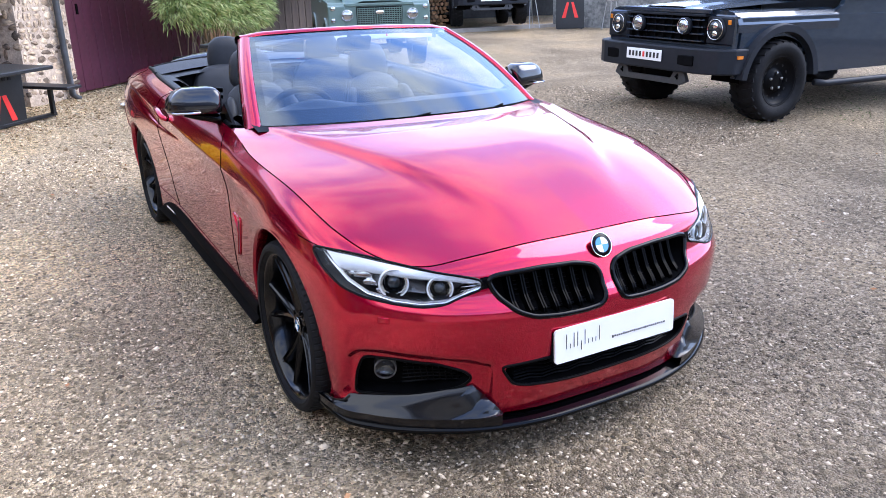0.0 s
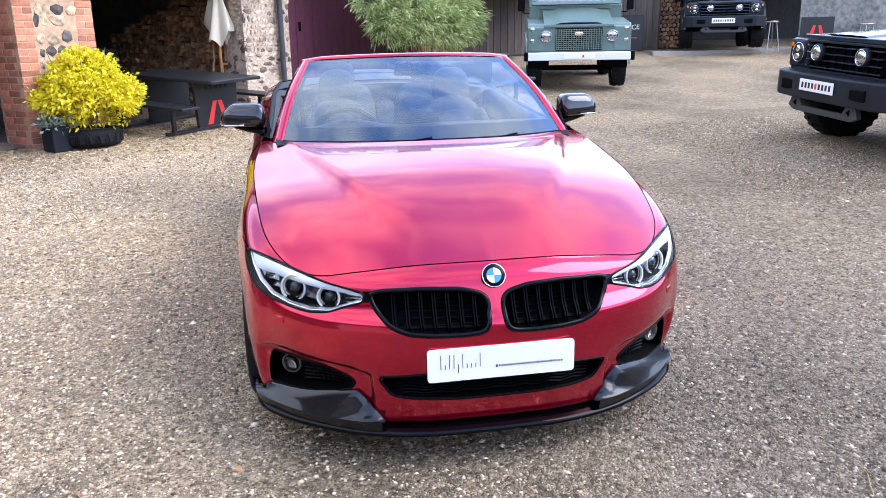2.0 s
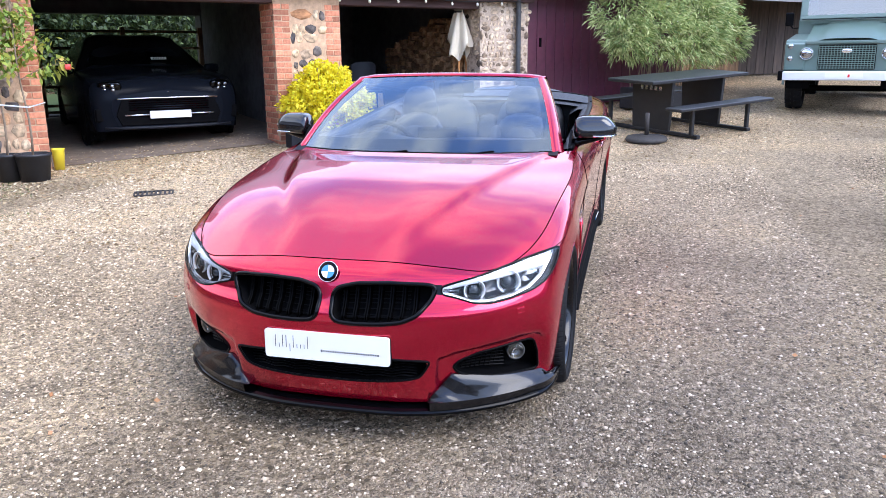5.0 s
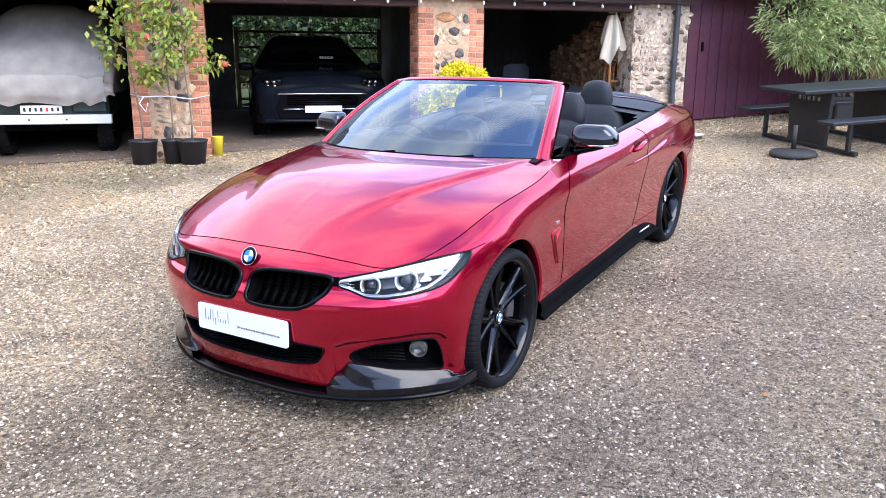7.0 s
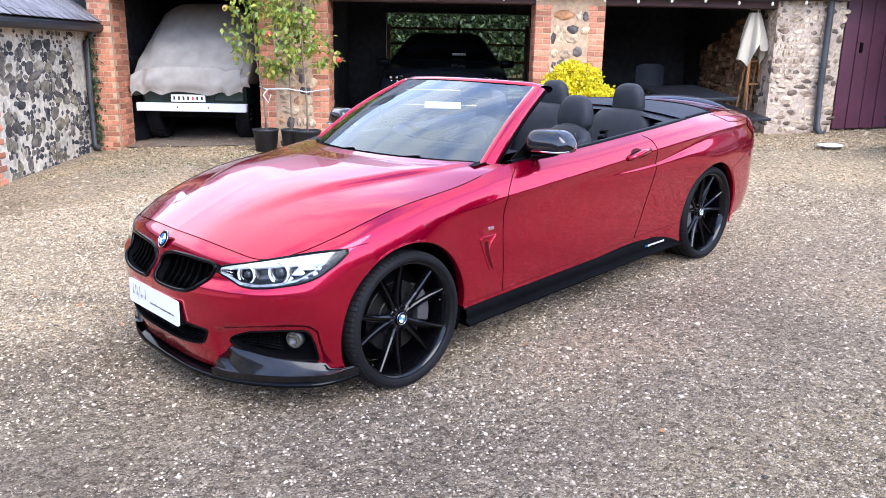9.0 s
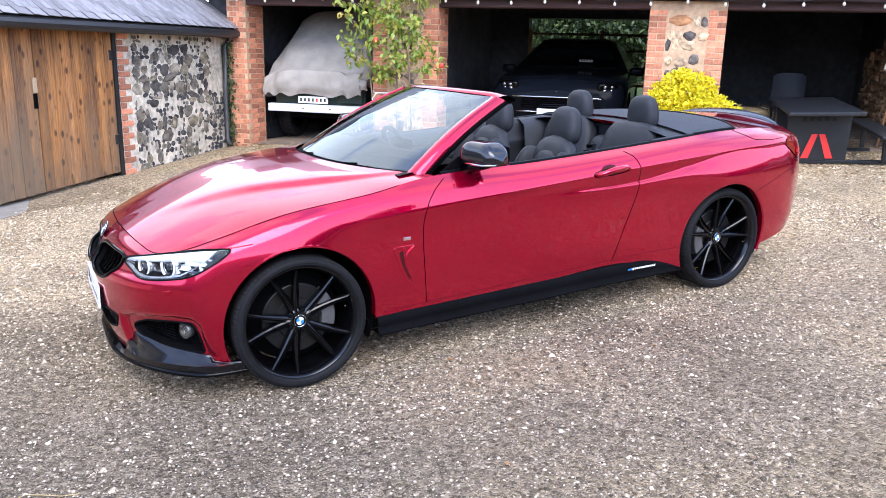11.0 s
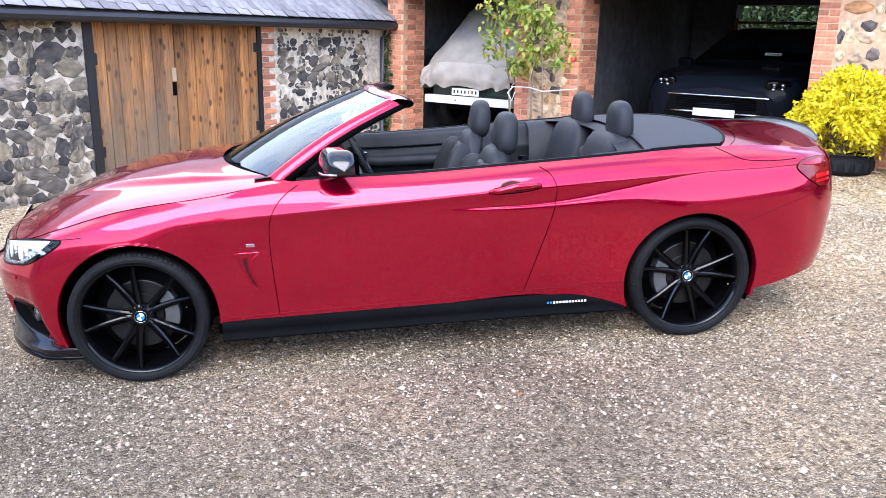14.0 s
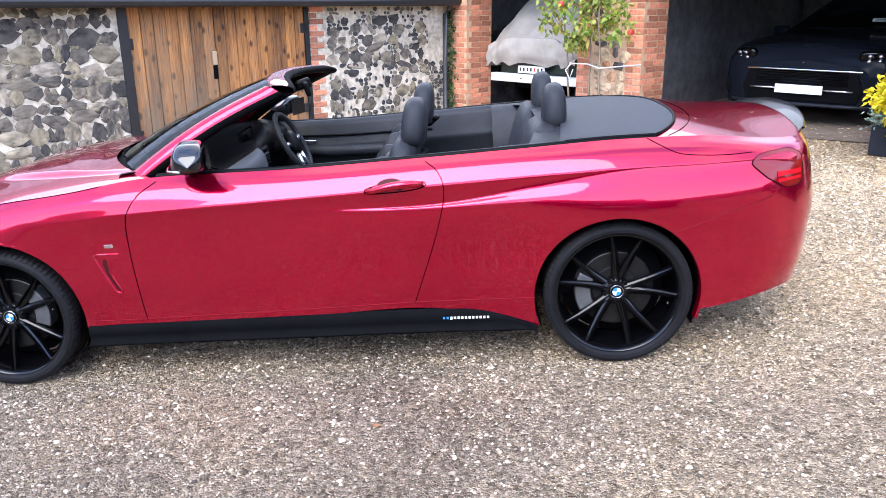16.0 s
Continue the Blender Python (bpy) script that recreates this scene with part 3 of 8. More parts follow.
    l.new(m3.outputs["Result"], m4.inputs["A"]), l.new(cr.outputs["Color"], m4.inputs["B"])
    l.new(m4.outputs["Result"], b.inputs["Base Color"])
    ad = n.new("ShaderNodeMath")
    ad.operation = "ADD"
    l.new(v1.outputs["Distance"], ad.inputs[0]), l.new(v2.outputs["Distance"], ad.inputs[1])
    bp = n.new("ShaderNodeBump")
    bp.invert = True
    bp.inputs["Strength"].default_value, bp.inputs["Distance"].default_value = 1.0, 0.032
    l.new(ad.outputs[0], bp.inputs["Height"])
    l.new(bp.outputs["Normal"], b.inputs["Normal"])
    l.new(b.outputs["BSDF"], out.inputs["Surface"])


ground_material()


def ground_sheet():
    xs = [-600, -200, -80, -40] + [-24 + 0.8 * k for k in range(71)] + [50, 90, 220, 600]
    ys = [-600, -200, -80, -40] + [-20 + 0.8 * k for k in range(61)] + [45, 90, 220, 600]
    vs = [(x, y, rise(x, y) + (0.006 * noise.noise(Vector((x * 0.7, y * 0.7, 0))))) for x in xs for y in ys]
    n = len(ys)
    fs = [(i * n + j, (i + 1) * n + j, (i + 1) * n + j + 1, i * n + j + 1) for i in range(len(xs) - 1) for j in range(n - 1)]
    return tagged(link("ground", (vs, fs), GRAVEL, smooth=True), "pale grey-brown gravel yard with loose pebbles", "ground", kind="structure")


ground_sheet()
rng = np.random.default_rng(7)


def scatter(name, pts, sizes, flat, material, label, category, seed=1):
    """Many small rough lumps as one object."""
    r = np.random.default_rng(seed)
    base = np.array([(1, 0, 0), (0, 1, 0), (-1, 0, 0), (0, -1, 0), (0, 0, 1), (0, 0, -1)], float)
    tri = np.array([(0, 1, 4), (1, 2, 4), (2, 3, 4), (3, 0, 4), (1, 0, 5), (2, 1, 5), (3, 2, 5), (0, 3, 5)])
    n = len(pts)
    a = r.uniform(0, 2 * math.pi, n)
    v = base[None] * (1 + r.uniform(-.3, .3, (n, 6, 1))) * np.stack([sizes, sizes * r.uniform(.6, 1, n), sizes * flat], 1)[:, None]
    x = v[:, :, 0] * np.cos(a)[:, None] - v[:, :, 1] * np.sin(a)[:, None]
    y = v[:, :, 0] * np.sin(a)[:, None] + v[:, :, 1] * np.cos(a)[:, None]
    co = np.stack([x, y, v[:, :, 2]], 2) + np.asarray(pts)[:, None]
    f = (tri[None] + 6 * np.arange(n)[:, None, None]).reshape(-1, 3)
    me = bpy.data.meshes.new(name)
    me.from_pydata(co.reshape(-1, 3).tolist(), [], f.tolist())
    me.materials.append(material)
    me.shade_smooth()
    return tagged(new(name, me), label, category, kind="stuff")


def ground_points(n, x0, x1, y0, y1, seed, yard=False):
    r = np.random.default_rng(seed)
    x, y = r.uniform(x0, x1, n), r.uniform(y0, y1, n)
    if yard:
        p = [YARD @ Vector((a, b, 0)) for a, b in zip(x, y)]
        x, y = np.array([q.x for q in p]), np.array([q.y for q in p])
    return np.stack([x, y, np.array([rise(a, b) + 0.006 * noise.noise(Vector((a * .7, b * .7, 0))) for a, b in zip(x, y)])], 1)


pp = ground_points(210000, -4.4, 5.2, -4.4, 4.2, 3)
scatter("gravel", pp, np.random.default_rng(5).gamma(2.0, .0019, len(pp)) + .0026, .55, PEBBLE, "loose mixed pebbles lying on the yard", "gravel")
pp = ground_points(6000, -4.4, 5.2, -4.4, 6.5, 8)
scatter("loose_stone", pp, np.random.default_rng(6).gamma(2.0, .0018, len(pp)) + .005, .5, PEBBLE, "larger loose stones strewn over the gravel", "stones", 4)


def leaf_mesh(name, pts, ways, length, width, material, label="", parent=None, droop=0.25, seed=1, category="", kind=""):
    """Many small pointed leaves, each bent in the middle, as one mesh."""
    r = np.random.default_rng(seed)
    pts, ways = np.asarray(pts, float), np.asarray(ways, float)
    n = len(pts)
    ways /= np.linalg.norm(ways, axis=1, keepdims=True) + 1e-9
    side = np.cross(ways, r.normal(size=(n, 3)))
    side /= np.linalg.norm(side, axis=1, keepdims=True) + 1e-9
    L = length * r.uniform(.6, 1.25, n)[:, None]
    W = width * r.uniform(.7, 1.2, n)[:, None]
    dn = np.array([0, 0, -1.0]) * L * droop
    mid = pts + ways * L * .5 + dn * .25
    v = np.stack([pts, mid - side * W / 2, pts + ways * L + dn, mid + side * W / 2], 1)
    f = (np.array([[0, 1, 2], [0, 2, 3]])[None] + 4 * np.arange(n)[:, None, None]).reshape(-1, 3)
    me = bpy.data.meshes.new(name)
    me.from_pydata(v.reshape(-1, 3).tolist(), [], f.tolist())
    me.materials.append(material)
    ob = new(name, me)
    if parent is not None:
        ob.parent = parent
    return tagged(ob, label, category, kind=kind)


lp = np.concatenate([ground_points(19000, 0.3, 14.0, -1.4, 1.3, 11, True), ground_points(7000, 0.3, 15.0, -4.2, -1.2, 13, True)])
rr = np.random.default_rng(2)
keep = rr.uniform(size=len(lp)) < np.clip(1.25 - rr.uniform(0, 1, len(lp)), 0, 1)
leaf_mesh("leaf_litter", lp[keep] + np.array([0, 0, .008]), rr.normal(size=(keep.sum(), 3)) * np.array([1, 1, .12]), .045, .018, LITTER, "dry leaves and straw along the shed front", droop=.1, category="leaf litter", kind="stuff")
lp = ground_points(90, -4, 6, -5, 5, 12)
leaf_mesh("fallen_leaf", lp + np.array([0, 0, .012]), rr.normal(size=(len(lp), 3)) * np.array([1, 1, .1]), .032, .02, island("orange_fallen_leaf", [(0, (0.34, 0.15, 0.06)), (1, (0.50, 0.26, 0.12))], 0.8), "single orange-brown leaves fallen on gravel", droop=.05, category="fallen leaves", kind="stuff")
mp = np.concatenate([ground_points(2600, 4.9, 8.6, 0.2, 3.6, 14), ground_points(4200, .2, 3.0, -2.3, -.4, 15, True)])
keep = np.array([noise.noise(Vector((p[0] * 1.3, p[1] * 1.3, 4))) > -.08 for p in mp])
leaf_mesh("moss", mp[keep] - np.array([0, 0, .004]), rr.normal(size=(keep.sum(), 3)) * np.array([1, 1, .5]) + np.array([0, 0, .35]), .035, .014, MOSS, "thin green moss and grass between the stones", category="moss", kind="stuff")
for px, py, rz, ln in ((1.0, -3.1, 20, .5), (-.75, -2.9, -35, .42), (-1.6, -2.6, 60, .3), (1.3, -2.6, 100, .25)):
    z = rise(px, py) + .01
    tagged(link("dry_stalk", tube([(px + ln * (k / 8 - .5) * math.cos(radians(rz)) + .05 * math.sin(k), py + ln * (k / 8 - .5) * math.sin(radians(rz)) + .05 * math.cos(k * .7), z) for k in range(9)], .0022, 4), STRAW), "thin dry stalk lying on the gravel", "stalk", group="stalks on the gravel")


def drain():
    c = YARD @ Vector((4.03, -2.1, 0))
    m = Matrix.Translation((c.x, c.y, rise(c.x, c.y) + .004)) @ Matrix.Rotation(radians(32), 4, "Z") @ Matrix.Rotation(.05, 4, "X")
    ob = thing("drain_grate", m, "rusty cast-iron drain grate set in gravel", "drain grate")
    part("frame", box(-.19, .19, -.10, -.085, -.02, .012, .003), IRON, ob), part("frame", box(-.19, .19, .085, .10, -.02, .012, .003), IRON, ob)
    part("frame", box(-.19, -.175, -.085, .085, -.02, .012, .003), IRON, ob), part("frame", box(.175, .19, -.085, .085, -.02, .012, .003), IRON, ob)
    for k in range(8):
        part("bar", box(-.16 + .043 * k, -.14 + .043 * k, -.085, .085, -.015, .010, .003), IRON, ob)
    part("sump", box(-.175, .175, -.085, .085, -.021, -.016), MATT_BLACK, ob)


drain()

# ---- buildings ----
def stone_meshes(material, n=10, seed=3, depth=.35, crown=.70):
    """Rough field stones, about one unit across, bulging along -Y."""
    r = random.Random(seed)
    out = []
    for i in range(n):
        bm = bmesh.new()
        k = r.choice((6, 7, 8))
        rad = [r.uniform(.42, .60) for _ in range(k)]
        ang = [2 * math.pi * (j + r.uniform(-.25, .25)) / k for j in range(k)]
        a = [bm.verts.new((rad[j] * math.cos(ang[j]), .10, rad[j] * math.sin(ang[j]))) for j in range(k)]
        b = [bm.verts.new((rad[j] * .93 * math.cos(ang[j]), -.10 * r.uniform(.6, 1.2), rad[j] * .93 * math.sin(ang[j]))) for j in range(k)]
        c = [bm.verts.new((rad[j] * crown * math.cos(ang[j]), -depth * r.uniform(.40, .75), rad[j] * crown * math.sin(ang[j]))) for j in range(k)]
        d = bm.verts.new((r.uniform(-.1, .1), -depth * r.uniform(.55, .8), r.uniform(-.1, .1)))
        for j in range(k):
            q = (j + 1) % k
            bm.faces.new((a[j], a[q], b[q], b[j])), bm.faces.new((b[j], b[q], c[q], c[j])), bm.faces.new((c[j], c[q], d))
        bmesh.ops.recalc_face_normals(bm, faces=bm.faces)
        me = bpy.data.meshes.new("stone")
        bm.to_mesh(me)
        bm.free()
        me.shade_smooth()
        me.materials.append(material)
        out.append(me)
    return out


def lay_stones(parent, meshes, x0, x1, z0, z1, size, place, seed=1, skip=0.0, depth=.05, name="stone", fit=.98):
    """Stones in rough courses over a face; place(x, z) gives the matrix of the face there."""
    r = random.Random(seed)
    z = z0
    while z < z1:
        h = size * r.uniform(.6, 1.25)
        x = x0 + r.uniform(-.3, .1) * size
        while x < x1:
            w = size * r.choice((.6, .85, 1.1, 1.5, 2.0)) * r.uniform(.85, 1.15)
            if r.random() >= skip and x + w / 2 < x1 + .02 and x + w / 2 > x0 - .02 and z + h < z1 + .05:
                o = new(name, r.choice(meshes))
                o.parent = parent
                sx = w * fit
                o.matrix_basis = place(x + w / 2, z + h / 2 + r.uniform(-.18, .18) * h) @ Matrix.Rotation(radians(r.uniform(-14, 14)), 4, "Y") @ Matrix.Diagonal((sx, depth * r.uniform(1.6, 3.0), h * r.uniform(.75, 1.2) * (fit + .02), 1))
            x += w
        z += h * .93


STONES_FLINT = stone_meshes(FLINT, 9, 5)
STONES_MIX = stone_meshes(PIER_STONE, 8, 9, .3, .80)
STONES_GREY = stone_meshes(RUBBLE, 12, 15, .22, .84)
STONES_INSET = stone_meshes(INSET, 10, 27, .18, .84)


def structure(name, bm, material, label, category, matrix=YARD, smooth=False):
    return tagged(link(name, bm, material, smooth=smooth, matrix=matrix), label, category, kind="structure")


# Barn front (X = 0), with its doorway
barn = structure("wall_barn", join(box(-.5, 0, -12, -4.93, -.8, 1.86), join(box(-.5, 0, -2.50, .05, -.6, 1.86), box(-.5, 0, -4.93, -2.50, 1.80, 1.86))), WHITEWASH, "rubble stone barn wall with flaking whitewash", "wall")
structure("wall_barn_back", box(-5.2, -4.9, -12, .05, -.8, 3.2), STONE, "plain stone back wall of the barn", "wall")
structure("wall_barn_end", box(-4.9, -.5, -12, -11.7, -.8, 3.2), STONE, "plain stone end wall of the barn", "wall")
front = lambda y, z: Matrix.Translation((0.004, y, z)) @ Matrix.Rotation(radians(90), 4, "Z")

# Slate roof of the barn
roof = structure("roof_barn", prism([(.16, 1.90), (-2.6, 3.75), (-5.3, 2.0), (-5.3, 1.9), (-2.6, 3.62), (.16, 1.82)], 12.3, "y", at=-12.1), GUTTER, "slate barn roof", "roof")
slate = box(-.098, .098, -.15, .15, 0, .007, .002)
slate_me = bpy.data.meshes.new("slate")
slate.to_mesh(slate_me)
slate_me.materials.append(SLATE)
r = random.Random(4)
pitch = math.atan2(1.85, 2.76)
for row in range(8):
    for k in range(36):
        y = -6.9 + .198 * k + (.099 if row % 2 else 0)
        if y > .1:
            continue
        d = .09 + .122 * row
        o = new("slate", slate_me)
        o.parent = roof
        o.matrix_basis = Matrix.Translation((.19 - d * math.cos(pitch), y, 1.905 + d * math.sin(pitch) + .004)) @ Matrix.Rotation(pitch, 4, "Y") @ pose(0, 0, 0, r.uniform(-.6, .6), 3.2, 90 + r.uniform(-1, 1))
structure("gutter_barn", tube([(.20, -12, 1.80), (.20, .26, 1.80)], .062, 10), GUTTER, "black half-round gutter along the barn eaves", "gutter")
structure("fascia_barn", box(.02, .14, -12, .1, 1.74, 1.88), GUTTER, "black fascia board under the barn eaves", "fascia")
structure("downpipe_barn", tube([(.20, -.14, 1.78), (.13, -.14, 1.70), (.06, -.14, 1.62), (.06, -.15, .9), (.06, -.15, .22), (.12, -.15, .16)], .034, 10), PIPE, "grey-black rainwater downpipe on the barn corner", "pipe", smooth=True)


def plank_door(name, y0, y1, boards, label):
    ob = thing(name, YARD @ Matrix.Translation((-.03, 0, 0)), label, "door", "barn doors")
    w = (y1 - y0) / boards
    for k in range(boards):
        a, b = y0 + w * k + .003, y0 + w * (k + 1) - .003
        zb = floor_at(0, (a + b) / 2) + .05
        part("board", box(-.012, .014 + .003 * ((k * 7) % 3), a, b, zb, 1.755 - .006 * ((k * 5) % 3), .004), PINE, ob)
    for z in (.45, 1.4):
        part("ledge", box(-.045, -.013, y0 + .04, y1 - .04, z, z + .12), PINE, ob)
    return ob


dl = plank_door("barn_door", -4.84, -3.83, 7, "closed weathered pine plank door, greyed at its foot")
dr = plank_door("barn_door", -3.82, -2.58, 9, "closed orange-brown pine plank door")
part("hasp", box(.018, .036, -3.885, -3.825, 1.09, 1.25, .006), BLOCK, dl, "pale wooden latch block")
part("latch_slot", box(.016, .022, -3.88, -3.825, .93, 1.085), MATT_BLACK, dl)
for z in (.42, 1.42):
    part("hinge", box(.012, .03, -2.64, -2.54, z, z + .12, .006), GUTTER, dr), part("hinge", box(.012, .03, -4.90, -4.80, z - .12, z, .006), GUTTER, dl)
structure("door_frame_barn", join(box(-.2, .03, -4.95, -4.85, -.3, 1.80), box(-.2, .0, -2.575, -2.51, -.2, 1.80)), GUTTER, "black door posts of the barn", "door frame")
structure("barn_threshold", prism([(-.1, floor_at(0, -4.9) + .03), (.35, floor_at(.3, -4.9) + .015), (.35, -.4), (-.1, -.4)], 2.5, "y", at=-4.95), CONCRETE, "worn concrete sill before the barn doors", "sill")

# Open-fronted shed
brick_bm = box(-.105, .105, -.05, .05, -.032, .032, .004)
BRICK_ME = bpy.data.meshes.new("brick")
brick_bm.to_mesh(BRICK_ME)
BRICK_ME.materials.append(BRICK)
half_bm = box(-.052, .052, -.05, .05, -.032, .032, .004)
HALF_ME = bpy.data.meshes.new("brick")
half_bm.to_mesh(HALF_ME)
HALF_ME.materials.append(BRICK)


def put_brick(parent, x, y, z, half, turned=False, seed=0):
    o = new("brick", HALF_ME if half else BRICK_ME)
    o.parent = parent
    rr_ = random.Random(seed)
    o.matrix_basis = pose(x + rr_.uniform(-.003, .003), y + rr_.uniform(-.003, .003), z, 0, rr_.uniform(-.8, .8), 90 if turned else 0)


def brick_pier(name, x0, x1, full, label):
    """A pier whose corners are brick, with rubble between; full: brick all over."""
    z0 = min(floor_at(x0, 0), floor_at(x1, 0)) - .1
    ob = structure(name, box(x0 + .002, x1 - .002, .001, .535, z0 - .3, 2.32), PIER_MORTAR, label, "pillar")
    n = int((2.28 - z0) / .075)
    for k in range(n):
        z = z0 + .035 + .075 * k
        for side, e in ((1, x0), (-1, x1)):
            long_ = (k % 2 == 0)
            if full:
                continue
            put_brick(ob, e + side * (.108 if long_ else .055), .047, z, not long_, seed=k * 7 + side)
            if not long_:
                put_brick(ob, e + side * .168, .047, z, True, seed=k * 11 + side)
            # cheek of the pier
            for j in range(2):
                put_brick(ob, e + side * .046, (.21 if not long_ else .155) + j * .22, z, False, True, k * 13 + j)
        if full:
            x = x0 + (.10 if k % 2 else .05)
            while x < x1 - .02:
                put_brick(ob, min(x, x1 - .055), .047, z, True, seed=k * 17 + int(x * 100))
                x += .112
            for j in range(2):
                put_brick(ob, x1 - .046, (.21 if k % 2 else .155) + j * .22, z, False, True, k * 19 + j)
    return ob


brick_pier("pillar_a", .05, .36, True, "red brick corner pillar of the shed")
pb = brick_pier("pillar_b", 2.36, 3.32, False, "pillar of red brick corners and rubble stone")
pc = brick_pier("pillar_c", 6.15, 7.10, False, "pillar of red brick corners and rubble stone")
flat = lambda x, z: Matrix.Translation((x, .004, z))
for ob, x0, x1, sd in ((pb, 2.36, 3.32, 1), (pc, 6.15, 7.10, 2)):
    lay_stones(ob, STONES_MIX, x0 + .25, x1 - .25, floor_at(x0, 0) + .02, 2.2, .15, flat, sd, .0, .030)
pd = structure("pier_d", box(9.44, 10.36, 0, .45, .1, 4.2), CREAM_MORTAR, "cream-mortared flint rubble pier", "wall")
lay_stones(pd, STONES_FLINT, 9.46, 10.34, floor_at(10, 0) + .0, 2.75, .10, lambda x, z: Matrix.Translation((x, .010, z)), 6, .12, .035)
lay_stones(pd, STONES_FLINT, .0, .45, floor_at(10, 0), 2.3, .12, lambda x, z: Matrix.Translation((9.452, x, z)) @ Matrix.Rotation(radians(-90), 4, "Z"), 8, .3, .04)
lay_stones(barn, STONES_GREY, -7.0, -4.97, -.42, 1.76, .145, front, 11, .02, .030, fit=1.08)
lay_stones(barn, STONES_GREY, -7.0, -4.97, -.42, 1.76, .075, front, 31, .55, .022)
lay_stones(barn, STONES_GREY, -2.22, -.50, -.15, 1.68, .145, front, 13, .40, .012, fit=1.02)
lay_stones(barn, STONES_INSET, -2.22, -.45, -.15, 1.72, .065, front, 14, .58, .010)
lay_stones(barn, STONES_INSET, -.50, -.02, -.15, .95, .07, front, 23, .45, .012)
for k in range(25):
    z = -.02 + .075 * k
    o = new("brick", BRICK_ME if k % 2 else HALF_ME)
    o.parent = barn
    o.matrix_basis = pose(-.040, -2.50 + (.105 if k % 2 else .055), z, 0, 0, 90)

structure("lintel_beam", box(.0, 9.45, .03, .30, 2.22, 2.40, .01), BEAM, "dark timber lintel across the shed bays", "beam")
structure("fascia_shed", box(-.1, 10.4, -.10, .02, 2.33, 2.56), BEAM, "dark red-brown eaves board", "fascia")
structure("gutter_shed", tube([(.2, -.20, 2.66), (10.3, -.20, 2.66)], .06, 10), GUTTER, "black gutter of the shed", "gutter")
structure("roof_shed", prism([(-.35, 2.62), (3.0, 4.9), (6.3, 2.6), (6.3, 2.5), (3.0, 4.72), (-.35, 2.50)], 23.0, "x", at=-.6), SLATE, "grey slate roof of the shed", "roof")
structure("downpipe_shed", tube([(10.0, -.18, 2.66), (10.06, -.10, 2.45), (10.12, -.07, 2.3), (10.12, -.07, 1.2), (10.14, -.07, .62), (10.20, -.14, .55)], .042, 10), PIPE, "black downpipe on the flint pier", "pipe", smooth=True)
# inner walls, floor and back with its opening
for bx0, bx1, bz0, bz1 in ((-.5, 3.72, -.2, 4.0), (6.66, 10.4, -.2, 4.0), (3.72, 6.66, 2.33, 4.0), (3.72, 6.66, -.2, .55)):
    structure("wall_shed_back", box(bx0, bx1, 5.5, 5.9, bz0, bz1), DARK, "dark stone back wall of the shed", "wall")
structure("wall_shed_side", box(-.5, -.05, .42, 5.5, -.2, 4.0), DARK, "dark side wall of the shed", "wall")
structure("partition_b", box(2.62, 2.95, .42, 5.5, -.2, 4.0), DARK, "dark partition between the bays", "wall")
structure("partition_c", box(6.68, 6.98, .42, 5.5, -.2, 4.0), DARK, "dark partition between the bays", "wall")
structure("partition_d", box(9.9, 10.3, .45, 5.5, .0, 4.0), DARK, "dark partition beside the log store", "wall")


def shed_floor(a, b):
    X, Y = -.4 + 10.7 * a, .15 + 5.3 * b
    return (X, Y, floor_at(X, Y) + .012)


structure("floor_shed", grid(shed_floor, 24, 12), EARTH, "brown earth floor of the shed", "floor", smooth=True)
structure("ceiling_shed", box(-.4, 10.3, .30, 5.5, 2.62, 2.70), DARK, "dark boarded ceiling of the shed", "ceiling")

# plum gate, fence and timber wall to the right
def boards(name, a, b, n, z1, material, label, category, thick=.03, group=""):
    """A screen of upright boards from a to b (yard frame)."""
    ob = thing(name, YARD, label, category, group, kind="structure")
    a, b = Vector((*a, 0)), Vector((*b, 0))
    ang = math.degrees(math.atan2(b.y - a.y, b.x - a.x))
    w = (b - a).length / n
    for k in range(n):
        p = a.lerp(b, (k + .5) / n)
        zb = floor_at(p.x, p.y) + .03
        part("board", box(-w / 2 + .004, w / 2 - .004, -thick / 2 - .003 * (k % 2), thick / 2, zb, z1 + .03 * math.sin(k * 2.1), .004), material, ob, matrix=Matrix.Translation((p.x, p.y, 0)) @ Matrix.Rotation(radians(ang), 4, "Z"))
    return ob


gate = boards("plum_gate", (10.42, .10), (13.9, .14), 18, 4.0, PLUM, "tall closed plum-painted plank gate", "gate")
part("latch_slot", box(10.66, 10.70, .07, .09, 1.66, 1.80), MATT_BLACK, gate)
boards("timber_fence", (13.95, .15), (17.2, 1.3), 20, 3.6, OLD_WOOD, "tall weathered timber fence boards", "fence")
BARN_BOARD = mat("dark_weathered_board", (0.135, 0.10, 0.078), 0.85, second=(0.05, 0.04, 0.034), scale=6, stretch=(5, 5, 0.4), bump=0.3, bscale=20, rand=0.25)
boards("timber_wall", (17.2, 1.3), (22.3, -1.58), 30, 4.0, BARN_BOARD, "weathered upright-boarded timber wall", "wall")
structure("post_far_bay", box(22.3, 22.46, -1.76, -1.58, .6, 4.0, .01), BARN_BOARD, "dark timber post at the far bay", "post")
# near-black wall colour holds the far bay's deep shade
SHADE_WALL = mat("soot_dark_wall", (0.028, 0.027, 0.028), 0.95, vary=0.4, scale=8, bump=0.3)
structure("slab_far_bay", prism([(7.95, 13.42), (12.6, 13.85), (16, 19), (8.95, 16.2)], 0.9, "z", at=.23), CONCRETE, "pale concrete floor slab of the far bay", "slab", Matrix.Identity(4))
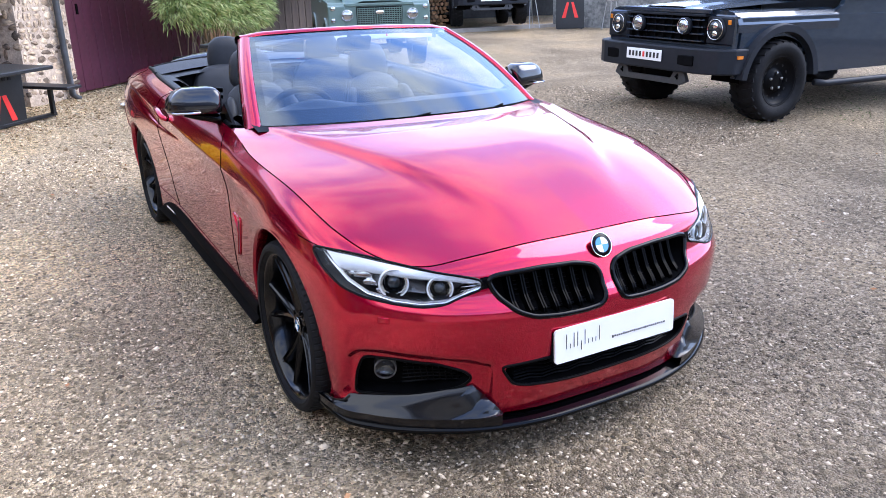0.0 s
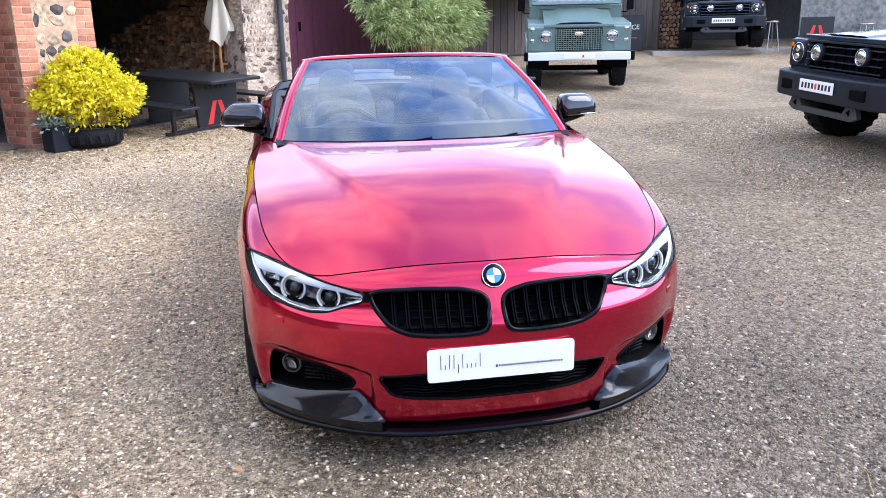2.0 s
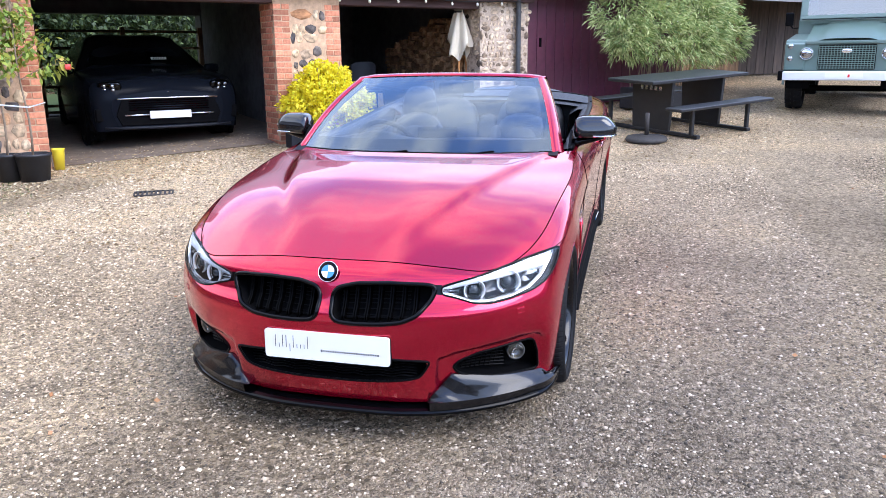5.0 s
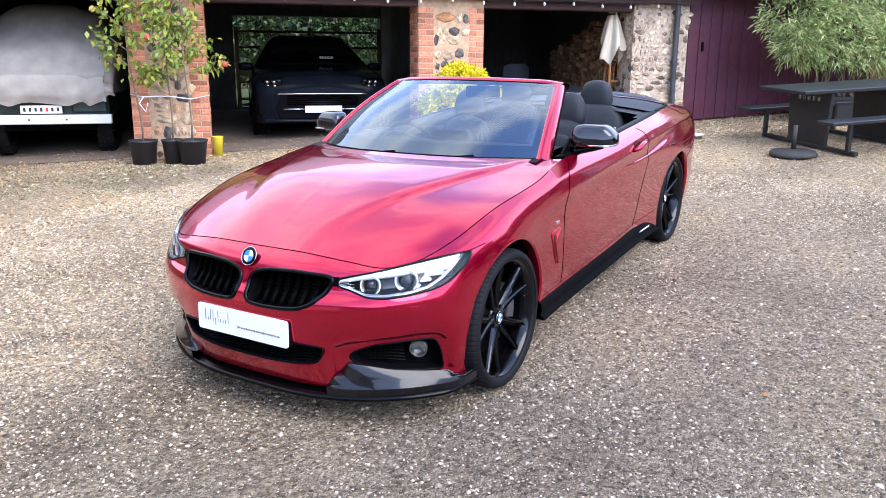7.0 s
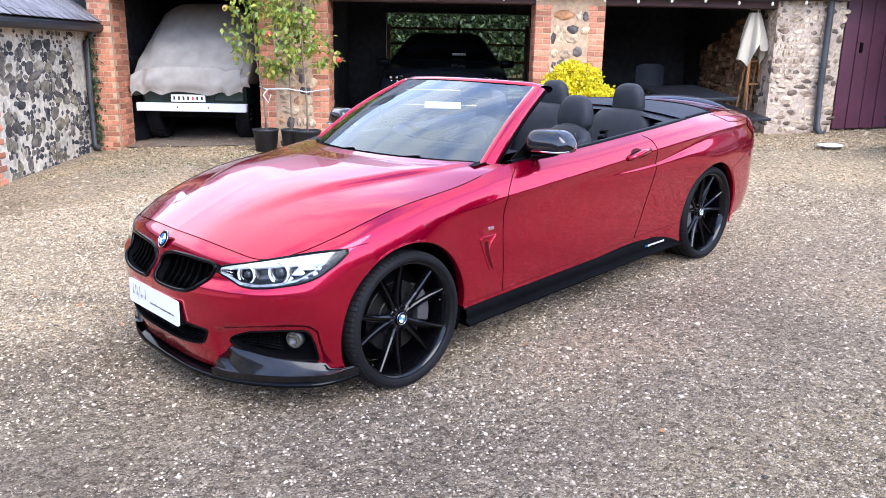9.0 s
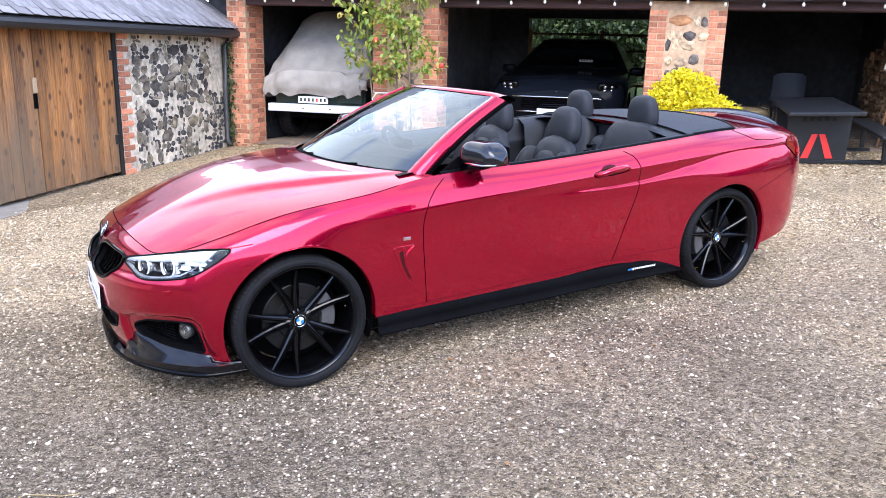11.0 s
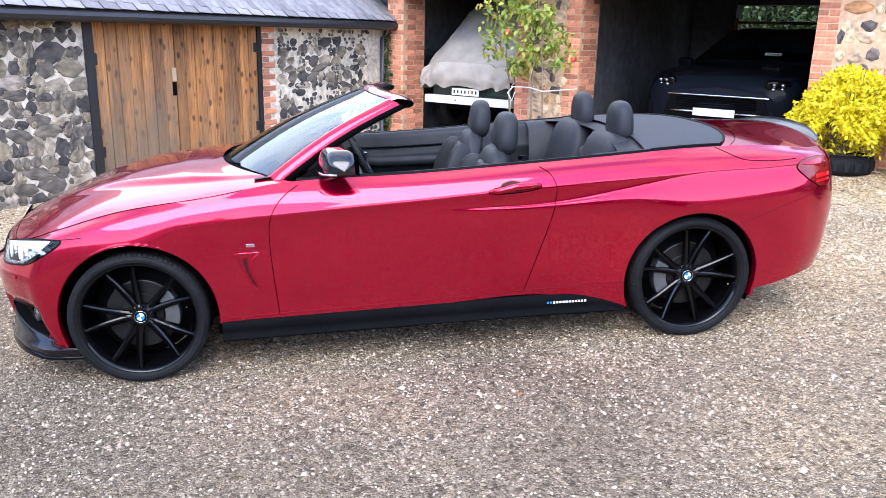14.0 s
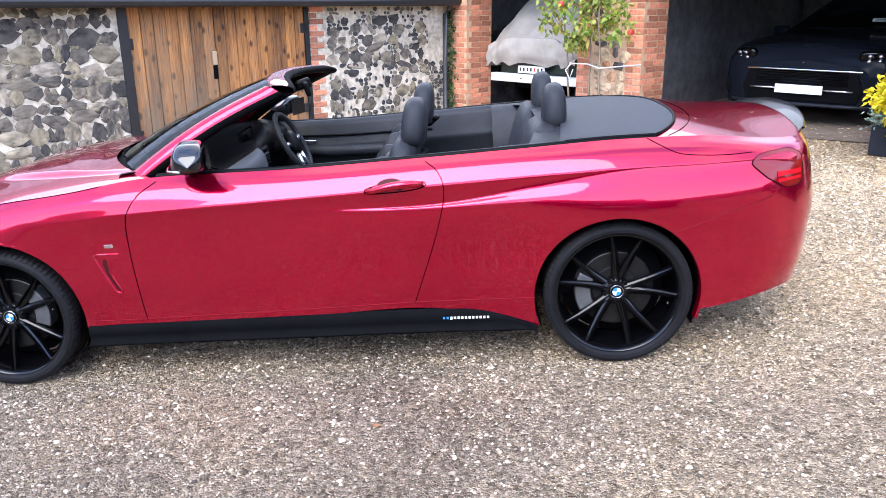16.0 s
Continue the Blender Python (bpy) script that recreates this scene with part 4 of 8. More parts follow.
structure("wall_far_bay", prism([(22.4, 2.4), (36, -5.4), (36.2, -5.1), (22.4, 2.8)], 5.5, "z", at=.3), SHADE_WALL, "back wall of the far bay, its deep shade painted in", "wall")
# unseen roof, extended over the parked nose only to shade the bay
structure("lintel_far_bay", prism([(20.7, -2.6), (32.6, -9.6), (36, -5.2), (22.4, 2.6)], .3, "z", at=3.5), BEAM, "unseen dark roof added to shade the far bay", "roof")
# plain walls that close the yard behind the walk
structure("wall_yard_south", box(-1, 24, -22.4, -22, -1.8, 3.2), STONE, "plain stone wall closing the yard", "wall")
structure("wall_yard_west", box(-1.4, -1, -22.4, -12, -1.8, 3.2), STONE, "plain stone wall closing the yard", "wall")
structure("wall_yard_east", box(23.6, 24, -22, -5, -1.5, 3.4), STONE, "plain stone wall closing the yard", "wall")

# festoon bulbs on a cable under the eaves
cable = [(x, -.13, 2.345 - .035 * abs(math.sin(x * 1.9))) for x in [.1 + .15 * k for k in range(68)]]
fest = thing("festoon_lights", YARD, "string of small pale bulbs on a dark cable", "string lights")
part("cable", tube(cable, .006, 5), GUTTER, fest)
for k in range(22):
    x = .3 + .45 * k
    z = 2.345 - .035 * abs(math.sin(x * 1.9))
    part("bulb", lathe([(.004, .0), (.016, -.012), (.021, -.034), (.013, -.052), (.001, -.056)], 10, "z"), BULB, fest, smooth=True, matrix=pose(x, -.13, z - .012))
    part("socket", lathe([(.012, .014), (.013, -.008), (.010, -.012)], 8, "z"), GUTTER, fest, matrix=pose(x, -.13, z))
# trees seen through the opening at the shed's back
r2_ = np.random.default_rng(21)
n = 70000
pts = np.stack([r2_.uniform(-1.0, 12.5, n), r2_.uniform(9.5, 13.0, n), r2_.uniform(.3, 6.0, n)], 1)
f = np.array([noise.noise(Vector(p * .8)) for p in pts])
pts = pts[f > -.42]
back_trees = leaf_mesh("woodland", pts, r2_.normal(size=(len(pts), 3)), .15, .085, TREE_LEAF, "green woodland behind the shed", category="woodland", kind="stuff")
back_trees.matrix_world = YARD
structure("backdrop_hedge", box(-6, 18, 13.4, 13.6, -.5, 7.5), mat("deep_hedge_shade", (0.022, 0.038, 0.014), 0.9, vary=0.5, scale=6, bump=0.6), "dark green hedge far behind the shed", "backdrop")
lawn = structure("lawn_behind", grid(lambda a, b: (0 + 11 * a, 5.95 + 3.6 * b, floor_at(11 * a, 6 + 3 * b) + .06), 8, 4), MOSS, "green grass behind the shed", "lawn")
fg = thing("field_gate", YARD, "dark five-bar field gate at the back of the bay", "gate")
for z in (.62, .95, 1.28, 1.62, 1.92):
    part("rail", tube([(3.74, 5.4, z + .1), (6.64, 5.4, z + .1)], .028, 6), OLD_WOOD, fg)
for x in (3.78, 5.2, 6.6):
    part("stile", box(x - .04, x + .04, 5.37, 5.43, .5, 2.1, .005), OLD_WOOD, fg)

# ---- the red convertible ----
# Car frame: +X its left side, Y from nose to tail, Z up from the ground under it
# Outline of the body from the nose's middle round the left side to the tail's middle, at six heights
SILL = [(0, -2.16, .19), (.25, -2.15, .19), (.45, -2.10, .19), (.62, -2.01, .19), (.75, -1.90, .19), (.83, -1.77, .19), (.86, -1.405, .20), (.86, -1.0, .275), (.855, -.6, .282),
        (.855, 0, .285), (.855, .6, .298), (.865, 1.05, .20), (.87, 1.42, .22), (.87, 1.80, .25), (.82, 2.08, .30), (.66, 2.26, .31), (.33, 2.34, .32), (0, 2.36, .32)]
LOW = [(0, -2.20, .34), (.25, -2.19, .34), (.46, -2.13, .35), (.63, -2.04, .36), (.765, -1.91, .37), (.855, -1.78, .37), (.885, -1.405, .38), (.875, -1.0, .40), (.868, -.6, .40),
       (.865, 0, .41), (.868, .6, .42), (.88, 1.05, .42), (.90, 1.42, .42), (.89, 1.80, .40), (.84, 2.09, .40), (.68, 2.28, .41), (.35, 2.37, .42), (0, 2.385, .42)]
MID = [(0, -2.205, .535), (.25, -2.195, .545), (.46, -2.143, .55), (.63, -2.06, .548), (.772, -1.925, .54), (.86, -1.78, .51), (.895, -1.405, .52), (.88, -1, .54), (.875, -.6, .54),
       (.872, 0, .54), (.877, .6, .55), (.89, 1.05, .56), (.912, 1.42, .58), (.90, 1.8, .56), (.85, 2.09, .54), (.695, 2.29, .54), (.36, 2.385, .55), (0, 2.40, .55)]
HIGH = [(0, -2.165, .61), (.25, -2.15, .61), (.46, -2.098, .61), (.63, -2.018, .615), (.765, -1.9, .62), (.855, -1.76, .635), (.905, -1.405, .675), (.882, -1, .69), (.880, -.6, .7),
    (.885, 0, .735), (.899, .6, .755), (.916, 1.05, .766), (.928, 1.42, .738), (.908, 1.8, .752), (.853, 2.1, .766), (.7, 2.3, .69), (.36, 2.4, .69), (0, 2.415, .69)]
SHOULDER = [(0, -2.12, .7), (.25, -2.105, .7), (.45, -2.066, .69), (.615, -1.998, .685), (.735, -1.875, .704), (.835, -1.72, .735), (.872, -1.405, .8), (.889, -1, .788), (.896, -.6, .810),
    (.897, 0, .838), (.897, .6, .868), (.893, 1.05, .885), (.887, 1.42, .896), (.868, 1.8, .899), (.815, 2.1, .897), (.67, 2.28, .89), (.35, 2.37, .88), (0, 2.385, .88)]
BELT = [(0, -2.06, .745), (.25, -2.05, .742), (.45, -2.02, .722), (.6, -1.975, .704), (.702, -1.872, .723), (.775, -1.7, .778), (.815, -1.405, .854), (.836, -1, .902), (.81, -.62, .95),
    (.8, 0, .955), (.8, .6, .976), (.795, 1.05, .994), (.77, 1.42, 1.006), (.74, 1.8, .998), (.69, 2.1, .965), (.58, 2.27, .955), (.32, 2.36, .955), (0, 2.38, .955)]

# Hollow just below the shoulder crease, from the front door to the tail
UNDER = [tuple(h + (s - h) * .6 for h, s in zip(a, b)) for a, b in zip(HIGH, SHOULDER)]
UNDER[8:15] = [(.889, -.6, .775), (.888, 0, .795), (.888, .6, .789), (.889, 1.05, .838), (.886, 1.42, .882), (.867, 1.8, .887), (.813, 2.1, .886)]


def spline(p, t):
    """Catmull-Rom through the rows of p at t = 0 .. len(p) - 1; t is an array."""
    p = np.asarray(p, float)
    n = len(p)
    q = np.vstack([2 * p[:1] - p[1:2], p, 2 * p[-1:] - p[-2:-1]])
    i = np.clip(np.floor(t).astype(int), 0, n - 2)
    f = (t - i)[:, None]
    a, b, c, d = q[i], q[i + 1], q[i + 2], q[i + 3]
    return 0.5 * (2 * b + (c - a) * f + (2 * a - 5 * b + 4 * c - d) * f ** 2 + (3 * b - a - 3 * c + d) * f ** 3)


NU, NV = 408, 60          # fine cells along and up the body
_u = np.linspace(0, 17, NU + 1)
_rows = np.stack([spline(r, _u) for r in (SILL, LOW, MID, HIGH, SHOULDER, BELT, UNDER)], 1)
_rows[:, :, 0] = np.maximum(_rows[:, :, 0], 0)
BODY = np.zeros((NU + 1, NV + 1, 3))
for _i in range(NU + 1):
    soft = spline(_rows[_i, :6], np.linspace(0, 5, NV + 1))
    low_part = spline(_rows[_i][[0, 1, 2, 3, 6, 4]], np.concatenate([np.linspace(0, 3, 31)[:-1], np.linspace(3, 5, 19)]))
    top_ctrl = np.vstack([_rows[_i, 4], (_rows[_i, 4] * .5 + _rows[_i, 5] * .5) + np.array([.013, 0, .011]) * min(1, _rows[_i, 4, 0] / .5), _rows[_i, 5]])
    top_part = spline(top_ctrl, np.linspace(0, 2, 13))
    crease = np.vstack([low_part, top_part[1:]])
    k = np.clip((_u[_i] - 6.0) / 1.5, 0, 1) * np.clip((15.2 - _u[_i]) / 1.5, 0, 1)
    BODY[_i] = soft * (1 - k) + crease * k
BODY[0, :, 0] = 0
BODY[-1, :, 0] = 0


def inside_poly(poly, a, b):
    """Whether (a, b), arrays, lie inside the polygon."""
    r = np.zeros(a.shape, bool)
    n = len(poly)
    for k in range(n):
        (x1, y1), (x2, y2) = poly[k], poly[(k + 1) % n]
        c = (y1 > b) != (y2 > b)
        r ^= c & (a < (x2 - x1) * (b - y1) / ((y2 - y1) or 1e-9) + x1)
    return r


def edge_gap(poly, a, b):
    """Distance of (a, b), arrays, from the polygon's outline, and the nearest place on it."""
    best, na, nb = np.full(a.shape, 9.0), a.copy(), b.copy()
    n = len(poly)
    for k in range(n):
        (x1, y1), (x2, y2) = poly[k], poly[(k + 1) % n]
        dx, dy = x2 - x1, y2 - y1
        t = np.clip(((a - x1) * dx + (b - y1) * dy) / (dx * dx + dy * dy + 1e-12), 0, 1)
        px, py = x1 + t * dx, y1 + t * dy
        d = np.hypot(a - px, b - py)
        w = d < best
        best, na, nb = np.where(w, d, best), np.where(w, px, na), np.where(w, py, nb)
    return best, na, nb


def dent(poly, depth, plane, soft=0.022):
    """Sinks the skin inside the polygon."""
    k = 0 if plane == "xz" else 1
    m = inside_poly(poly, BODY[:, :, k], BODY[:, :, 2]) & ((BODY[:, :, 1] < -1.6) if k == 0 else (BODY[:, :, 0] > 0.6))
    f = np.clip(edge_gap(poly, BODY[:, :, k], BODY[:, :, 2])[0] / soft, 0, 1) * m
    f = f * f * (3 - 2 * f)
    du, dv = np.gradient(BODY, axis=0), np.gradient(BODY, axis=1)
    n = np.cross(du, dv)
    n /= np.linalg.norm(n, axis=2, keepdims=True) + 1e-9
    s = np.sign((n * (BODY - np.array([0, 0, .5]))).sum(2, keepdims=True))
    BODY[:] = BODY - n * s * (f * depth)[:, :, None]


# Outlines on the nose, (x, z), on the car's left half
KIDNEY = [(.025, .634), (.043, .657), (.118, .674), (.244, .679), (.39, .673), (.428, .664), (.41, .616), (.366, .57), (.308, .546), (.221, .538), (.12, .535), (.051, .539), (.03, .557)]
LAMP = [(0.442, 0.664), (0.444, 0.636), (0.498, 0.623), (0.568, 0.599), (0.63, 0.594), (0.695, 0.599), (0.775, 0.612), (0.820, 0.636), (0.849, 0.684), (0.853, 0.738), (0.79, 0.736), (0.73, 0.725), (0.63, 0.704), (0.56, 0.69), (0.49, 0.676)]
FOG = [(.481, .336), (.51, .362), (.587, .390), (.70, .398), (.772, .393), (.786, .33), (.788, .246), (.731, .250), (.623, .268), (.51, .300)]
FOG_FRAME = [(.42, .30), (.43, .39), (.505, .415), (.62, .432), (.74, .438), (.80, .43), (.832, .40), (.838, .22), (.80, .18), (.42, .18)]
LOW_GRILLE = [(-.414, .38), (-.25, .395), (.25, .395), (.414, .38), (.37, .309), (.312, .298), (.12, .287), (-.12, .287), (-.312, .298), (-.37, .309)]
VENT = [(-.911, .626), (-.787, .628), (-.831, .595), (-.851, .548), (-.801, .435), (-.836, .445), (-.888, .563)]
dent(FOG_FRAME, 0.024, "xz", 0.022)


def on_body(a, b, plane="xz", lift=0.0, lo=0, hi=NU):
    """The body's point at (x, z) of the nose or tail, or at (y, z) of the side, lifted off it."""
    i0, i1 = {"xz": (0, 6 * 24 + 12), "yz": (5 * 24 - 6, 15 * 24 + 8)}.get(plane, (lo, hi))
    k = 1 if plane == "yz" else 0
    s = BODY[i0:i1]
    d = (s[:, :, k] - a) ** 2 + (s[:, :, 2] - b) ** 2
    i, j = np.unravel_index(np.argmin(d), d.shape)
    i, j = min(max(i, 1), s.shape[0] - 2), min(max(j, 1), NV - 1)
    p, du, dv = s[i, j], (s[i + 1, j] - s[i - 1, j]) / 2, (s[i, j + 1] - s[i, j - 1]) / 2
    m = np.array([[du[k], dv[k]], [du[2], dv[2]]])
    try:
        e = np.linalg.solve(m, np.array([a - p[k], b - p[2]]))
        e = np.clip(e, -2, 2)
    except np.linalg.LinAlgError:
        e = np.zeros(2)
    n = np.cross(du, dv)
    n = n / (np.linalg.norm(n) + 1e-9)
    if n[0] < 0 and plane == "yz" or plane == "xz" and n[1] > 0 or plane == "tail" and n[1] < 0:
        n = -n
    q = p + du * e[0] + dv * e[1] + n * lift
    return Vector(q)
CAR_AT = Matrix.Translation((0.035, 0, 0.10)) @ Matrix.Rotation(0.052, 4, "X")
HUBS = ((-1.391, 0.328), (1.420, 0.328))
ARCHES = ((-1.386, 0.330, 0.377), (1.414, 0.328, 0.368))  # y, z, radius
car = thing("convertible_car", CAR_AT, "glossy metallic red two-door convertible with its roof folded down", "car")


def mirror_of(ob, name=None):
    """The same part on the car's right side."""
    me = ob.data.copy()
    me.transform(Matrix.Diagonal((-1, 1, 1, 1)))
    me.flip_normals()
    o = new(ob.name.split(".")[0], me)
    o.parent = ob.parent
    if "label" in ob:
        o["label"] = ob["label"]
    return o


def fine(poly, step=0.012, plane_closed=True):
    """The polygon's outline in short steps, with its corners softened."""
    p = np.array(poly, float)
    n = len(p)
    out = []
    for k in range(n if plane_closed else n - 1):
        a, b = p[k], p[(k + 1) % n]
        m = max(1, int(np.hypot(*(b - a)) / step))
        out += [a + (b - a) * i / m for i in range(m)]
    if not plane_closed:
        out.append(p[-1])
    q = np.array(out)
    if plane_closed:
        for _ in range(2):
            q = (np.roll(q, 1, 0) + 2 * q + np.roll(q, -1, 0)) / 4
    return [tuple(v) for v in q]


def face_out(ob, way):
    """Turns a pane's faces towards the given side."""
    if sum((p.normal * p.area for p in ob.data.polygons), Vector()).dot(Vector(way)) < 0:
        ob.data.flip_normals()
    return ob


def body_shell():
    co = BODY.copy()
    cut = np.zeros((NU + 1, NV + 1), bool)
    for hy, hz, ARCH in ARCHES:
        d = np.hypot(co[:, :, 1] - hy, co[:, :, 2] - hz)
        side = co[:, :, 0] > 0.6
        cut |= side & (d < ARCH)
    gone = cut[:-1, :-1] & cut[1:, :-1] & cut[1:, 1:] & cut[:-1, 1:]
    # the cells that straddle an arch end on its circle
    for hy, hz, ARCH in ARCHES:
        d = np.hypot(co[:, :, 1] - hy, co[:, :, 2] - hz)
        f = np.where(cut & (d < ARCH), ARCH / np.maximum(d, 1e-6), 1)
        co[:, :, 1] = hy + (co[:, :, 1] - hy) * f
        co[:, :, 2] = hz + (co[:, :, 2] - hz) * f
    # the cells that straddle an opening of the nose end on its outline
    for poly in (KIDNEY, LAMP, FOG, LOW_GRILLE):
        soft = fine(poly)
        hole = inside_poly(soft, BODY[:, :, 0], BODY[:, :, 2]) & (BODY[:, :, 1] < -1.6)
        whole = hole[:-1, :-1] & hole[1:, :-1] & hole[1:, 1:] & hole[:-1, 1:]
        gone |= whole
        some = (hole[:-1, :-1] | hole[1:, :-1] | hole[1:, 1:] | hole[:-1, 1:]) & ~whole
        keep = np.zeros_like(hole)
        keep[:-1, :-1] |= some
        keep[1:, :-1] |= some
        keep[1:, 1:] |= some
        keep[:-1, 1:] |= some
        _, na, nb = edge_gap(soft, BODY[:, :, 0], BODY[:, :, 2])
        for i, j in zip(*np.nonzero(hole & keep)):
            co[i, j] = on_body(na[i, j], nb[i, j])
    vs, fs = [], []
    for sx in (1, -1):
        base = len(vs)
        vs += [(sx * p[0], p[1], p[2]) for p in co.reshape(-1, 3)]
        for i in range(NU):
            for j in range(NV):
                if gone[i, j]:
                    continue
                q = [base + i * (NV + 1) + j, base + (i + 1) * (NV + 1) + j, base + (i + 1) * (NV + 1) + j + 1, base + i * (NV + 1) + j + 1]
                fs.append(q if sx > 0 else q[::-1])
    bm = bmesh.new()
    me = bpy.data.meshes.new("t")
    me.from_pydata(vs, [], fs)
    bm.from_mesh(me)
    bmesh.ops.delete(bm, geom=[v for v in bm.verts if not v.link_faces], context="VERTS")
    bmesh.ops.remove_doubles(bm, verts=[v for v in bm.verts if abs(v.co.x) < 1e-4], dist=1e-4)
    part("body_shell", bm, PAINT, car, smooth=True)


body_shell()


def nose_point(x, z, lift=0.0):
    v = on_body(abs(x), z, "xz", lift)
    return Vector((-v.x if x < 0 else v.x, v.y, v.z))


def side_point(y, z, lift=0.0):
    return on_body(y, z, "yz", lift)


def loop_tube(pts, r, seg=6):
    """A closed round bar."""
    bm = bmesh.new()
    n, rings = len(pts), []
    for i in range(n):
        d = (pts[(i + 1) % n] - pts[i - 1]).normalized()
        a = d.cross(Vector((0, 1, 0.2))).normalized()
        b = d.cross(a)
        rings.append([bm.verts.new(pts[i] + r * (math.cos(2 * math.pi * k / seg) * a + math.sin(2 * math.pi * k / seg) * b)) for k in range(seg)])
    for i in range(n):
        p, q = rings[i], rings[(i + 1) % n]
        for k in range(seg):
            bm.faces.new((p[k], p[(k + 1) % seg], q[(k + 1) % seg], q[k]))
    bmesh.ops.recalc_face_normals(bm, faces=bm.faces)
    return bm


def recess(rim, back, shrink=0.9):
    """A hollow behind a closed rim of points: walls and a floor, moved by back."""
    bm = bmesh.new()
    c = sum(rim, Vector()) / len(rim)
    a = [bm.verts.new(p) for p in rim]
    b = [bm.verts.new(c + (p - c) * shrink + back) for p in rim]
    n = len(a)
    for k in range(n):
        bm.faces.new((a[k], a[(k + 1) % n], b[(k + 1) % n], b[k]))
    mid = bm.verts.new(sum((v.co for v in b), Vector()) / n)
    for k in range(n):
        bm.faces.new((b[k], b[(k + 1) % n], mid))
    bmesh.ops.recalc_face_normals(bm, faces=bm.faces)
    return bm


def ring_edge(s):
    """The upper rim of the body from the nose's middle (s = 0) to its tail."""
    return Vector(spline(BELT, np.array([s]))[0])


# Bonnet: a sheet spanned by the nose edge, the wing seams and the windscreen's foot
def glass_foot(s, y=0.0):
    return Vector((0.71 * s, -0.985 + 0.265 * abs(s) ** 2.2, 0.99 - 0.025 * s * s))


def bonnet_point(s, t):
    front = ring_edge(4.3 * abs(s))
    rear = Vector((0.81 * s, -1.02 + 0.40 * abs(s) ** 2.4, 0.985 - 0.035 * s * s))
    side = ring_edge(4.3 + (8.0 - 4.3) * t)
    c0, c1 = ring_edge(4.3), ring_edge(8.0)
    k = abs(s)
    e = Vector((side.x * k, side.y, side.z))
    lin = Vector((k * (c0.x * (1 - t) + c1.x * t), c0.y * (1 - t) + c1.y * t, c0.z * (1 - t) + c1.z * t))
    p = front * (1 - t) + rear_abs(rear) * t + (e - lin) * (k ** 1.6)
    x = p.x
    fall = (1 - k ** 4)
    p.z += 0.062 * fall * math.sin(math.pi * min(1, t * 1.06)) * (1 - 0.35 * t)
    # a sharp fold from the screen's corner towards the badge, dying out before the nose
    crease = 0.205 + 0.48 * t
    step = 1 / (1 + math.exp((x - crease) / (0.009 + 0.02 * (1 - t) ** 2)))
    p.z += 0.021 * step * max(0.0, min(1.0, t / 0.55)) ** 1.3 * max(0.0, min(1.0, (1.05 - t) / 0.25))
    return Vector((math.copysign(p.x, s) if s else 0, p.y, p.z))


def rear_abs(v):
    return Vector((abs(v.x), v.y, v.z))


part("bonnet", grid(lambda a, b: bonnet_point(2 * a - 1, b) + Vector((0, 0, 0.0005)), 160, 70), PAINT, car, smooth=True)


def seam(pts, width=0.0045, up=(1, 0, 0)):
    return tube(pts, width / 2, 5)


SEAM = mat("panel_gap_shadow", (0.004, 0.001, 0.001), 0.95, spec=0.0)
FAINT_SEAM = mat("faint_panel_gap", (0.13, 0.002, 0.008), 0.5, 0.4, spec=0.1)
part("bonnet_seam", seam([ring_edge(4.3 * abs(s / 30)) * 1 if s >= 0 else Vector((-ring_edge(4.3 * abs(s / 30)).x, *ring_edge(4.3 * abs(s / 30)).yz)) for s in range(-30, 31)]), SEAM, car)
ob = part("bonnet_seam", seam([ring_edge(4.3 + 3.1 * k / 30) for k in range(31)] + [Vector((.82 - .11 * k / 8, -.80 + .12 * (k / 8) ** 0.7, .928 + .035 * (k / 8) ** 0.8)) for k in range(1, 9)]), SEAM, car)
mirror_of(ob)

# Door, boot and bumper seams on the flank
def flank_curve(ctrl, n=24, lift=0.0004):
    c = spline(ctrl, np.linspace(0, len(ctrl) - 1, n))
    return [side_point(a, b, lift) for a, b in c]


for ctrl in ([(-.59, .935), (-.672, .878), (-.728, .782), (-.74, .625), (-.724, .30)], [(.60, .962), (.652, .921), (.673, .83), (.626, .64), (.513, .325)],
             [(1.555, 1.003), (1.60, .979), (1.68, .944), (1.80, .931), (1.90, .928), (1.985, .93)], [(1.66, .622), (1.78, .662), (1.90, .703), (2.05, .745), (2.09, .772)],
             [(-.97, .305), (-.70, .305), (0, .318), (.5, .33), (1.05, .335)]):
    faint = ctrl[0][0] in (-.97, 1.66)
    mirror_of(part("panel_seam", seam(flank_curve(ctrl, 40), 0.0048 if faint else 0.0038), FAINT_SEAM if faint else SEAM, car))
mirror_of(part("panel_seam", seam([nose_point(x, z, .0005) for x, z in fine([(.838, .738), (.852, .742), (.866, .748)], .01, False)] , 0.004), SEAM, car))

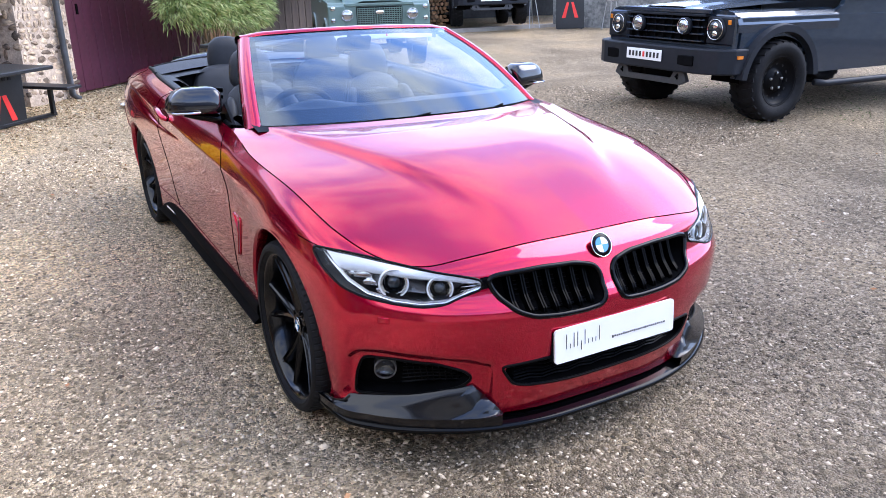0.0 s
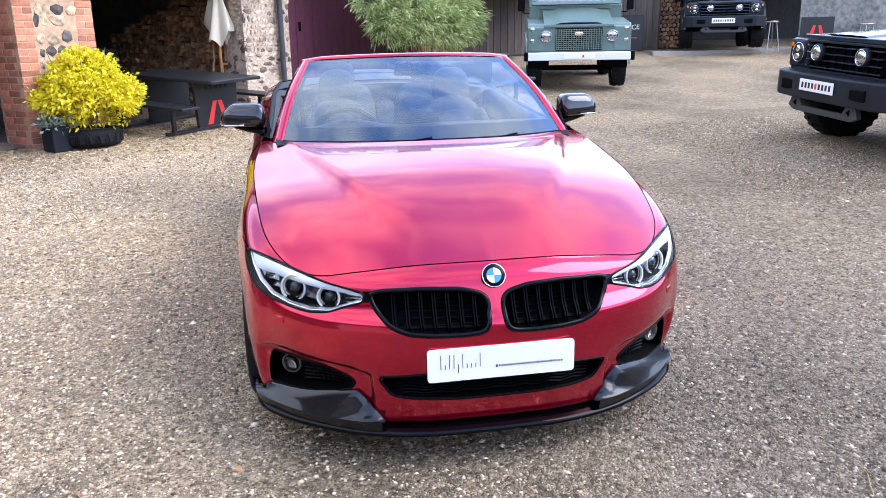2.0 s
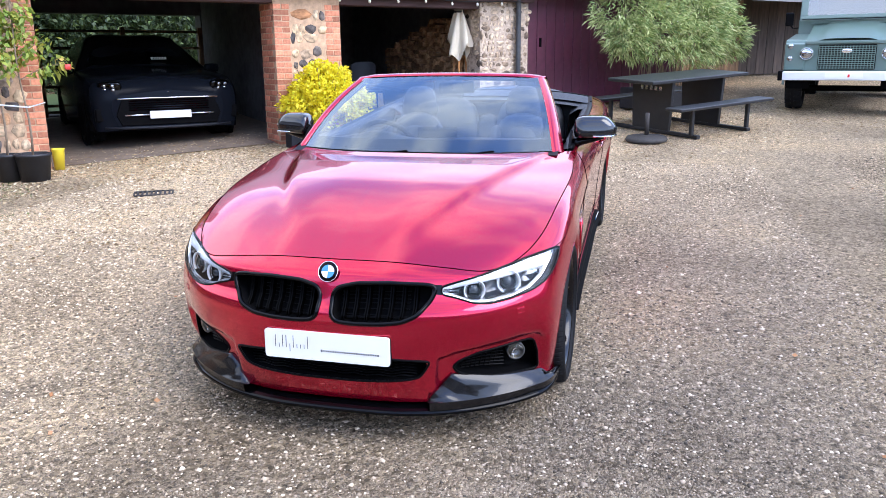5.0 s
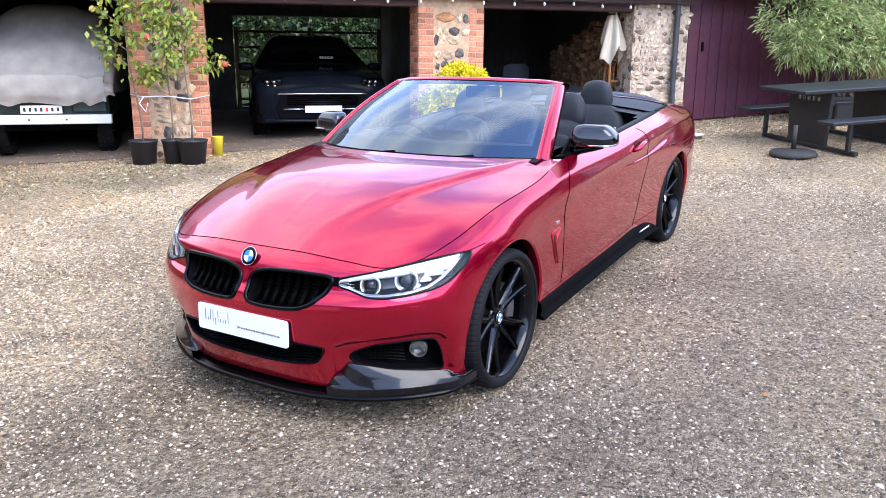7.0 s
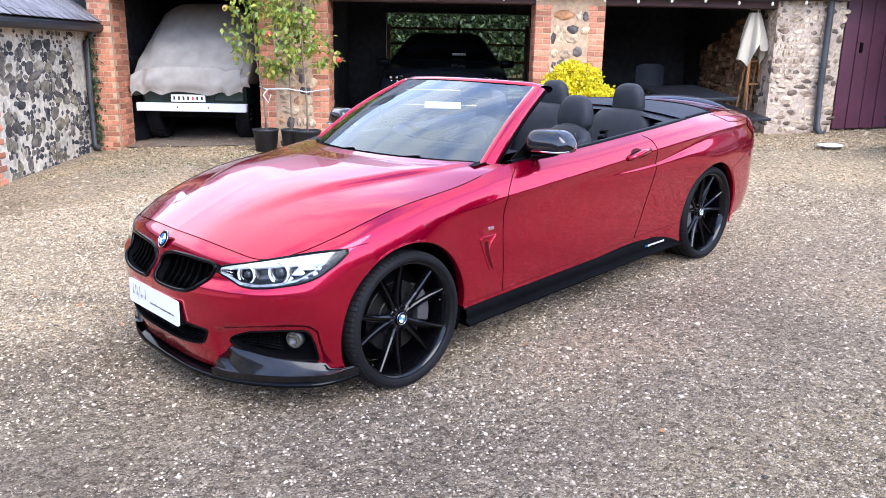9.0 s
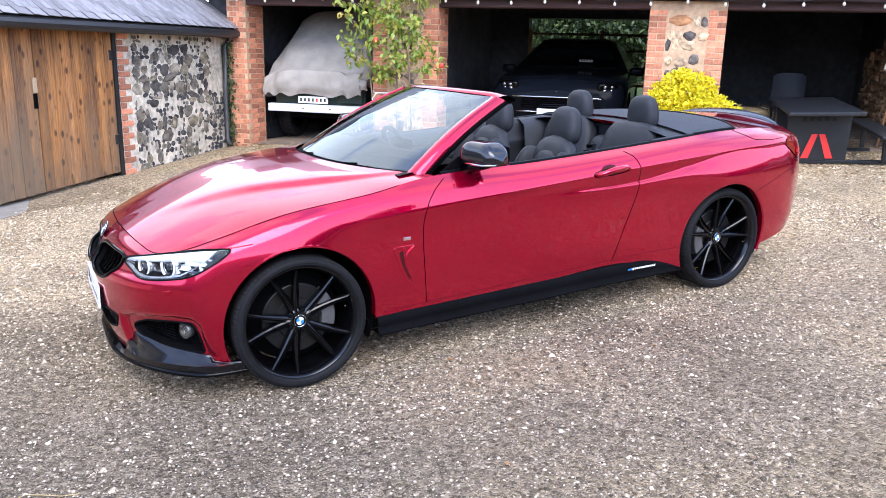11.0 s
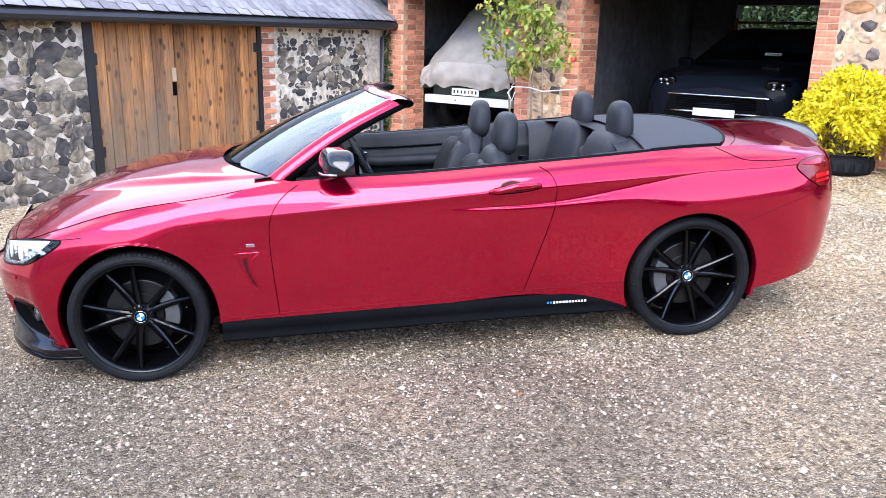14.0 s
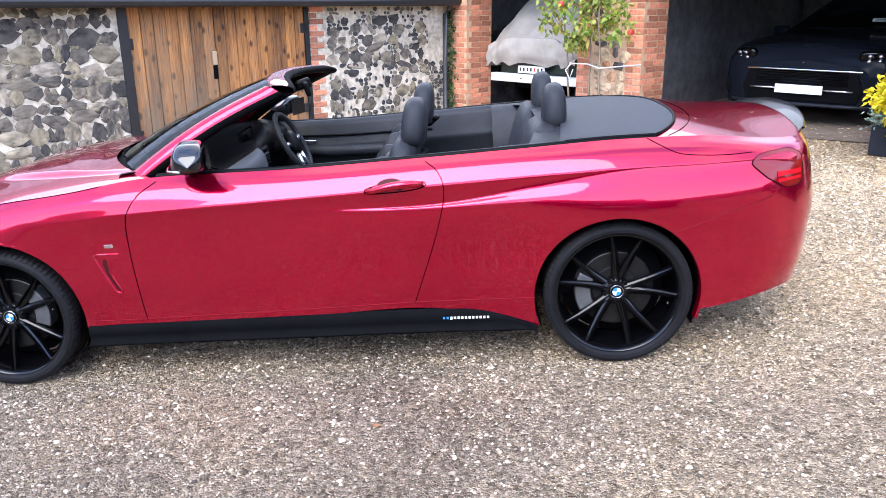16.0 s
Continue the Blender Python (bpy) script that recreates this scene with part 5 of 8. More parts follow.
def wing_vent():
    """A raised three-sided frame; a flat dark sheet paints the slot's shade behind its front edge."""
    rim = [side_point(a, b, 0.001) for a, b in fine(VENT, .01)]
    ob = part("wing_vent", loop_tube(rim, .0042, 8), PAINT, car, "red vent outline behind the front wheel", True)
    slot = fine([(-.876, .604), (-.848, .608), (-.862, .575), (-.850, .530), (-.812, .446), (-.826, .452), (-.868, .545)], .01)
    vs = [side_point(a, b, .0016) for a, b in slot]
    b = bmesh.new()
    hub = b.verts.new(sum(vs, Vector()) / len(vs))
    ring = [b.verts.new(v) for v in vs]
    for k in range(len(ring)):
        b.faces.new((ring[k], ring[(k + 1) % len(ring)], hub))
    bmesh.ops.recalc_face_normals(b, faces=b.faces)
    part("vent_slot", b, mat("shaded_vent_red", (0.05, 0.001, 0.004), 0.35, 0.3), ob)
    m2 = mirror_of(ob)
    for c in list(ob.children):
        mirror_of(c).parent = m2


wing_vent()

# Wheel arches: black liner and a folded lip
for hy, hz, ARCH in ARCHES:
    pts = []
    lip = bmesh.new()
    prev = None
    for k in range(41):
        a = math.radians(-6 + 206 * k / 40 if hy < 0 else -20 + 207 * k / 40)
        y, z = hy + ARCH * math.cos(a), hz + ARCH * math.sin(a)
        o = side_point(y, max(z, .24), 0.001)
        y2, z2 = hy + (ARCH + .006) * math.cos(a), hz + (ARCH + .006) * math.sin(a)
        row = [lip.verts.new((side_point(y2, max(z2, .24), 0.0004).x, y2, z2)), lip.verts.new((o.x, y, z)), lip.verts.new((o.x - .012, hy + (ARCH - .006) * math.cos(a), hz + (ARCH - .006) * math.sin(a))), lip.verts.new((o.x - .05, hy + (ARCH - .004) * math.cos(a), hz + (ARCH - .004) * math.sin(a)))]
        if prev:
            for i in range(3):
                lip.faces.new((prev[i], prev[i + 1], row[i + 1], row[i]))
        prev = row
    mirror_of(part("arch_lip", lip, PAINT, car, smooth=True))

    def liner(a, b):
        an = math.radians(-25 + 230 * a)
        ly, lz = hy + (ARCH - .0025) * math.cos(an), hz + (ARCH - .0025) * math.sin(an)
        edge = side_point(ly, max(lz, .24)).x - .018
        return (edge + (.51 - edge) * b, ly, lz)
    mirror_of(part("arch_liner", grid(liner, 40, 3), MATT_BLACK, car))
# Underbody that closes the shell from below
part("underbody", box(-.80, .80, -1.03, 1.03, .20, .25), MATT_BLACK, car)
part("underbody", box(-.55, .55, -2.05, -1.03, .20, .24), MATT_BLACK, car)
part("underbody", box(-.55, .55, 1.03, 2.25, .24, .30), MATT_BLACK, car)


# ---- nose ----
def sheet_between(top, foot, lift=.0015):
    """A narrow piece lying on the nose between two short lines."""
    b = bmesh.new()
    prev = None
    for i in range(7):
        f = i / 6
        a = [top[0][k] + (top[1][k] - top[0][k]) * f for k in (0, 1)]
        c = [foot[0][k] + (foot[1][k] - foot[0][k]) * f for k in (0, 1)]
        row = [b.verts.new(nose_point(a[0] + (c[0] - a[0]) * j / 4, a[1] + (c[1] - a[1]) * j / 4, lift)) for j in range(5)]
        if prev:
            for j in range(4):
                b.faces.new((prev[j], prev[j + 1], row[j + 1], row[j]))
        prev = row
    return b


def kidney():
    rim = [nose_point(x, z) for x, z in fine(KIDNEY)]
    ob = part("kidney_grille", recess(rim, Vector((0, 0.07, -0.01)), 0.96), MATT_BLACK, car, "gloss black kidney grille")
    fr = part("grille_frame", loop_tube([p + Vector((0, 0.0005, 0)) for p in rim], 0.0095, 8), GLOSS_BLACK, ob, smooth=True)
    for k in range(7):
        x = 0.070 + 0.047 * k
        zs = [z for px, z in fine(KIDNEY, .004) if abs(px - x) < 0.006]
        lo, hi = min(zs) + .004, max(zs) - .004
        for dx in (-0.0045, 0.0045):
            q = [nose_point(x + dx, lo + (hi - lo) * i / 6, -0.024) for i in range(7)]
            b = bmesh.new()
            rows = []
            for p in q:
                rows.append([b.verts.new(p + Vector((-.0022, 0, 0))), b.verts.new(p + Vector((.0022, 0, 0))), b.verts.new(p + Vector((.0022, .035, 0))), b.verts.new(p + Vector((-.0022, .035, 0)))])
            for r0, r1 in zip(rows, rows[1:]):
                for i in range(4):
                    b.faces.new((r0[i], r0[(i + 1) % 4], r1[(i + 1) % 4], r1[i]))
            part("grille_slat", b, SLAT, ob)
    for k in range(9):
        part("radiator_fin", tube([nose_point(.05, .548 + .0125 * k, -.05), nose_point(.33, .552 + .0125 * k, -.05)], .0022, 4), SATIN_BLACK, ob)
    part("lamp_link", sheet_between([(.415, .672), (.448, .670)], [(.41, .64), (.448, .634)]), GLOSS_BLACK, ob, smooth=True)
    # the other side
    m2 = mirror_of(ob)
    for c in list(ob.children):
        c2 = mirror_of(c)
        c2.parent = m2


kidney()


def badge(name, centre, normal, r, parent):
    """A round emblem: dark rim, four plain fields of blue and white."""
    n = Vector(normal).normalized()
    rot = n.to_track_quat("X", "Z").to_matrix().to_4x4()
    m = Matrix.Translation(centre) @ rot
    ob = part(name, lathe([(r * 0.97, -.004), (r, 0), (r * .96, .003), (r * .66, .0035)], 32), GLOSS_BLACK, parent, "round black-rimmed emblem with blue and white fields", True, m)
    part("badge_rim", lathe([(r * .97, 0), (r * 1.02, .002), (r * 1.0, .0042), (r * .94, .003)], 32, close=True), CHROME, ob, smooth=True)
    for q in range(4):
        b = bmesh.new()
        c0 = b.verts.new((.0045, 0, 0))
        arc = [b.verts.new((.0045, r * .64 * math.cos(math.radians(90 * q + 9 * k)), r * .64 * math.sin(math.radians(90 * q + 9 * k)))) for k in range(11)]
        for u, v in zip(arc, arc[1:]):
            b.faces.new((c0, u, v))
        part("badge_field", b, BLUE if q % 2 else WHITE, ob)
    return ob


badge("bonnet_badge", (0, -2.1235, 0.7125), (0, -0.88, 0.48), 0.041, car)

# Headlamps
def strip(line, rows):
    """A band along a line of the nose: rows of (dx, dz, lift)."""
    b = bmesh.new()
    prev = None
    for x, z in fine(line, .012, False):
        row = [b.verts.new(nose_point(x + dx, z + dz, lift)) for dx, dz, lift in rows]
        if prev:
            for k in range(len(row) - 1):
                b.faces.new((prev[k], prev[k + 1], row[k + 1], row[k]))
        prev = row
    return b


def headlamp():
    rim = [nose_point(x, z) for x, z in fine(LAMP)]
    ob = part("headlight", recess(rim, Vector((-0.03, 0.045, 0)), 0.93), LAMP_GREY, car, "clear headlight with two ring lamps and chrome reflectors")
    face_out(part("lamp_lens", grid_fill(LAMP, 0.002), LENS, ob, smooth=True), (.3, -1, .3)).visible_shadow = False
    part("lamp_edge", loop_tube(rim, 0.0042, 6), GLOSS_BLACK, ob, smooth=True)
    brow = [(.445, .657), (.50, .672), (.56, .685), (.64, .699), (.72, .713), (.78, .723), (.825, .727)]
    b = bmesh.new()
    prev = None
    line = fine(brow, .012, False)
    for i, (x, z) in enumerate(line):
        g = .35 + .95 * i / (len(line) - 1)
        row = [b.verts.new(nose_point(x + dx * g, z + dz * g, lift)) for dx, dz, lift in ((0, .004, -.002), (-.003, -.012, -.005), (-.006, -.026, -.011), (-.007, -.030, -.03))]
        if prev:
            for k in range(3):
                b.faces.new((prev[k], prev[k + 1], row[k + 1], row[k]))
        prev = row
    part("lamp_brow", b, WHITE_RING, ob, "broad pale brow", True)
    foot = [(.440, .640), (.49, .628), (.53, .613), (.56, .604), (.63, .600), (.70, .606), (.76, .621), (.80, .655), (.824, .70), (.832, .728)]
    part("lamp_bezel", strip(foot, [(0, .001, -.002), (-.001, .007, -.003), (-.003, .011, -.012)]), SILVER, ob, smooth=True)
    part("lamp_floor", strip(foot[1:8], [(-.004, .009, -.012), (-.008, .020, -.03), (-.012, .03, -.05)]), SATIN_BLACK, ob, smooth=True)
    # chrome reflector at the outer end, in steps
    b = bmesh.new()
    prev = None
    for k in range(9):
        z = .628 + .0105 * k
        row = [b.verts.new(nose_point(x + .003 * k, z, -.014 - .012 * (k % 2) - .006 * i)) for i, x in enumerate((.728, .748, .768, .788, .80))]
        if prev:
            for i in range(4):
                b.faces.new((prev[i], prev[i + 1], row[i + 1], row[i]))
        prev = row
    part("side_reflector", b, CHROME, ob)
    # short chrome bars at the inner end
    for k in range(3):
        p = nose_point(.448 + .003 * k, .643 + .006 * k, -.008)
        q = nose_point(.512 - .004 * k, .634 + .012 * k, -.012)
        part("inner_fin", tube([p, q], .0022, 5), CHROME, ob, smooth=True)
    for x, z, r in ((.570, .643, .037), (.692, .658, .042)):
        c = nose_point(x, z, -0.016)
        rot = Vector((0.42 if x < .6 else .5, -1, 0.12)).normalized().to_track_quat("X", "Z").to_matrix().to_4x4()
        m = Matrix.Translation(c) @ rot
        pr = part("projector", lathe([(r * 1.12, -.05), (r * 1.10, -.014), (r * .98, -.010), (r * .84, -.018), (r * .72, -.034)], 36), SILVER, ob, smooth=True, matrix=m)
        part("ring_light", lathe([(r * 1.10, -.008), (r * 1.17, -.003), (r * 1.13, .004), (r * 1.03, .002), (r * 1.00, -.006)], 36, close=True), WHITE_RING, pr, "pale ring light", True)
        part("projector_rim", lathe([(r * .90, -.014), (r * .87, -.007), (r * .83, -.010), (r * .84, -.018)], 32, close=True), CHROME, pr, smooth=True)
        part("projector_barrel", lathe([(r * .74, -.034), (r * .70, -.012), (r * .64, -.012), (r * .60, -.03)], 28), SATIN_BLACK, pr, smooth=True)
        part("projector_lens", lathe([(r * .62, -.028), (r * .56, -.014), (r * .38, -.005), (r * .16, -.001), (.0005, 0.0)], 28), DARK_GLASS, pr, smooth=True)
        part("ring_clip", tube([(-.004, .0, -r * 1.08), (.0, .0, -r * 1.32), (-.012, 0, -r * 1.42)], .005, 6), CHROME, pr, smooth=True)
    m2 = mirror_of(ob)
    mirror_children(ob, m2)


def mirror_children(a, b):
    flip = Matrix.Diagonal((-1, 1, 1, 1))
    for c in list(a.children):
        c2 = mirror_of(c)
        c2.parent = b
        c2.visible_shadow = c.visible_shadow
        c2.matrix_basis = flip @ c.matrix_basis @ flip
        mirror_children(c, c2)


def grid_fill(poly, lift):
    """A sheet on the nose inside the polygon."""
    q = np.array(fine(poly, .008))
    x0, x1 = q[:, 0].min(), q[:, 0].max()
    b = bmesh.new()
    prev = None
    n = 30
    for i in range(n + 1):
        x = x0 + (x1 - x0) * (0.004 + 0.992 * i / n)
        hits = []
        for k in range(len(q)):
            a, c = q[k], q[(k + 1) % len(q)]
            if (a[0] > x) != (c[0] > x):
                hits.append(a[1] + (c[1] - a[1]) * (x - a[0]) / (c[0] - a[0]))
        lo, hi = min(hits), max(hits)
        row = [b.verts.new(nose_point(x, lo + (hi - lo) * j / 6, lift)) for j in range(7)]
        if prev:
            for j in range(6):
                b.faces.new((prev[j], prev[j + 1], row[j + 1], row[j]))
        prev = row
    return b


headlamp()


# Fog lamp openings
def fog_opening():
    rim = [nose_point(x, z) for x, z in fine(FOG)]
    ob = part("fog_recess", recess(rim, Vector((-0.01, 0.09, 0)), 0.95), MATT_BLACK, car, "black corner intake with a round fog lamp")
    part("intake_frame", loop_tube(rim, 0.005, 6), SATIN_BLACK, ob, smooth=True)
    b = None
    for k in range(6):
        p, q = nose_point(.51 + .01 * k, .305 + .013 * k, -.035), nose_point(.68, .29 + .016 * k, -.03)
        b = tube([p, (p + q) / 2 + Vector((0, 0, .004)), q], .003, 4, b)
    for k in range(9):
        p = nose_point(.52 + .018 * k, .30, -.036)
        b = tube([p, p + Vector((.012, 0, .07))], .0025, 4, b)
    part("intake_mesh", b, SATIN_BLACK, ob)
    m = Matrix.Translation(nose_point(.722, .342, -.022)) @ Vector((.45, -1, 0)).normalized().to_track_quat("X", "Z").to_matrix().to_4x4()
    lamp = part("fog_lamp", lathe([(.036, -.04), (.038, .004), (.033, .006), (.030, -.006), (.017, -.016), (.0005, -.018)], 28), CALIPER, ob, "round clear fog lamp", True, m)
    face_out(part("fog_lens", lathe([(.033, 0), (.030, .008), (.017, .012), (.0005, .0135)], 24), LENS, lamp, smooth=True), (1, 0, 0)).visible_shadow = False
    m2 = mirror_of(ob)
    mirror_children(ob, m2)


fog_opening()


def low_grille():
    rim = [nose_point(x, z) for x, z in fine(LOW_GRILLE)]
    ob = part("lower_grille", recess(rim, Vector((0, 0.08, 0)), 0.97), MATT_BLACK, car, "black lower air intake with mesh")
    part("intake_frame", loop_tube(rim, 0.005, 6), SATIN_BLACK, ob, smooth=True)
    b = None
    for k in range(7):
        z = .298 + .0145 * k
        w = .36 - .25 * max(0, .32 - z)
        b = tube([nose_point(-w + 2 * w * i / 14, z + (.004 if i % 2 else -.004), -.03) for i in range(15)], .003, 4, b)
    part("intake_mesh", b, SATIN_BLACK, ob)


low_grille()


def number_plate(parent, at, w, h, bars, name="number_plate"):
    """A white plate with plain bars in place of its print."""
    cr = .012
    outline = [(sx * (w / 2 - cr) + cr * math.cos(a0 + k * math.pi / 8), sz * (h / 2 - cr) + cr * math.sin(a0 + k * math.pi / 8))
               for sx, sz, a0 in ((1, 1, 0), (-1, 1, math.pi / 2), (-1, -1, math.pi), (1, -1, 1.5 * math.pi)) for k in range(5)]
    ob = part(name, prism(outline, .008, "y", at=-.004), WHITE, parent, "white plate with dark print", matrix=at)
    for x, z, bw, bh in bars:
        part("print_bar", box(x - bw / 2, x + bw / 2, -.0052, -.0038, z - bh / 2, z + bh / 2), INK, ob)
    return ob


# thin upright strokes in place of a name
word = [(-.214 + .0152 * k, .012 if k in (0, 2, 3, 5, 9) else -.006 if k != 4 else -.014, .0019, .050 if k in (0, 2, 3, 5, 9) else .016 if k != 4 else .032) for k in range(10)]
line = [(-.019 + .0097 * k, -.016 + (.0012 if k % 4 == 1 else 0), .0046 if k % 3 else .0062, .0062 if k % 5 else .0095) for k in range(25)]
number_plate(car, pose(.010, -2.213, .4325, -4, 0, 0), .52, .117, word + line)
part("plate_holder", box(-.25, .27, -2.206, -2.185, .375, .482, .004), MATT_BLACK, car)
for sx in (1, -1):
    part("washer_cover", box(-.02, .02, -.002, .002, -.011, .011, .003), PAINT, car, matrix=Matrix.Translation(nose_point(sx * .735, .548, .001)) @ pose(0, 0, 0, -8, 0, sx * 44))
part("tow_cover", lathe([(.021, -.001), (.021, .0015), (.019, .002), (.0005, .002)], 24, axis="y"), PAINT, car, matrix=Matrix.Translation(nose_point(-.335, .46, .0005)) @ pose(0, 0, 180))


# Splitter: a blade along the chin, and flared carbon corners
def chin(u, out, z):
    p = spline(SILL, np.array([u]))[0]
    q = spline(SILL, np.array([min(u + .05, 17)]))[0]
    d = Vector((q[0] - p[0], q[1] - p[1], 0)).normalized()
    n = Vector((d.y, -d.x, 0))
    if n.y > 0 and u < 4:
        n = -n
    return Vector((p[0], p[1], z)) + n * out


def blade():
    b = bmesh.new()
    prev = None
    us = [5.35 * k / 40 for k in range(-40, 41)]
    for u in us:
        sx = -1 if u < 0 else 1
        a = abs(u)
        o = .036 - .02 * max(0, (a - 4.2)) / 1.2
        row = []
        for out, z in ((-.05, .182), (o - .014, .163), (o, .157), (o, .146), (o - .01, .140), (-.12, .142)):
            v = chin(a, out, z)
            row.append(b.verts.new((sx * max(v.x, 0), v.y, v.z)))
        if prev:
            for i in range(5):
                b.faces.new((prev[i], prev[i + 1], row[i + 1], row[i]))
        prev = row
    bmesh.ops.recalc_face_normals(b, faces=b.faces)
    return b


part("front_splitter", blade(), GLOSS_BLACK, car, "dark carbon front splitter blade", True)


def winglet():
    top = fine([(.385, .195), (.43, .255), (.478, .305), (.55, .290), (.62, .270), (.72, .248), (.785, .236), (.815, .210), (.845, .192)], .012, False)
    b = bmesh.new()
    prev = None
    n = len(top)
    for i, (x, z) in enumerate(top):
        f = i / (n - 1)
        p = nose_point(x, z, .010)
        u = 1.7 + 3.6 * f ** .9
        # upper facet slopes out to a ridge, lower facet drops to the blade
        q = chin(u, .036 - .010 * f, .200 - .004 * f)
        r = chin(u, .030 - .012 * f, .160)
        mid = p.lerp(q, .5) + Vector((0, .008, -.008)) * min(1, (p - q).length / .1)
        row = [b.verts.new(v) for v in (p + Vector((0, .012, .004)), p, mid, q, q, r)]
        if prev:
            for k in (0, 1, 2, 4):
                b.faces.new((prev[k], prev[k + 1], row[k + 1], row[k]))
        prev = row
    return b


mirror_of(part("splitter_corner", winglet(), CARBON, car, "carbon corner flare", True))

# ---- screen, cockpit and tail ----
def screen_point(s, t, out=0.0):
    """The windscreen: s across, t from foot to head."""
    f = glass_foot(s)
    h = Vector((0.545 * s, -0.205 + 0.11 * s * s, 1.318 - 0.02 * s * s))
    p = f.lerp(h, t)
    bow = math.sin(math.pi * t)
    p += Vector((0.012 * s * bow, -0.018 * bow, 0.020 * bow))
    n = Vector((0.25 * s, -0.55, 0.80)).normalized()
    return p + n * out


ws = part("windscreen", grid(lambda a, b: screen_point(2 * a - 1, b), 30, 14), WINDSCREEN, car, "bluish reflecting windscreen", True)
face_out(ws, (0, -.5, .8)).visible_shadow = False
# black printed band round the pane
for f, n in ((lambda a, b: screen_point(2 * a - 1, .13 * b, -.002), 30), (lambda a, b: screen_point(2 * a - 1, 1 - .05 * b, -.002), 30)):
    part("screen_band", grid(f, n, 2), SATIN_BLACK, ws, smooth=True)
for sx in (1, -1):
    part("screen_band", grid(lambda a, b: screen_point(sx * (1 - .05 * b), a, -.002), 14, 2), SATIN_BLACK, ws, smooth=True)


def pillar_row(t, sx=1):
    """Across the A pillar at t: seal, outer skin, inner lining."""
    p = screen_point(1, t)
    w = .052 - .012 * t
    return [p + Vector((-.006, -.002, .002)), p + Vector((.002, -.004, .010)), p + Vector((.022, .012, .010)), p + Vector((w, .045, -.004)), p + Vector((w - .004, .062, -.016))]


def sheet(rows):
    b = bmesh.new()
    prev = None
    for r in rows:
        row = [b.verts.new(v) for v in r]
        if prev:
            for k in range(len(row) - 1):
                b.faces.new((prev[k], prev[k + 1], row[k + 1], row[k]))
        prev = row
    return b


mirror_of(part("windscreen_pillar", sheet([pillar_row(k / 16 * .99 - .03) for k in range(17)]), PAINT, car, smooth=True))
seal_rows = []
for k in range(17):
    r = pillar_row(k / 16 * .99 - .03)
    e = r[-1]
    seal_rows.append([e + Vector((.002, 0, .002)), e + Vector((.0, .016, -.008)), e + Vector((-.012, .028, -.018)), e + Vector((-.03, .026, -.022)), e + Vector((-.05, .0, -.01)), e + Vector((-.055, -.03, -.012))])
mirror_of(part("pillar_seal", sheet(seal_rows), SATIN_BLACK, car, smooth=True))

# header rail: red skin above, black lining behind
def head_rows(spec):
    rows = []
    for k in range(33):
        s = -1.075 + 2.15 * k / 32
        e = screen_point(max(-1, min(1, s)), 1)
        e.x = .545 * s
        lift = -.012 * max(0, abs(s) - .9) / .175
        rows.append([e + Vector((0, dy, dz + lift)) for dy, dz in spec])
    return rows


part("header_rail", sheet(head_rows([(-.012, .0), (-.004, .008), (.022, .014), (.055, .012), (.075, .006)])), PAINT, car, "red windscreen header", True)
part("header_lining", sheet(head_rows([(.075, .007), (.088, .003), (.102, -.005), (.106, -.014), (.10, -.024), (.085, -.031), (.05, -.034), (.0, -.02)])), MATT_BLACK, car, smooth=True)
mv = part("interior_mirror", box(-.11, .11, -.014, .014, -.038, .038, .013, seg=3), SATIN_BLACK, car, matrix=pose(.035, -.05, 1.232, 14, 0, 14))
part("mirror_stalk", box(-.035, .035, -.05, .03, 0, .05, .012, seg=2), SATIN_BLACK, mv)

# scuttle in front of the pane, and wipers
part("scuttle", grid(lambda a, b: (glass_foot(2 * a - 1) * (1 - b) + (bonnet_point((2 * a - 1) * .93, .985) + Vector((0, .01, -.018))) * b) + Vector((0, 0, -.004)), 30, 4), MATT_BLACK, car, smooth=True)
for x0, x1, t0 in ((-.62, -.02, .02), (-.02, .60, .02)):
    pts = [screen_point(x0 + (x1 - x0) * k / 10, t0 - .075 + .065 * (k / 10) ** 2, .003) for k in range(11)]
    wp = part("wiper", tube(pts, .004, 6), MATT_BLACK, car)
    part("wiper_arm", tube([pts[0] + Vector((.02, -.02, -.01)), pts[2] + Vector((0, 0, .005)), pts[5] + Vector((0, 0, .004))], .006, 6), MATT_BLACK, wp)

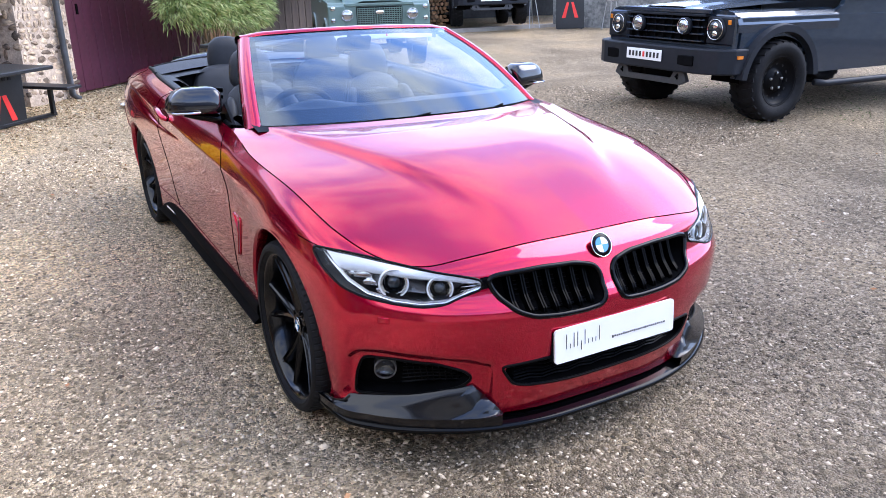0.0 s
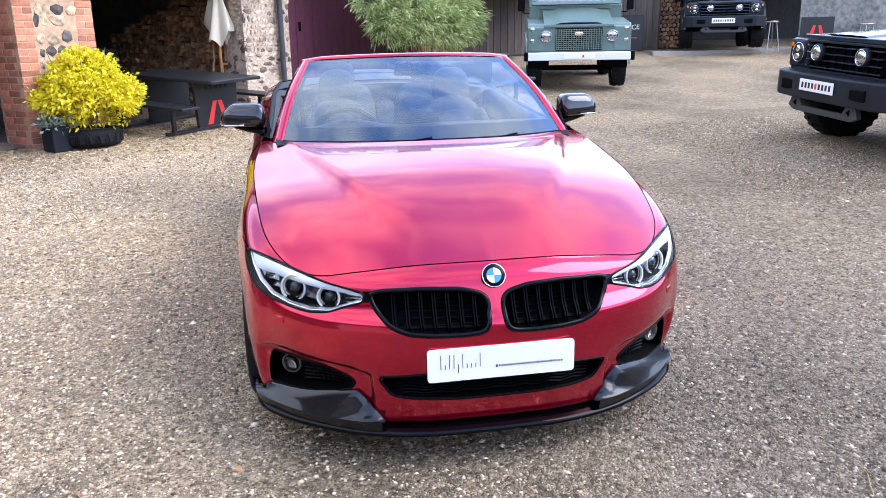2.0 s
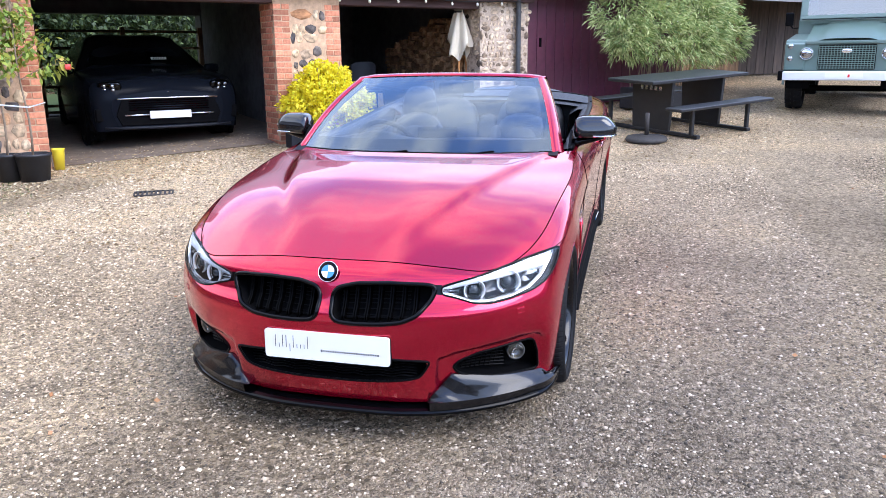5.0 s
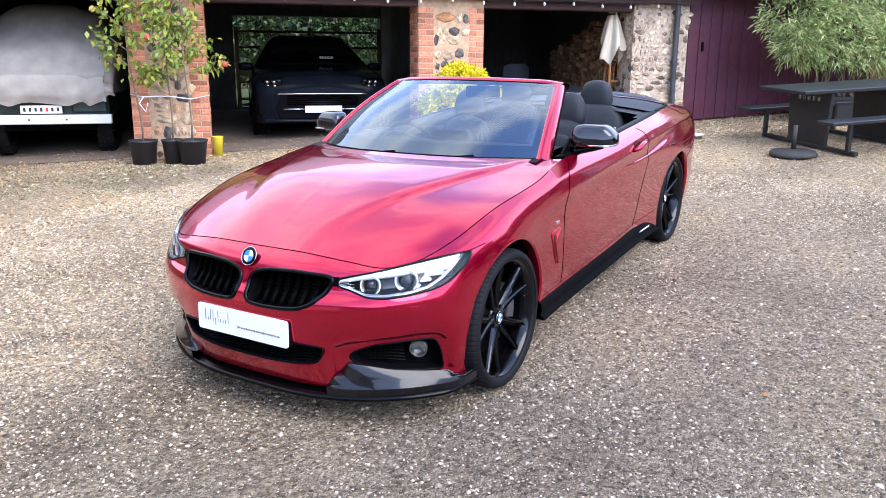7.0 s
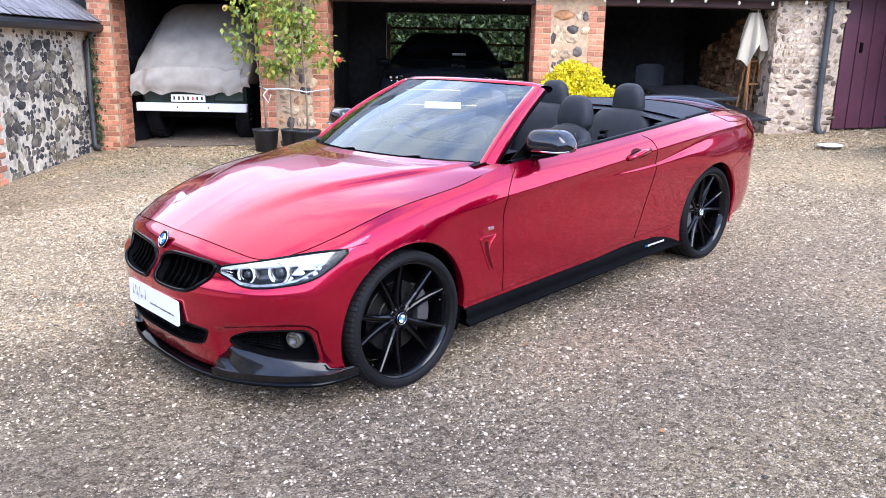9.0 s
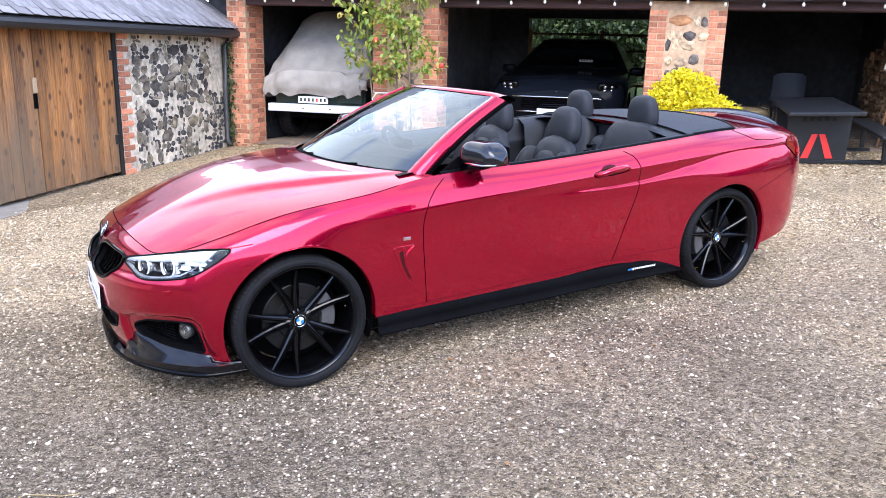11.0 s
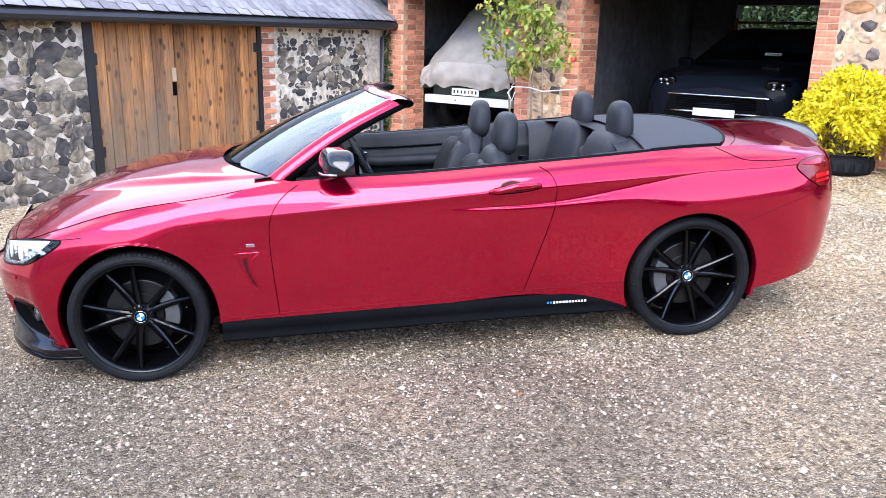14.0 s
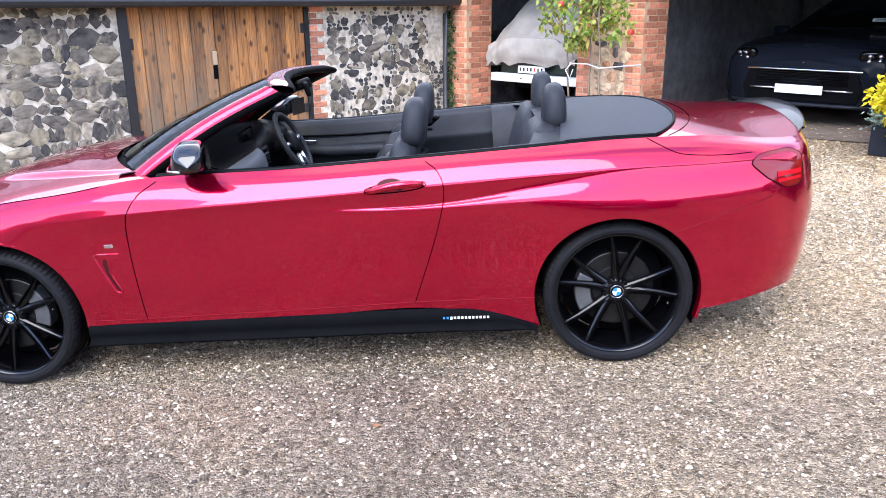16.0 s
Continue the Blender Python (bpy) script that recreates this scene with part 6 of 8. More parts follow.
# door mirrors
def door_mirror():
    ctr = Vector((.90, -.40, 1.03))
    def skin(a, b):
        # a round the housing, b from its inner to its outer end; flat foot, top falling outwards
        an = 2 * math.pi * a
        x = -.112 + .240 * b
        near, cy, cz = (1 - (1 - b) ** 12) ** .4, math.cos(an), math.sin(an)
        drop = max(0.0, (b - .66) / .34)
        y = math.copysign(abs(cy) ** .5, cy) * .068 * near * (1 - b ** 9) ** .5
        z = math.copysign(abs(cz) ** .42, cz)
        z = .080 * z * near * (1 - .10 * b - .80 * drop ** 1.7) if z > 0 else .046 * z * near * (1 - .25 * b)
        if b in (0, 1):
            y, z = 0.0, -.012 * b
        if y < 0:
            y *= 1.20 - .40 * max(0, z / .08)
        return ctr + Vector((x, y - .02 + .055 * b, z + .004))
    ob = part("door_mirror", grid(skin, 36, 20), MIRROR_CAP, car, "gloss black door mirror with a clear indicator strip", True)
    part("mirror_glass", grid(lambda a, b: ctr + Vector((-.085 + .17 * a, .060 + .045 * a, -.042 + .10 * b)), 4, 4), CHROME, ob)
    part("indicator_strip", tube([ctr + Vector((.0, -.090, -.022)), ctr + Vector((.05, -.078, -.023)), ctr + Vector((.095, -.060, -.024)), ctr + Vector((.122, .0, -.024))], .0055, 6), CLEAR, ob, smooth=True)
    part("mirror_base", tube([ctr + Vector((.055, 0, -.040)), ctr + Vector((0, -.01, -.046)), ctr + Vector((-.07, -.02, -.058)), ctr + Vector((-.115, -.05, -.072))], .018, 8, radii=[.008, .018, .024, .03]), GLOSS_BLACK, ob, smooth=True)
    tri = prism([(-.60, .945), (-.34, .965), (-.38, .985), (-.46, 1.04)], .012, "x", at=.775)
    part("mirror_sail", tri, SATIN_BLACK, ob)
    m2 = mirror_of(ob)
    mirror_children(ob, m2)


door_mirror()

# belt trim: black seal with a bright edge along door and quarter
belt = [ring_edge(8.05 + (12.45 - 8.05) * k / 60) for k in range(61)]
mirror_of(part("belt_seal", sheet([[p + Vector((-.002, 0, .001)), p + Vector((-.004, 0, .010)), p + Vector((-.020, 0, .012)), p + Vector((-.035, 0, .006)), p + Vector((-.045, 0, -.02))] for p in belt]), SATIN_BLACK, car, smooth=True))
# door cards and quarter lining
mirror_of(part("door_card", sheet([[p + Vector((-.035, 0, .006)), p + Vector((-.060, 0, .002)), p + Vector((-.085, 0, -.03)), p + Vector((-.075, 0, -.10)), p + Vector((-.10, 0, -.14)), p + Vector((-.10, 0, -.17)), p + Vector((-.075, 0, -.20)), p + Vector((-.09, 0, -.60))] for p in belt[:40]]), LEATHER, car, smooth=True))
mirror_of(part("armrest", tube([(.70, -.45, .80), (.685, -.1, .775), (.69, .35, .77), (.70, .5, .78)], .035, 10, radii=[.02, .035, .036, .015]), LEATHER, car, smooth=True))
mirror_of(part("door_trim_strip", tube([(.712, -.5, .872), (.714, 0, .866), (.716, .55, .872)], .007, 6), SATIN_BLACK, car, smooth=True))
mirror_of(part("inner_handle", tube([(.70, -.30, .84), (.685, -.24, .842), (.69, -.18, .84)], .008, 6), CHROME, car, smooth=True))

# outer handles
hb = part("door_handle", tube([side_point(.342, .856, .004), side_point(.38, .862, .024), side_point(.46, .870, .032), side_point(.54, .875, .028), side_point(.585, .876, .006)], .014, 10, radii=[.010, .016, .018, .017, .012]), PAINT, car, smooth=True)
mirror_of(hb)
mirror_of(part("handle_gap", loop_tube([side_point(.465 + .132 * math.copysign(abs(math.cos(a)) ** .8, math.cos(a)), .868 + .010 * math.cos(a) + .0185 * math.copysign(abs(math.sin(a)) ** .7, math.sin(a)), .001) for a in [2 * math.pi * k / 36 for k in range(36)]], .0022), SEAM, car, smooth=True))
# dark red ellipse on the skin paints the shadow in the handle's cup
cup = bmesh.new()
cc = [cup.verts.new(side_point(.448 + .060 * math.cos(a), .876 + .030 * math.sin(a), .0025)) for a in [2 * math.pi * k / 24 for k in range(24)]]
mid = cup.verts.new(side_point(.448, .876, .001))
for k in range(24):
    cup.faces.new((cc[k], cc[(k + 1) % 24], mid))
bmesh.ops.recalc_face_normals(cup, faces=cup.faces)
mirror_of(part("handle_cup", cup, mat("red_paint_shade", (0.05, 0.0008, 0.003), 0.5, spec=0.2), car, smooth=True))

# tail: rear deck from belt to belt
def deck(s, t):
    """s across, t from the cockpit's rear (y about 1.2) to the tail edge."""
    e = ring_edge(11.4 + (17.0 - 11.4) * (t * (0.52 + .48 * t)))
    k = abs(s)
    yc = 1.26 + (2.40 - 1.26) * t
    side_u = 11.4 + 4.0 * t
    e = ring_edge(side_u)
    x = e.x * k
    y = yc + (e.y - yc) * k ** 2.2
    crown = .052 * (1 - t) + .050 * t
    z = e.z + crown * (1 - k ** 2.1)
    return Vector((math.copysign(x, s) if s else 0, y, z))


part("tonneau_cover", grid(lambda a, b: deck((2 * a - 1) * .975, -.02 + (.48 - .20 * abs(2 * a - 1) ** 2.5) * b) + Vector((0, 0, .0025 + .006 * math.sin(math.pi * b) * math.sin(math.pi * a) ** .5)), 40, 16), FABRIC, car, "black padded roof cover panel", True)
part("boot_lid", grid(lambda a, b: deck(2 * a - 1, (.44 - .20 * abs(2 * a - 1) ** 2.5) + (.56 + .20 * abs(2 * a - 1) ** 2.5) * b), 60, 60), PAINT, car, smooth=True)
part("boot_seam", seam([deck((2 * k / 40 - 1) * .985, .53 - .23 * abs(2 * k / 40 - 1) ** 2.5) + Vector((0, 0, .0006)) for k in range(41)], 0.0035, (0, 1, 0)), SEAM, car)
part("tonneau_seal", tube([deck((2 * k / 40 - 1) * .98, .463 - .20 * abs(2 * k / 40 - 1) ** 2.5) + Vector((0, 0, .004)) for k in range(41)], .007, 6), SATIN_BLACK, car, smooth=True)
mirror_of(part("tonneau_seal", tube([deck(.985, .26 * k / 12) + Vector((0, 0, .006)) for k in range(13)], .009, 6), SATIN_BLACK, car, smooth=True))
# boot spoiler lip
def lip_row(s):
    e = deck(s, .935)
    b = deck(s, 1.0)
    h = .014 * (1 - abs(s) ** 6)
    return [e + Vector((0, 0, .002)), e.lerp(b, .5) + Vector((0, 0, .010 + h * .3)), b + Vector((0, .012, .012 + h)), b + Vector((0, .020, .006 + h)), b + Vector((0, .006, -.004))]


part("boot_spoiler", sheet([lip_row(-.97 + 1.94 * k / 40) for k in range(41)]), CARBON, car, "dark carbon lip spoiler on the boot lid", True)

# tail lamps
BRIGHT_RED = mat("bright_red_lens", (0.55, 0.004, 0.012), 0.15, coat=0.4)
TAIL = [(1.972, .886), (2.0, .915), (2.06, .926), (2.16, .928), (2.215, .905), (2.22, .80), (2.19, .775), (2.12, .778), (2.04, .825)]  # y, z
tb = bmesh.new()
q = [side_point(y, z, .004) for y, z in fine(TAIL, .012)]
ctr = tb.verts.new(side_point(2.10, .86, .010))
vv = [tb.verts.new(p) for p in q]
for k in range(len(vv)):
    tb.faces.new((vv[k], vv[(k + 1) % len(vv)], ctr))
bmesh.ops.recalc_face_normals(tb, faces=tb.faces)
tl = part("tail_light", tb, TAIL_RED, car, "red tail light", True)
part("lamp_edge", loop_tube(q, .0013, 5), SATIN_BLACK, tl)
for z0, z1 in ((.822, .842), (.800, .812)):
    part("light_bar", sheet([[side_point(y, z0 + .02 * (y - 2.05), .0095 if y < 2.19 else .006), side_point(y, z1 + .02 * (y - 2.05), .0105 if y < 2.19 else .006)] for y in [2.085 + .012 * k for k in range(11)]]), BRIGHT_RED, tl, smooth=True)
m2 = mirror_of(tl)
mirror_children(tl, m2)

# side skirts
def skirt_row(y):
    top = .278 + .012 * min(1, max(0, (y + .96) / 1.3))
    if y > .72:
        top = .290 - .095 * ((y - .72) / .34) ** 1.6
    p = side_point(y, max(top, .29))
    x = p.x
    return [Vector((x - .004, y, top + .004)), Vector((x + .008, y, top - .004)), Vector((x + .012, y, .235 if top > .25 else top - .008)), Vector((x + .004, y, .212 if top > .22 else .192)), Vector((x + .026, y, .198 if top > .2 else .190)), Vector((x + .028, y, .188)), Vector((x - .08, y, .188))]


sk = part("side_skirt", sheet([skirt_row(-1.005 + 2.06 * k / 50) for k in range(51)]), MATT_BLACK, car, "satin black side skirt with white lettering", True)
for k in range(13):
    y = .64 + .0165 * k
    part("print_bar", box(-.001, .001, -.005, .005, -.0055 if k != 2 else -.0075, .0055, 0), WHITE if k > 1 else BLUE, sk, matrix=Matrix.Translation((side_point(y, .32).x + .0125, y, .252)))
m2 = mirror_of(sk)
mirror_children(sk, m2)
# wing vent edge and small emblem
mirror_of(part("wing_emblem", box(-.0015, .0015, -.02, .02, -.008, .008, .001), CHROME, car, matrix=Matrix.Translation(side_point(-.832, .664, .001))))


# wheels
def wheel():
    # rim: lip, deep barrel that narrows inwards, closed ring
    ob = part("wheel", lathe([(.236, -.100), (.268, -.104), (.272, -.09), (.266, -.06), (.264, .06), (.270, .088), (.280, .095), (.284, .101), (.279, .105), (.271, .100), (.263, .084), (.255, .060), (.250, .0), (.240, -.06)], 72, close=True), RIM_BLACK, car, "gloss black multi-spoke alloy wheel", True, pose(.765, HUBS[0][0], HUBS[0][1], 15))
    ty = part("tyre", lathe([(.262, -.098), (.285, -.118), (.305, -.121), (.317, -.113), (.3245, -.098), (.3270, -.080), (.3275, 0), (.3270, .080), (.3245, .098), (.317, .113), (.305, .121), (.293, .118), (.283, .110), (.276, .102)], 72, close=True), RUBBER, ob, smooth=True)
    vs, fs = [], []
    for sx in (-1, 1):
        for k in range(84):
            a0, da = 2 * math.pi * (k + .3 * sx) / 84, 2 * math.pi / 84 * .40
            base = len(vs)
            # a block that runs from the tread over the shoulder
            for x, r, tw in ((.050, .3262, -.5), (.078, .3268, -.1), (.096, .3250, .15), (.1115, .3180, .25)):
                for da2, up in ((-da, -.003), (-da * .8, .0022), (da * .8, .0022), (da, -.003)):
                    an = a0 + da2 + tw * da
                    vs.append((sx * (x + (up * .5 if x > .09 else 0)), (r + up) * math.sin(an), (r + up) * math.cos(an)))
            for i in range(3):
                for j in range(3):
                    q = [base + 4 * i + j, base + 4 * i + j + 1, base + 4 * i + j + 5, base + 4 * i + j + 4]
                    fs.append(q if sx < 0 else q[::-1])
            fs.append([base + 12, base + 13, base + 14, base + 15])
    me = bpy.data.meshes.new("t")
    me.from_pydata(vs, [], fs)
    b = bmesh.new()
    b.from_mesh(me)
    tagged(part("tread_pattern", b, TREAD, ty), kind="stuff")
    for x in (-.03, .03):
        part("tread_groove", lathe([(.3279, x - .004), (.3279, x + .004), (.326, x + .004), (.326, x - .004)], 72, close=True), MATT_BLACK, ty)
    part("bead_ring", lathe([(.2895, .1155), (.2910, .1185), (.2935, .1195), (.2945, .1180)], 64, close=True), RUBBER, ty, smooth=True)
    # five forks of two spokes that spread towards the rim
    for k in range(10):
        mid, side = 72 * (k // 2), -1 if k % 2 else 1
        s = bmesh.new()
        rows = []
        for f in (0, .12, .25, .45, .7, 1):
            r = .040 + (.262 - .040) * f
            an = math.radians(side * (9 + 5.5 * f if f > .2 else 9 + 2 * f))
            w = .0215 - .0085 * f
            x = .056 + .030 * f ** 1.5
            d = .040 - .014 * f
            ca, sa = math.cos(an), math.sin(an)
            sec = [(x - d, -w), (x - .012, -w), (x - .004, -w * .80), (x + .002, -w * .42), (x - .010, -w * .16), (x - .010, w * .16), (x + .002, w * .42), (x - .004, w * .80), (x - .012, w), (x - d, w)]
            rows.append([s.verts.new((px, r * sa + o * ca, r * ca - o * sa)) for px, o in sec])
        for p, q in zip(rows, rows[1:]):
            for i in range(10):
                s.faces.new((p[i], p[(i + 1) % 10], q[(i + 1) % 10], q[i]))
        bmesh.ops.recalc_face_normals(s, faces=s.faces)
        part("spoke", moved(s, Matrix.Rotation(math.radians(mid), 4, "X")), RIM_BLACK, ob)
    part("wheel_hub", lathe([(.066, .01), (.066, .040), (.052, .054), (.036, .058), (.032, .054)], 40), RIM_BLACK, ob, smooth=True)
    for k in range(5):
        a = 2 * math.pi * (k + .5) / 5
        part("wheel_bolt", lathe([(.009, .055), (.009, .061), (.006, .062)], 6), SATIN_BLACK, ob, matrix=pose(0, .054 * math.sin(a), .054 * math.cos(a)))
    badge("hub_badge", (.060, 0, 0), (1, 0, 0), .030, ob)
    part("valve", tube([(.07, .235, -.02), (.085, .228, -.02)], .004, 6), CHROME, ob)
    part("brake_disc", lathe([(.172, -.012), (.172, .012), (.168, .014), (.105, .014), (.10, .02), (.07, .02)], 48), DISC, ob, smooth=False)
    part("brake_shield", lathe([(.235, -.07), (.232, -.062), (.10, -.05), (.06, -.04)], 40), MATT_BLACK, ob, smooth=True)
    return ob


w0 = wheel()
caliper = prism([(r * math.cos(a), r * math.sin(a)) for r, a in [(.185, radians(v)) for v in range(-32, 33, 8)] + [(.115, radians(v)) for v in range(32, -33, -8)]], .07, "x", .006, -.02)
part("brake_caliper", caliper, CALIPER, w0, "cast grey brake caliper", matrix=pose(0, 0, 0, -2, 0, 0))
for hy, hz in HUBS:
    for sx in (1, -1):
        if hy < 0 and sx > 0:
            continue
        w = copy_thing(w0, pose(sx * .765, hy, hz, -9 if hy > 0 else 15, 0, 0 if sx > 0 else 180))
        w.parent = car
        for c in w.children:
            if c.name.startswith("brake_caliper") and hy > 0:
                c.matrix_basis = pose(0, 0, 0, 191, 0, 0)

# ---- cockpit ----
part("cockpit_floor", box(-.74, .74, -.75, 1.25, .30, .33), MATT_BLACK, car)
part("bulkhead", box(-.66, .66, 1.205, 1.235, .33, 1.0, .01), LEATHER, car)
part("firewall", box(-.74, .74, -.82, -.78, .3, .93), MATT_BLACK, car)
def padded(w, d, h, taper=.18, n=3.2, lean=0.0):
    """A rounded pad that narrows towards its top; lean moves its top along Y."""
    b = bmesh.new()
    bmesh.ops.create_uvsphere(b, u_segments=28, v_segments=16, radius=1)
    for v in b.verts:
        u = v.co.normalized()
        k = (abs(u.x) ** n + abs(u.y) ** n + abs(u.z) ** n) ** (-1 / n)
        p = u * k
        f = 1 - taper * (p.z * .5 + .5)
        v.co = Vector((p.x * w / 2 * f, p.y * d / 2 * (1 - .35 * taper * (p.z + 1)) + lean * (p.z * .5 + .5), p.z * h / 2))
    return b


def dash(a, b):
    x = -.74 + 1.48 * a
    prof = [(-.80, .955), (-.62, .985), (-.50, .985), (-.40, .955), (-.36, .90), (-.37, .78), (-.42, .62)]
    p = spline(prof, np.array([b * 6]))[0]
    hood = .045 * math.exp(-((x + .36) / .16) ** 2) * math.exp(-((p[0] + .44) / .09) ** 2)
    swell = .12 / (1 + math.exp(-(x - .05) / .06)) * b ** .6
    return (x, p[0] + swell, p[1] + hood)


part("dashboard", grid(dash, 56, 24), SATIN_BLACK, car, smooth=True)
# paler grey paints the sky's reflection on the dashboard's passenger side
DASH_PANEL = mat("grey_satin_panel", (0.10, 0.105, 0.115), 0.36, 0.3, vary=0.08, scale=30)
part("dash_panel", sheet([[Vector(dash(.60 + .38 * k / 12, .52 + .22 * j / 4)) + Vector((0, .004, .002)) for j in range(5)] for k in range(13)]), DASH_PANEL, car, "satin dashboard panel with the sky's reflection painted light grey", True)
part("dash_trim", tube([Vector(dash(.58 + .41 * k / 12, .78)) + Vector((0, .006, 0)) for k in range(13)], .007, 8), SILVER, car, smooth=True)
for x in (.60, .10, -.10, -.62):
    y = dash((x + .74) / 1.48, .66)[1]
    av = part("air_vent", box(x - .06, x + .06, y - .02, y + .010, .845, .915, .008), GLOSS_BLACK, car)
    for k in range(4):
        part("vent_slat", box(x - .052, x + .052, y + .006, y + .016, .853 + .016 * k, .859 + .016 * k), SATIN_BLACK, av)
part("centre_screen", box(-.12, .12, -.42, -.405, .955, 1.035, .008), GLOSS_BLACK, car)
binnacle = part("instrument_cluster", box(-.51, -.23, -.46, -.40, .87, .985, .02, seg=2), GLOSS_BLACK, car)
for x in (-.43, -.31):
    part("dial", lathe([(.046, 0), (.046, .006), (.040, .006), (.040, 0)], 24, "y", True), SILVER, binnacle, smooth=True, matrix=pose(x, -.402, .925))
part("centre_console", box(-.12, .12, -.42, .70, .33, .66, .03, seg=2), LEATHER, car, smooth=False)
part("gear_lever", tube([(0, .05, .66), (0, .06, .74), (0, .07, .77)], .02, 10, radii=[.012, .02, .022]), GLOSS_BLACK, car, smooth=True)
sw = part("steering_wheel", lathe([(.182 + .016 * math.cos(a), .016 * math.sin(a)) for a in [2 * math.pi * k / 12 for k in range(12)]], 40, "y", True), LEATHER, car, smooth=True, matrix=pose(-.37, -.25, .890, 26, 0, 0))
part("wheel_boss", padded(.17, .06, .15, .15, 2.6), SATIN_BLACK, sw, smooth=True)
for a, b in (((-.17, 0, .01), (-.06, -.01, 0)), ((.17, 0, .01), (.06, -.01, 0)), ((-.03, -.01, -.04), (-.055, 0, -.17)), ((.03, -.01, -.04), (.055, 0, -.17))):
    part("wheel_spoke", tube([a, b], .016, 8), SILVER, sw, "silver-trimmed spoke", True)
part("steering_column", tube([(-.37, -.27, .905), (-.37, -.45, .82)], .04, 10), MATT_BLACK, car)


def cushion(w, d, h, bow=.02, seg=8):
    """A padded block, w wide, d deep, h thick, with swollen faces."""
    b = bmesh.new()
    bmesh.ops.create_cube(b, size=1)
    bmesh.ops.subdivide_edges(b, edges=b.edges[:], cuts=seg, use_grid_fill=True)
    for v in b.verts:
        x, y, z = v.co * 2
        rx = x * math.sqrt(max(0, 1 - .28 * y * y - .28 * z * z + .1 * y * y * z * z))
        ry = y * math.sqrt(max(0, 1 - .28 * x * x - .28 * z * z + .1 * x * x * z * z))
        rz = z * math.sqrt(max(0, 1 - .28 * y * y - .28 * x * x + .1 * y * y * x * x))
        v.co = Vector((rx * w / 2, ry * d / 2, rz * h / 2))
    return b


def front_seat(x):
    base = part("front_seat", cushion(.50, .54, .20), LEATHER, car, "anthracite leather sports seat", True, pose(x, .10, .43, 6))
    back = part("backrest", padded(.52, .17, .64, .30, 3.6), LEATHER, base, smooth=True, matrix=pose(0, .33, .23, -20))
    for sx in (1, -1):
        part("side_bolster", padded(.12, .25, .54, .35, 2.8), LEATHER, back, smooth=True, matrix=pose(sx * .195, -.055, -.03, 0, sx * -7, sx * 12))
        part("seat_bolster", padded(.10, .46, .14, .2, 2.8), LEATHER, base, smooth=True, matrix=pose(sx * .22, 0, .07))
        part("headrest_post", tube([(sx * .055, .02, .26), (sx * .052, .03, .36)], .007, 6), CHROME, back, smooth=True)
    part("back_panel", padded(.28, .10, .50, .15, 3.2), LEATHER, back, smooth=True, matrix=pose(0, -.055, -.02))
    part("shoulder_shell", padded(.34, .15, .22, .42, 2.8), LEATHER, back, smooth=True, matrix=pose(0, .015, .235, 0))
    part("headrest", padded(.275, .135, .235, .22, 3.0, .02), LEATHER, back, smooth=True, matrix=pose(0, .02, .395, 12))
    part("belt_guide", tube([(.16 if x > 0 else -.16, .10, .30), (.20 if x > 0 else -.20, .12, .31), (.21 if x > 0 else -.21, .09, .27), (.17 if x > 0 else -.17, .08, .26)], .014, 8), SATIN_BLACK, back, smooth=True)
    return base


front_seat(.37)
front_seat(-.37)
rb = part("rear_bench", cushion(1.16, .46, .20), LEATHER, car, "anthracite leather rear bench", True, pose(0, .88, .52, 6))
for x in (-.33, .33):
    bk = part("rear_backrest", padded(.56, .18, .56, .12, 4.0), LEATHER, rb, smooth=True, matrix=pose(x, .235, .23, -20))
    part("rear_headrest", padded(.265, .125, .225, .20, 3.0, .015), LEATHER, bk, smooth=True, matrix=pose(0, .02, .345, 18))
part("rear_centre", cushion(.16, .14, .42), LEATHER, rb, smooth=True, matrix=pose(0, .24, .18, -20))
part("rear_shelf", grid(lambda a, b: deck((2 * a - 1) * .98, -.10 + .13 * b) + Vector((0, -.02, -.012)), 30, 6), LEATHER, car, smooth=True)
mirror_of(part("quarter_lining", sheet([[p + Vector((-.035, 0, .004)), p + Vector((-.10, 0, .0)), p + Vector((-.16, 0, -.04)), p + Vector((-.18, 0, -.30)), p + Vector((-.18, 0, -.6))] for p in belt[36:54]]), LEATHER, car, smooth=True))

# ---- other vehicles ----
def arch_profile(y0, y1, zs, hubs, r, top):
    """A side outline: sill with two wheel openings, closed by the points of top."""
    out = [(y0, zs)]
    for hy, hz in hubs:
        a0 = math.asin(max(-1, min(1, (zs - hz) / r)))
        out += [(hy - r * math.cos(a), hz + r * math.sin(a)) for a in [a0 + (math.pi - 2 * a0) * k / 14 for k in range(15)]]
    out.append((y1, zs))
    return out + top


